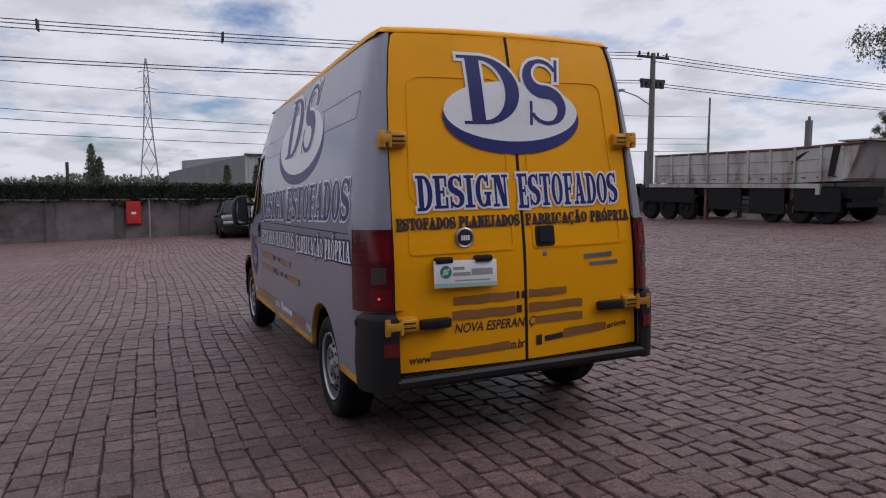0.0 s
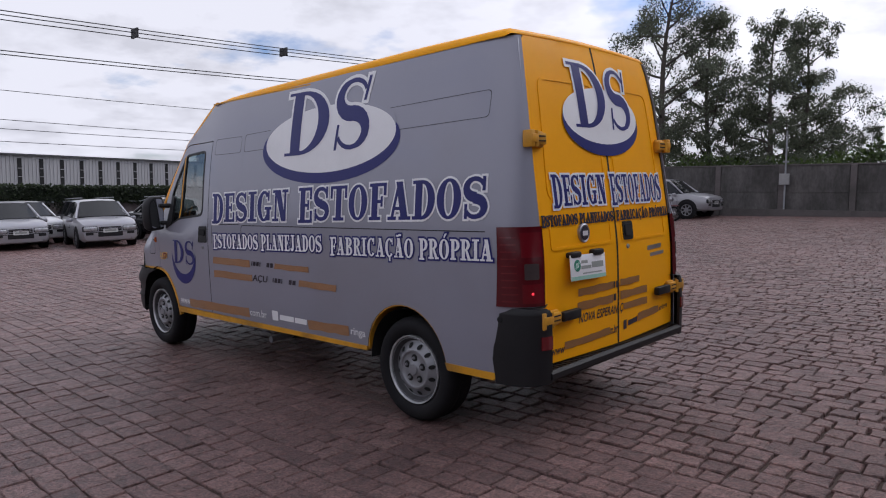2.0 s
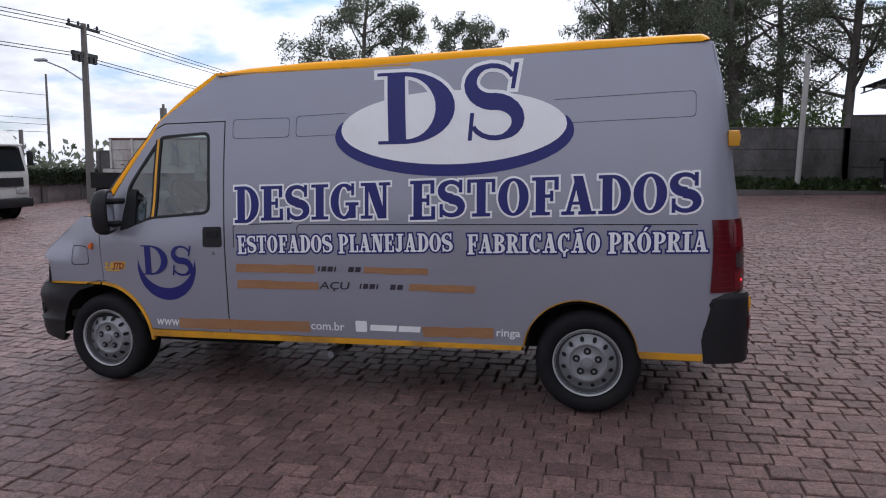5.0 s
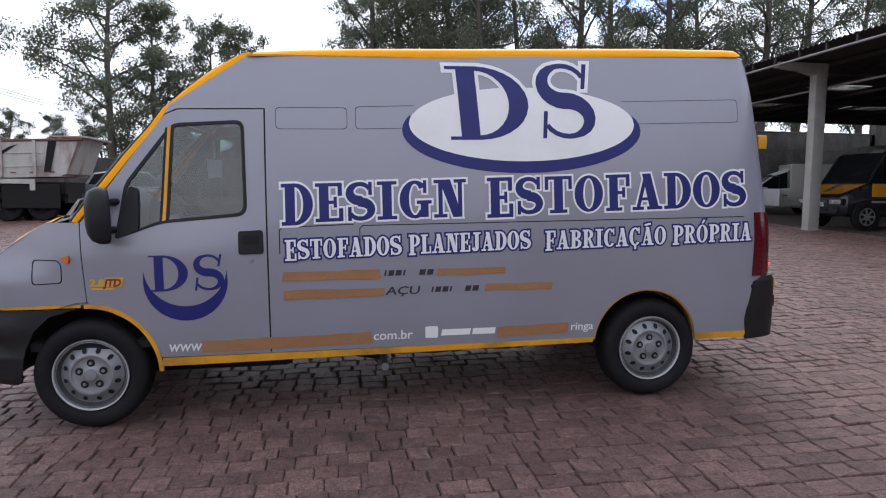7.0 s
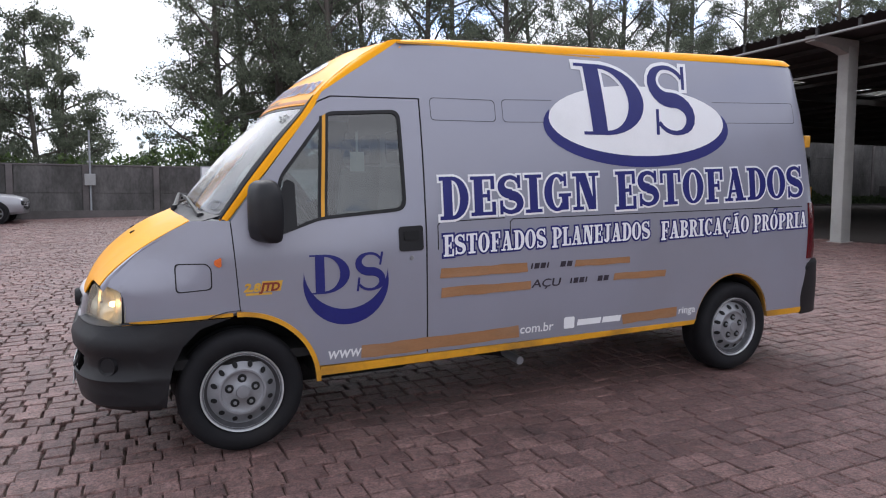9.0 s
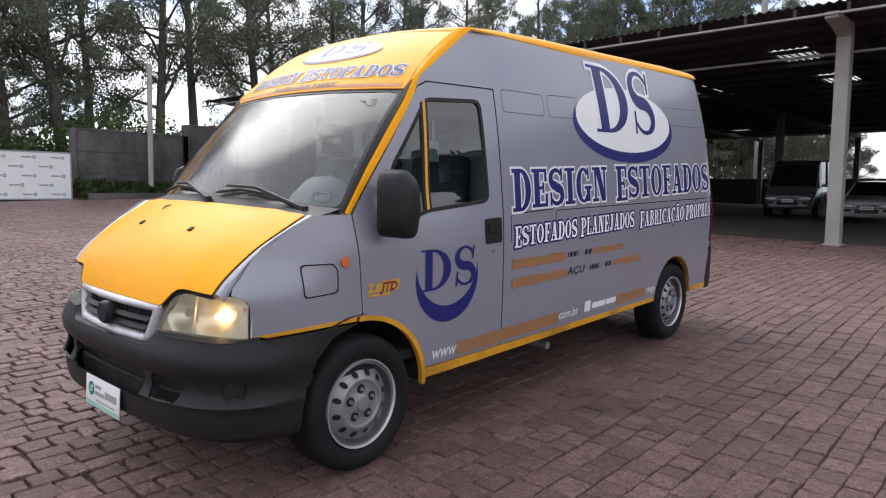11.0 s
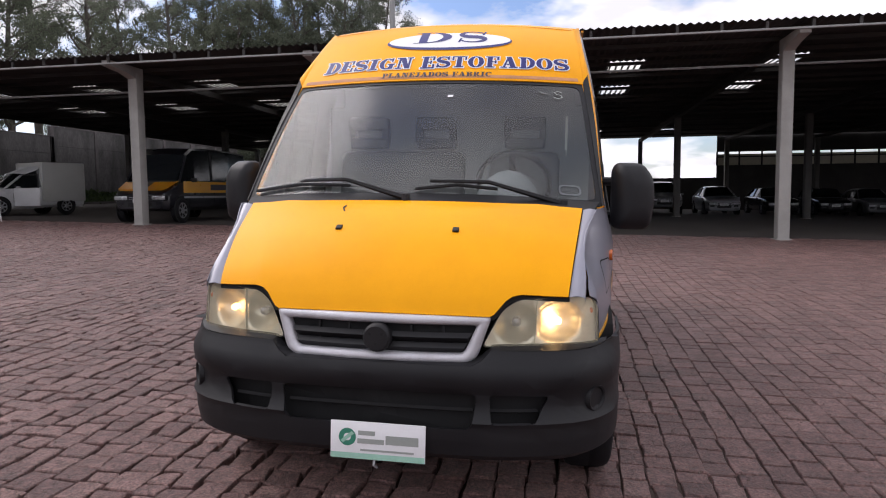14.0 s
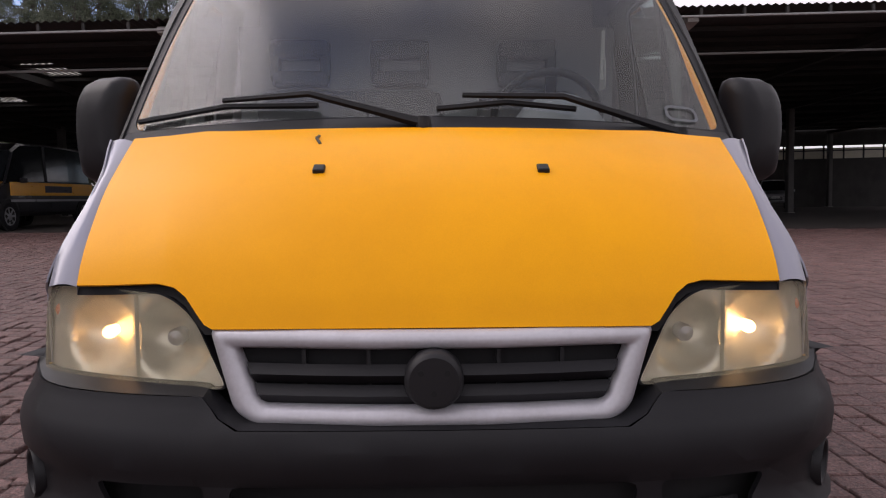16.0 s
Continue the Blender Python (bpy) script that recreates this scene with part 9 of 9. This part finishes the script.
for z, w in ((31, 3.2), (36, 2.6)):
    part("arm", tube(bmesh.new(), [(0, -w, z + .2), (0, 0, z + .9), (0, w, z + .2)], .12, 4), GALV, py)

# long shed behind the hedge
shed = thing("industrial_shed", Matrix(), "long pale corrugated shed with dark window strips", "building")
CLAD = surface("pale_cladding", (0.33, 0.33, 0.34), 0.8, var=0.12, scale=.15, grain=.9, bump=0.0, dirt=(0.25, 0.25, 0.25), dirt_amt=0.5, stretch=(1, 1, .1))
A, B = Vector((200, -24.5, 0)), Vector((226, -127, 0))
d = (B - A).normalized()
nrm = Vector((-d.y, d.x, 0)) * (1 if Vector((-d.y, d.x, 0)).x < 0 else -1)
Ls = (B - A).length
m = Matrix(((d.x, -nrm.x, 0, A.x), (d.y, -nrm.y, 0, A.y), (0, 0, 1, 0), (0, 0, 0, 1)))
part("wall", boxes((0, Ls, 0, 60, -8, 9.9)), CLAD, shed, "", None, m)
nb = 18
for i in range(nb):
    x = (i + .72) * Ls / nb
    w = part("window_strip", boxes((x - .55, x + .55, -.15, -.02, -2, 9.2)), DARK, shed, "dark window strip", None, m)
    for z in (2.0, 4.2, 6.4):
        part("pane_bar", boxes((x - .55, x + .55, -.22, -.15, z, z + .15)), CLAD, w, "", None, None)
    for j in range(4):
        xx = x - Ls / nb + (j + 1) * Ls / nb / 5 * .9 + .4
        part("cladding_fold", boxes((xx - .15, xx + .15, -.12, 0, -8, 9.9)), CLAD, shed, "", None, m)
part("eave", boxes((-.5, Ls + .5, -.8, 0, 9.9, 10.4)), surface("dark_eave", (0.06, 0.06, 0.065), 0.8), shed, "", None, m)
bm = bmesh.new()
prism(bm, [(0, 9.9), (0, -8), (75, -8), (75, 6.0)], -.3, 0, "x")
part("gable_wall", bm, surface("gable_grey", (0.20, 0.205, 0.21), 0.8, var=0.15, scale=.2), shed, "", None, m)

gb = thing("grey_factory", Matrix(), "dark grey factory block with chimney on the skyline", "building")
GB = surface("dark_factory_wall", (0.075, 0.08, 0.09), 0.8, var=0.15, scale=.2)
part("wall", boxes((255, 285, -164, -141, -8, 16.2)), GB, gb)
part("step", boxes((252, 255, -163, -150, -8, 13.0)), GB, gb)
part("annexe", boxes((245, 255, -175, -139, -8, 8.5)), surface("annexe_wall", (0.2, 0.2, 0.2), 0.8), gb)
part("chimney", lathe(bmesh.new(), [(1.0, 16), (1.0, 18.2), (1.5, 18.3), (1.5, 19.3), (0, 19.3)], 12, "z", (262, -158, 0)), GB, gb)
part("light_pillar", boxes((246, 247, -150, -147.5, 4, 11)), CLAD, gb)


def poplar(x, y, h, seed):
    rnd = random.Random(seed)
    t = thing("poplar_tree", pose(x, y, -2), "slim dark poplar on the skyline", "tree")
    part("trunk", tube(bmesh.new(), [(0, 0, 0), (0, 0, h * .9)], .2, 6, radii=[.22, .04]), BARK, t)
    def place():
        z = rnd.random()
        r = .85 * math.sin(math.pi * min(1, z * .9 + .08))**.7 * (h / 9)
        a = rnd.uniform(0, 6.28)
        q = rnd.random()**.5
        return Vector((r * q * math.cos(a), r * q * math.sin(a), h * (.12 + .88 * z))), Vector((0, 0, 1))
    v, f = leaf_mass(1500, place, .5, rnd)
    me = bpy.data.meshes.new("crown")
    me.from_pydata(v, [], f)
    me.materials.append(LEAF)
    part("crown", me, LEAF, t)


poplar(146, 11.8, 11.0, 1)
poplar(146, 10.4, 8.4, 2)
mesh_thing("skyline_post", tube(bmesh.new(), [(120, 13.6, -2), (120, 13.6, 5.0)], .25, 6), WIRE, Matrix(), "dark post beyond the hedge", "post")
poplar(150, -14, 7.5, 3)
poplar(152, -20.5, 7.5, 4)


def far_woods(name, x0, x1, y0, y1, top, n, seed, size):
    rnd = random.Random(seed)
    def place():
        t = rnd.random()
        x, y = x0 + (x1 - x0) * t, y0 + (y1 - y0) * t
        h = top * (.55 + .45 * math.sin(t * 37 + seed) * math.sin(t * 13))
        return Vector((x + rnd.uniform(-6, 6), y + rnd.uniform(-6, 6), -6 + rnd.random() * (h + 6))), Vector((0, 0, 1))
    v, f = leaf_mass(n, place, size, rnd)
    me = bpy.data.meshes.new(name)
    me.from_pydata(v, [], f)
    me.materials.append(LEAF)
    ob = new(name, me)
    return tagged(ob, "far dark line of trees on the skyline", "trees", kind="stuff")


far_woods("distant_woods", 330, 300, -40, 40, 6, 9000, 1, 1.6)
far_woods("distant_woods", 420, 420, 20, 260, 7, 9000, 5, 1.8)
far_woods("distant_woods", -330, -330, -60, 160, 8, 26000, 3, 1.3)
far_woods("distant_woods", 120, 70, -110, -120, 7, 3500, 4, 1.3)
far_woods("distant_woods", -50, -84, -39, -21, 19, 15000, 9, .8)
mast = mesh_thing("mast", tube(bmesh.new(), [(-44, -12, 0), (-44, -12, 17)], .22, 8), GUTTER, Matrix(), "tall white mast behind the shelter", "mast")
tower = mesh_thing("concrete_tower", boxes((69.0, 69.75, -90.4, -89.7, -5, 11.3), (69.2, 69.5, -90.2, -89.9, 11.3, 11.9)), POLE_GREY, Matrix(), "distant square concrete tower", "tower")
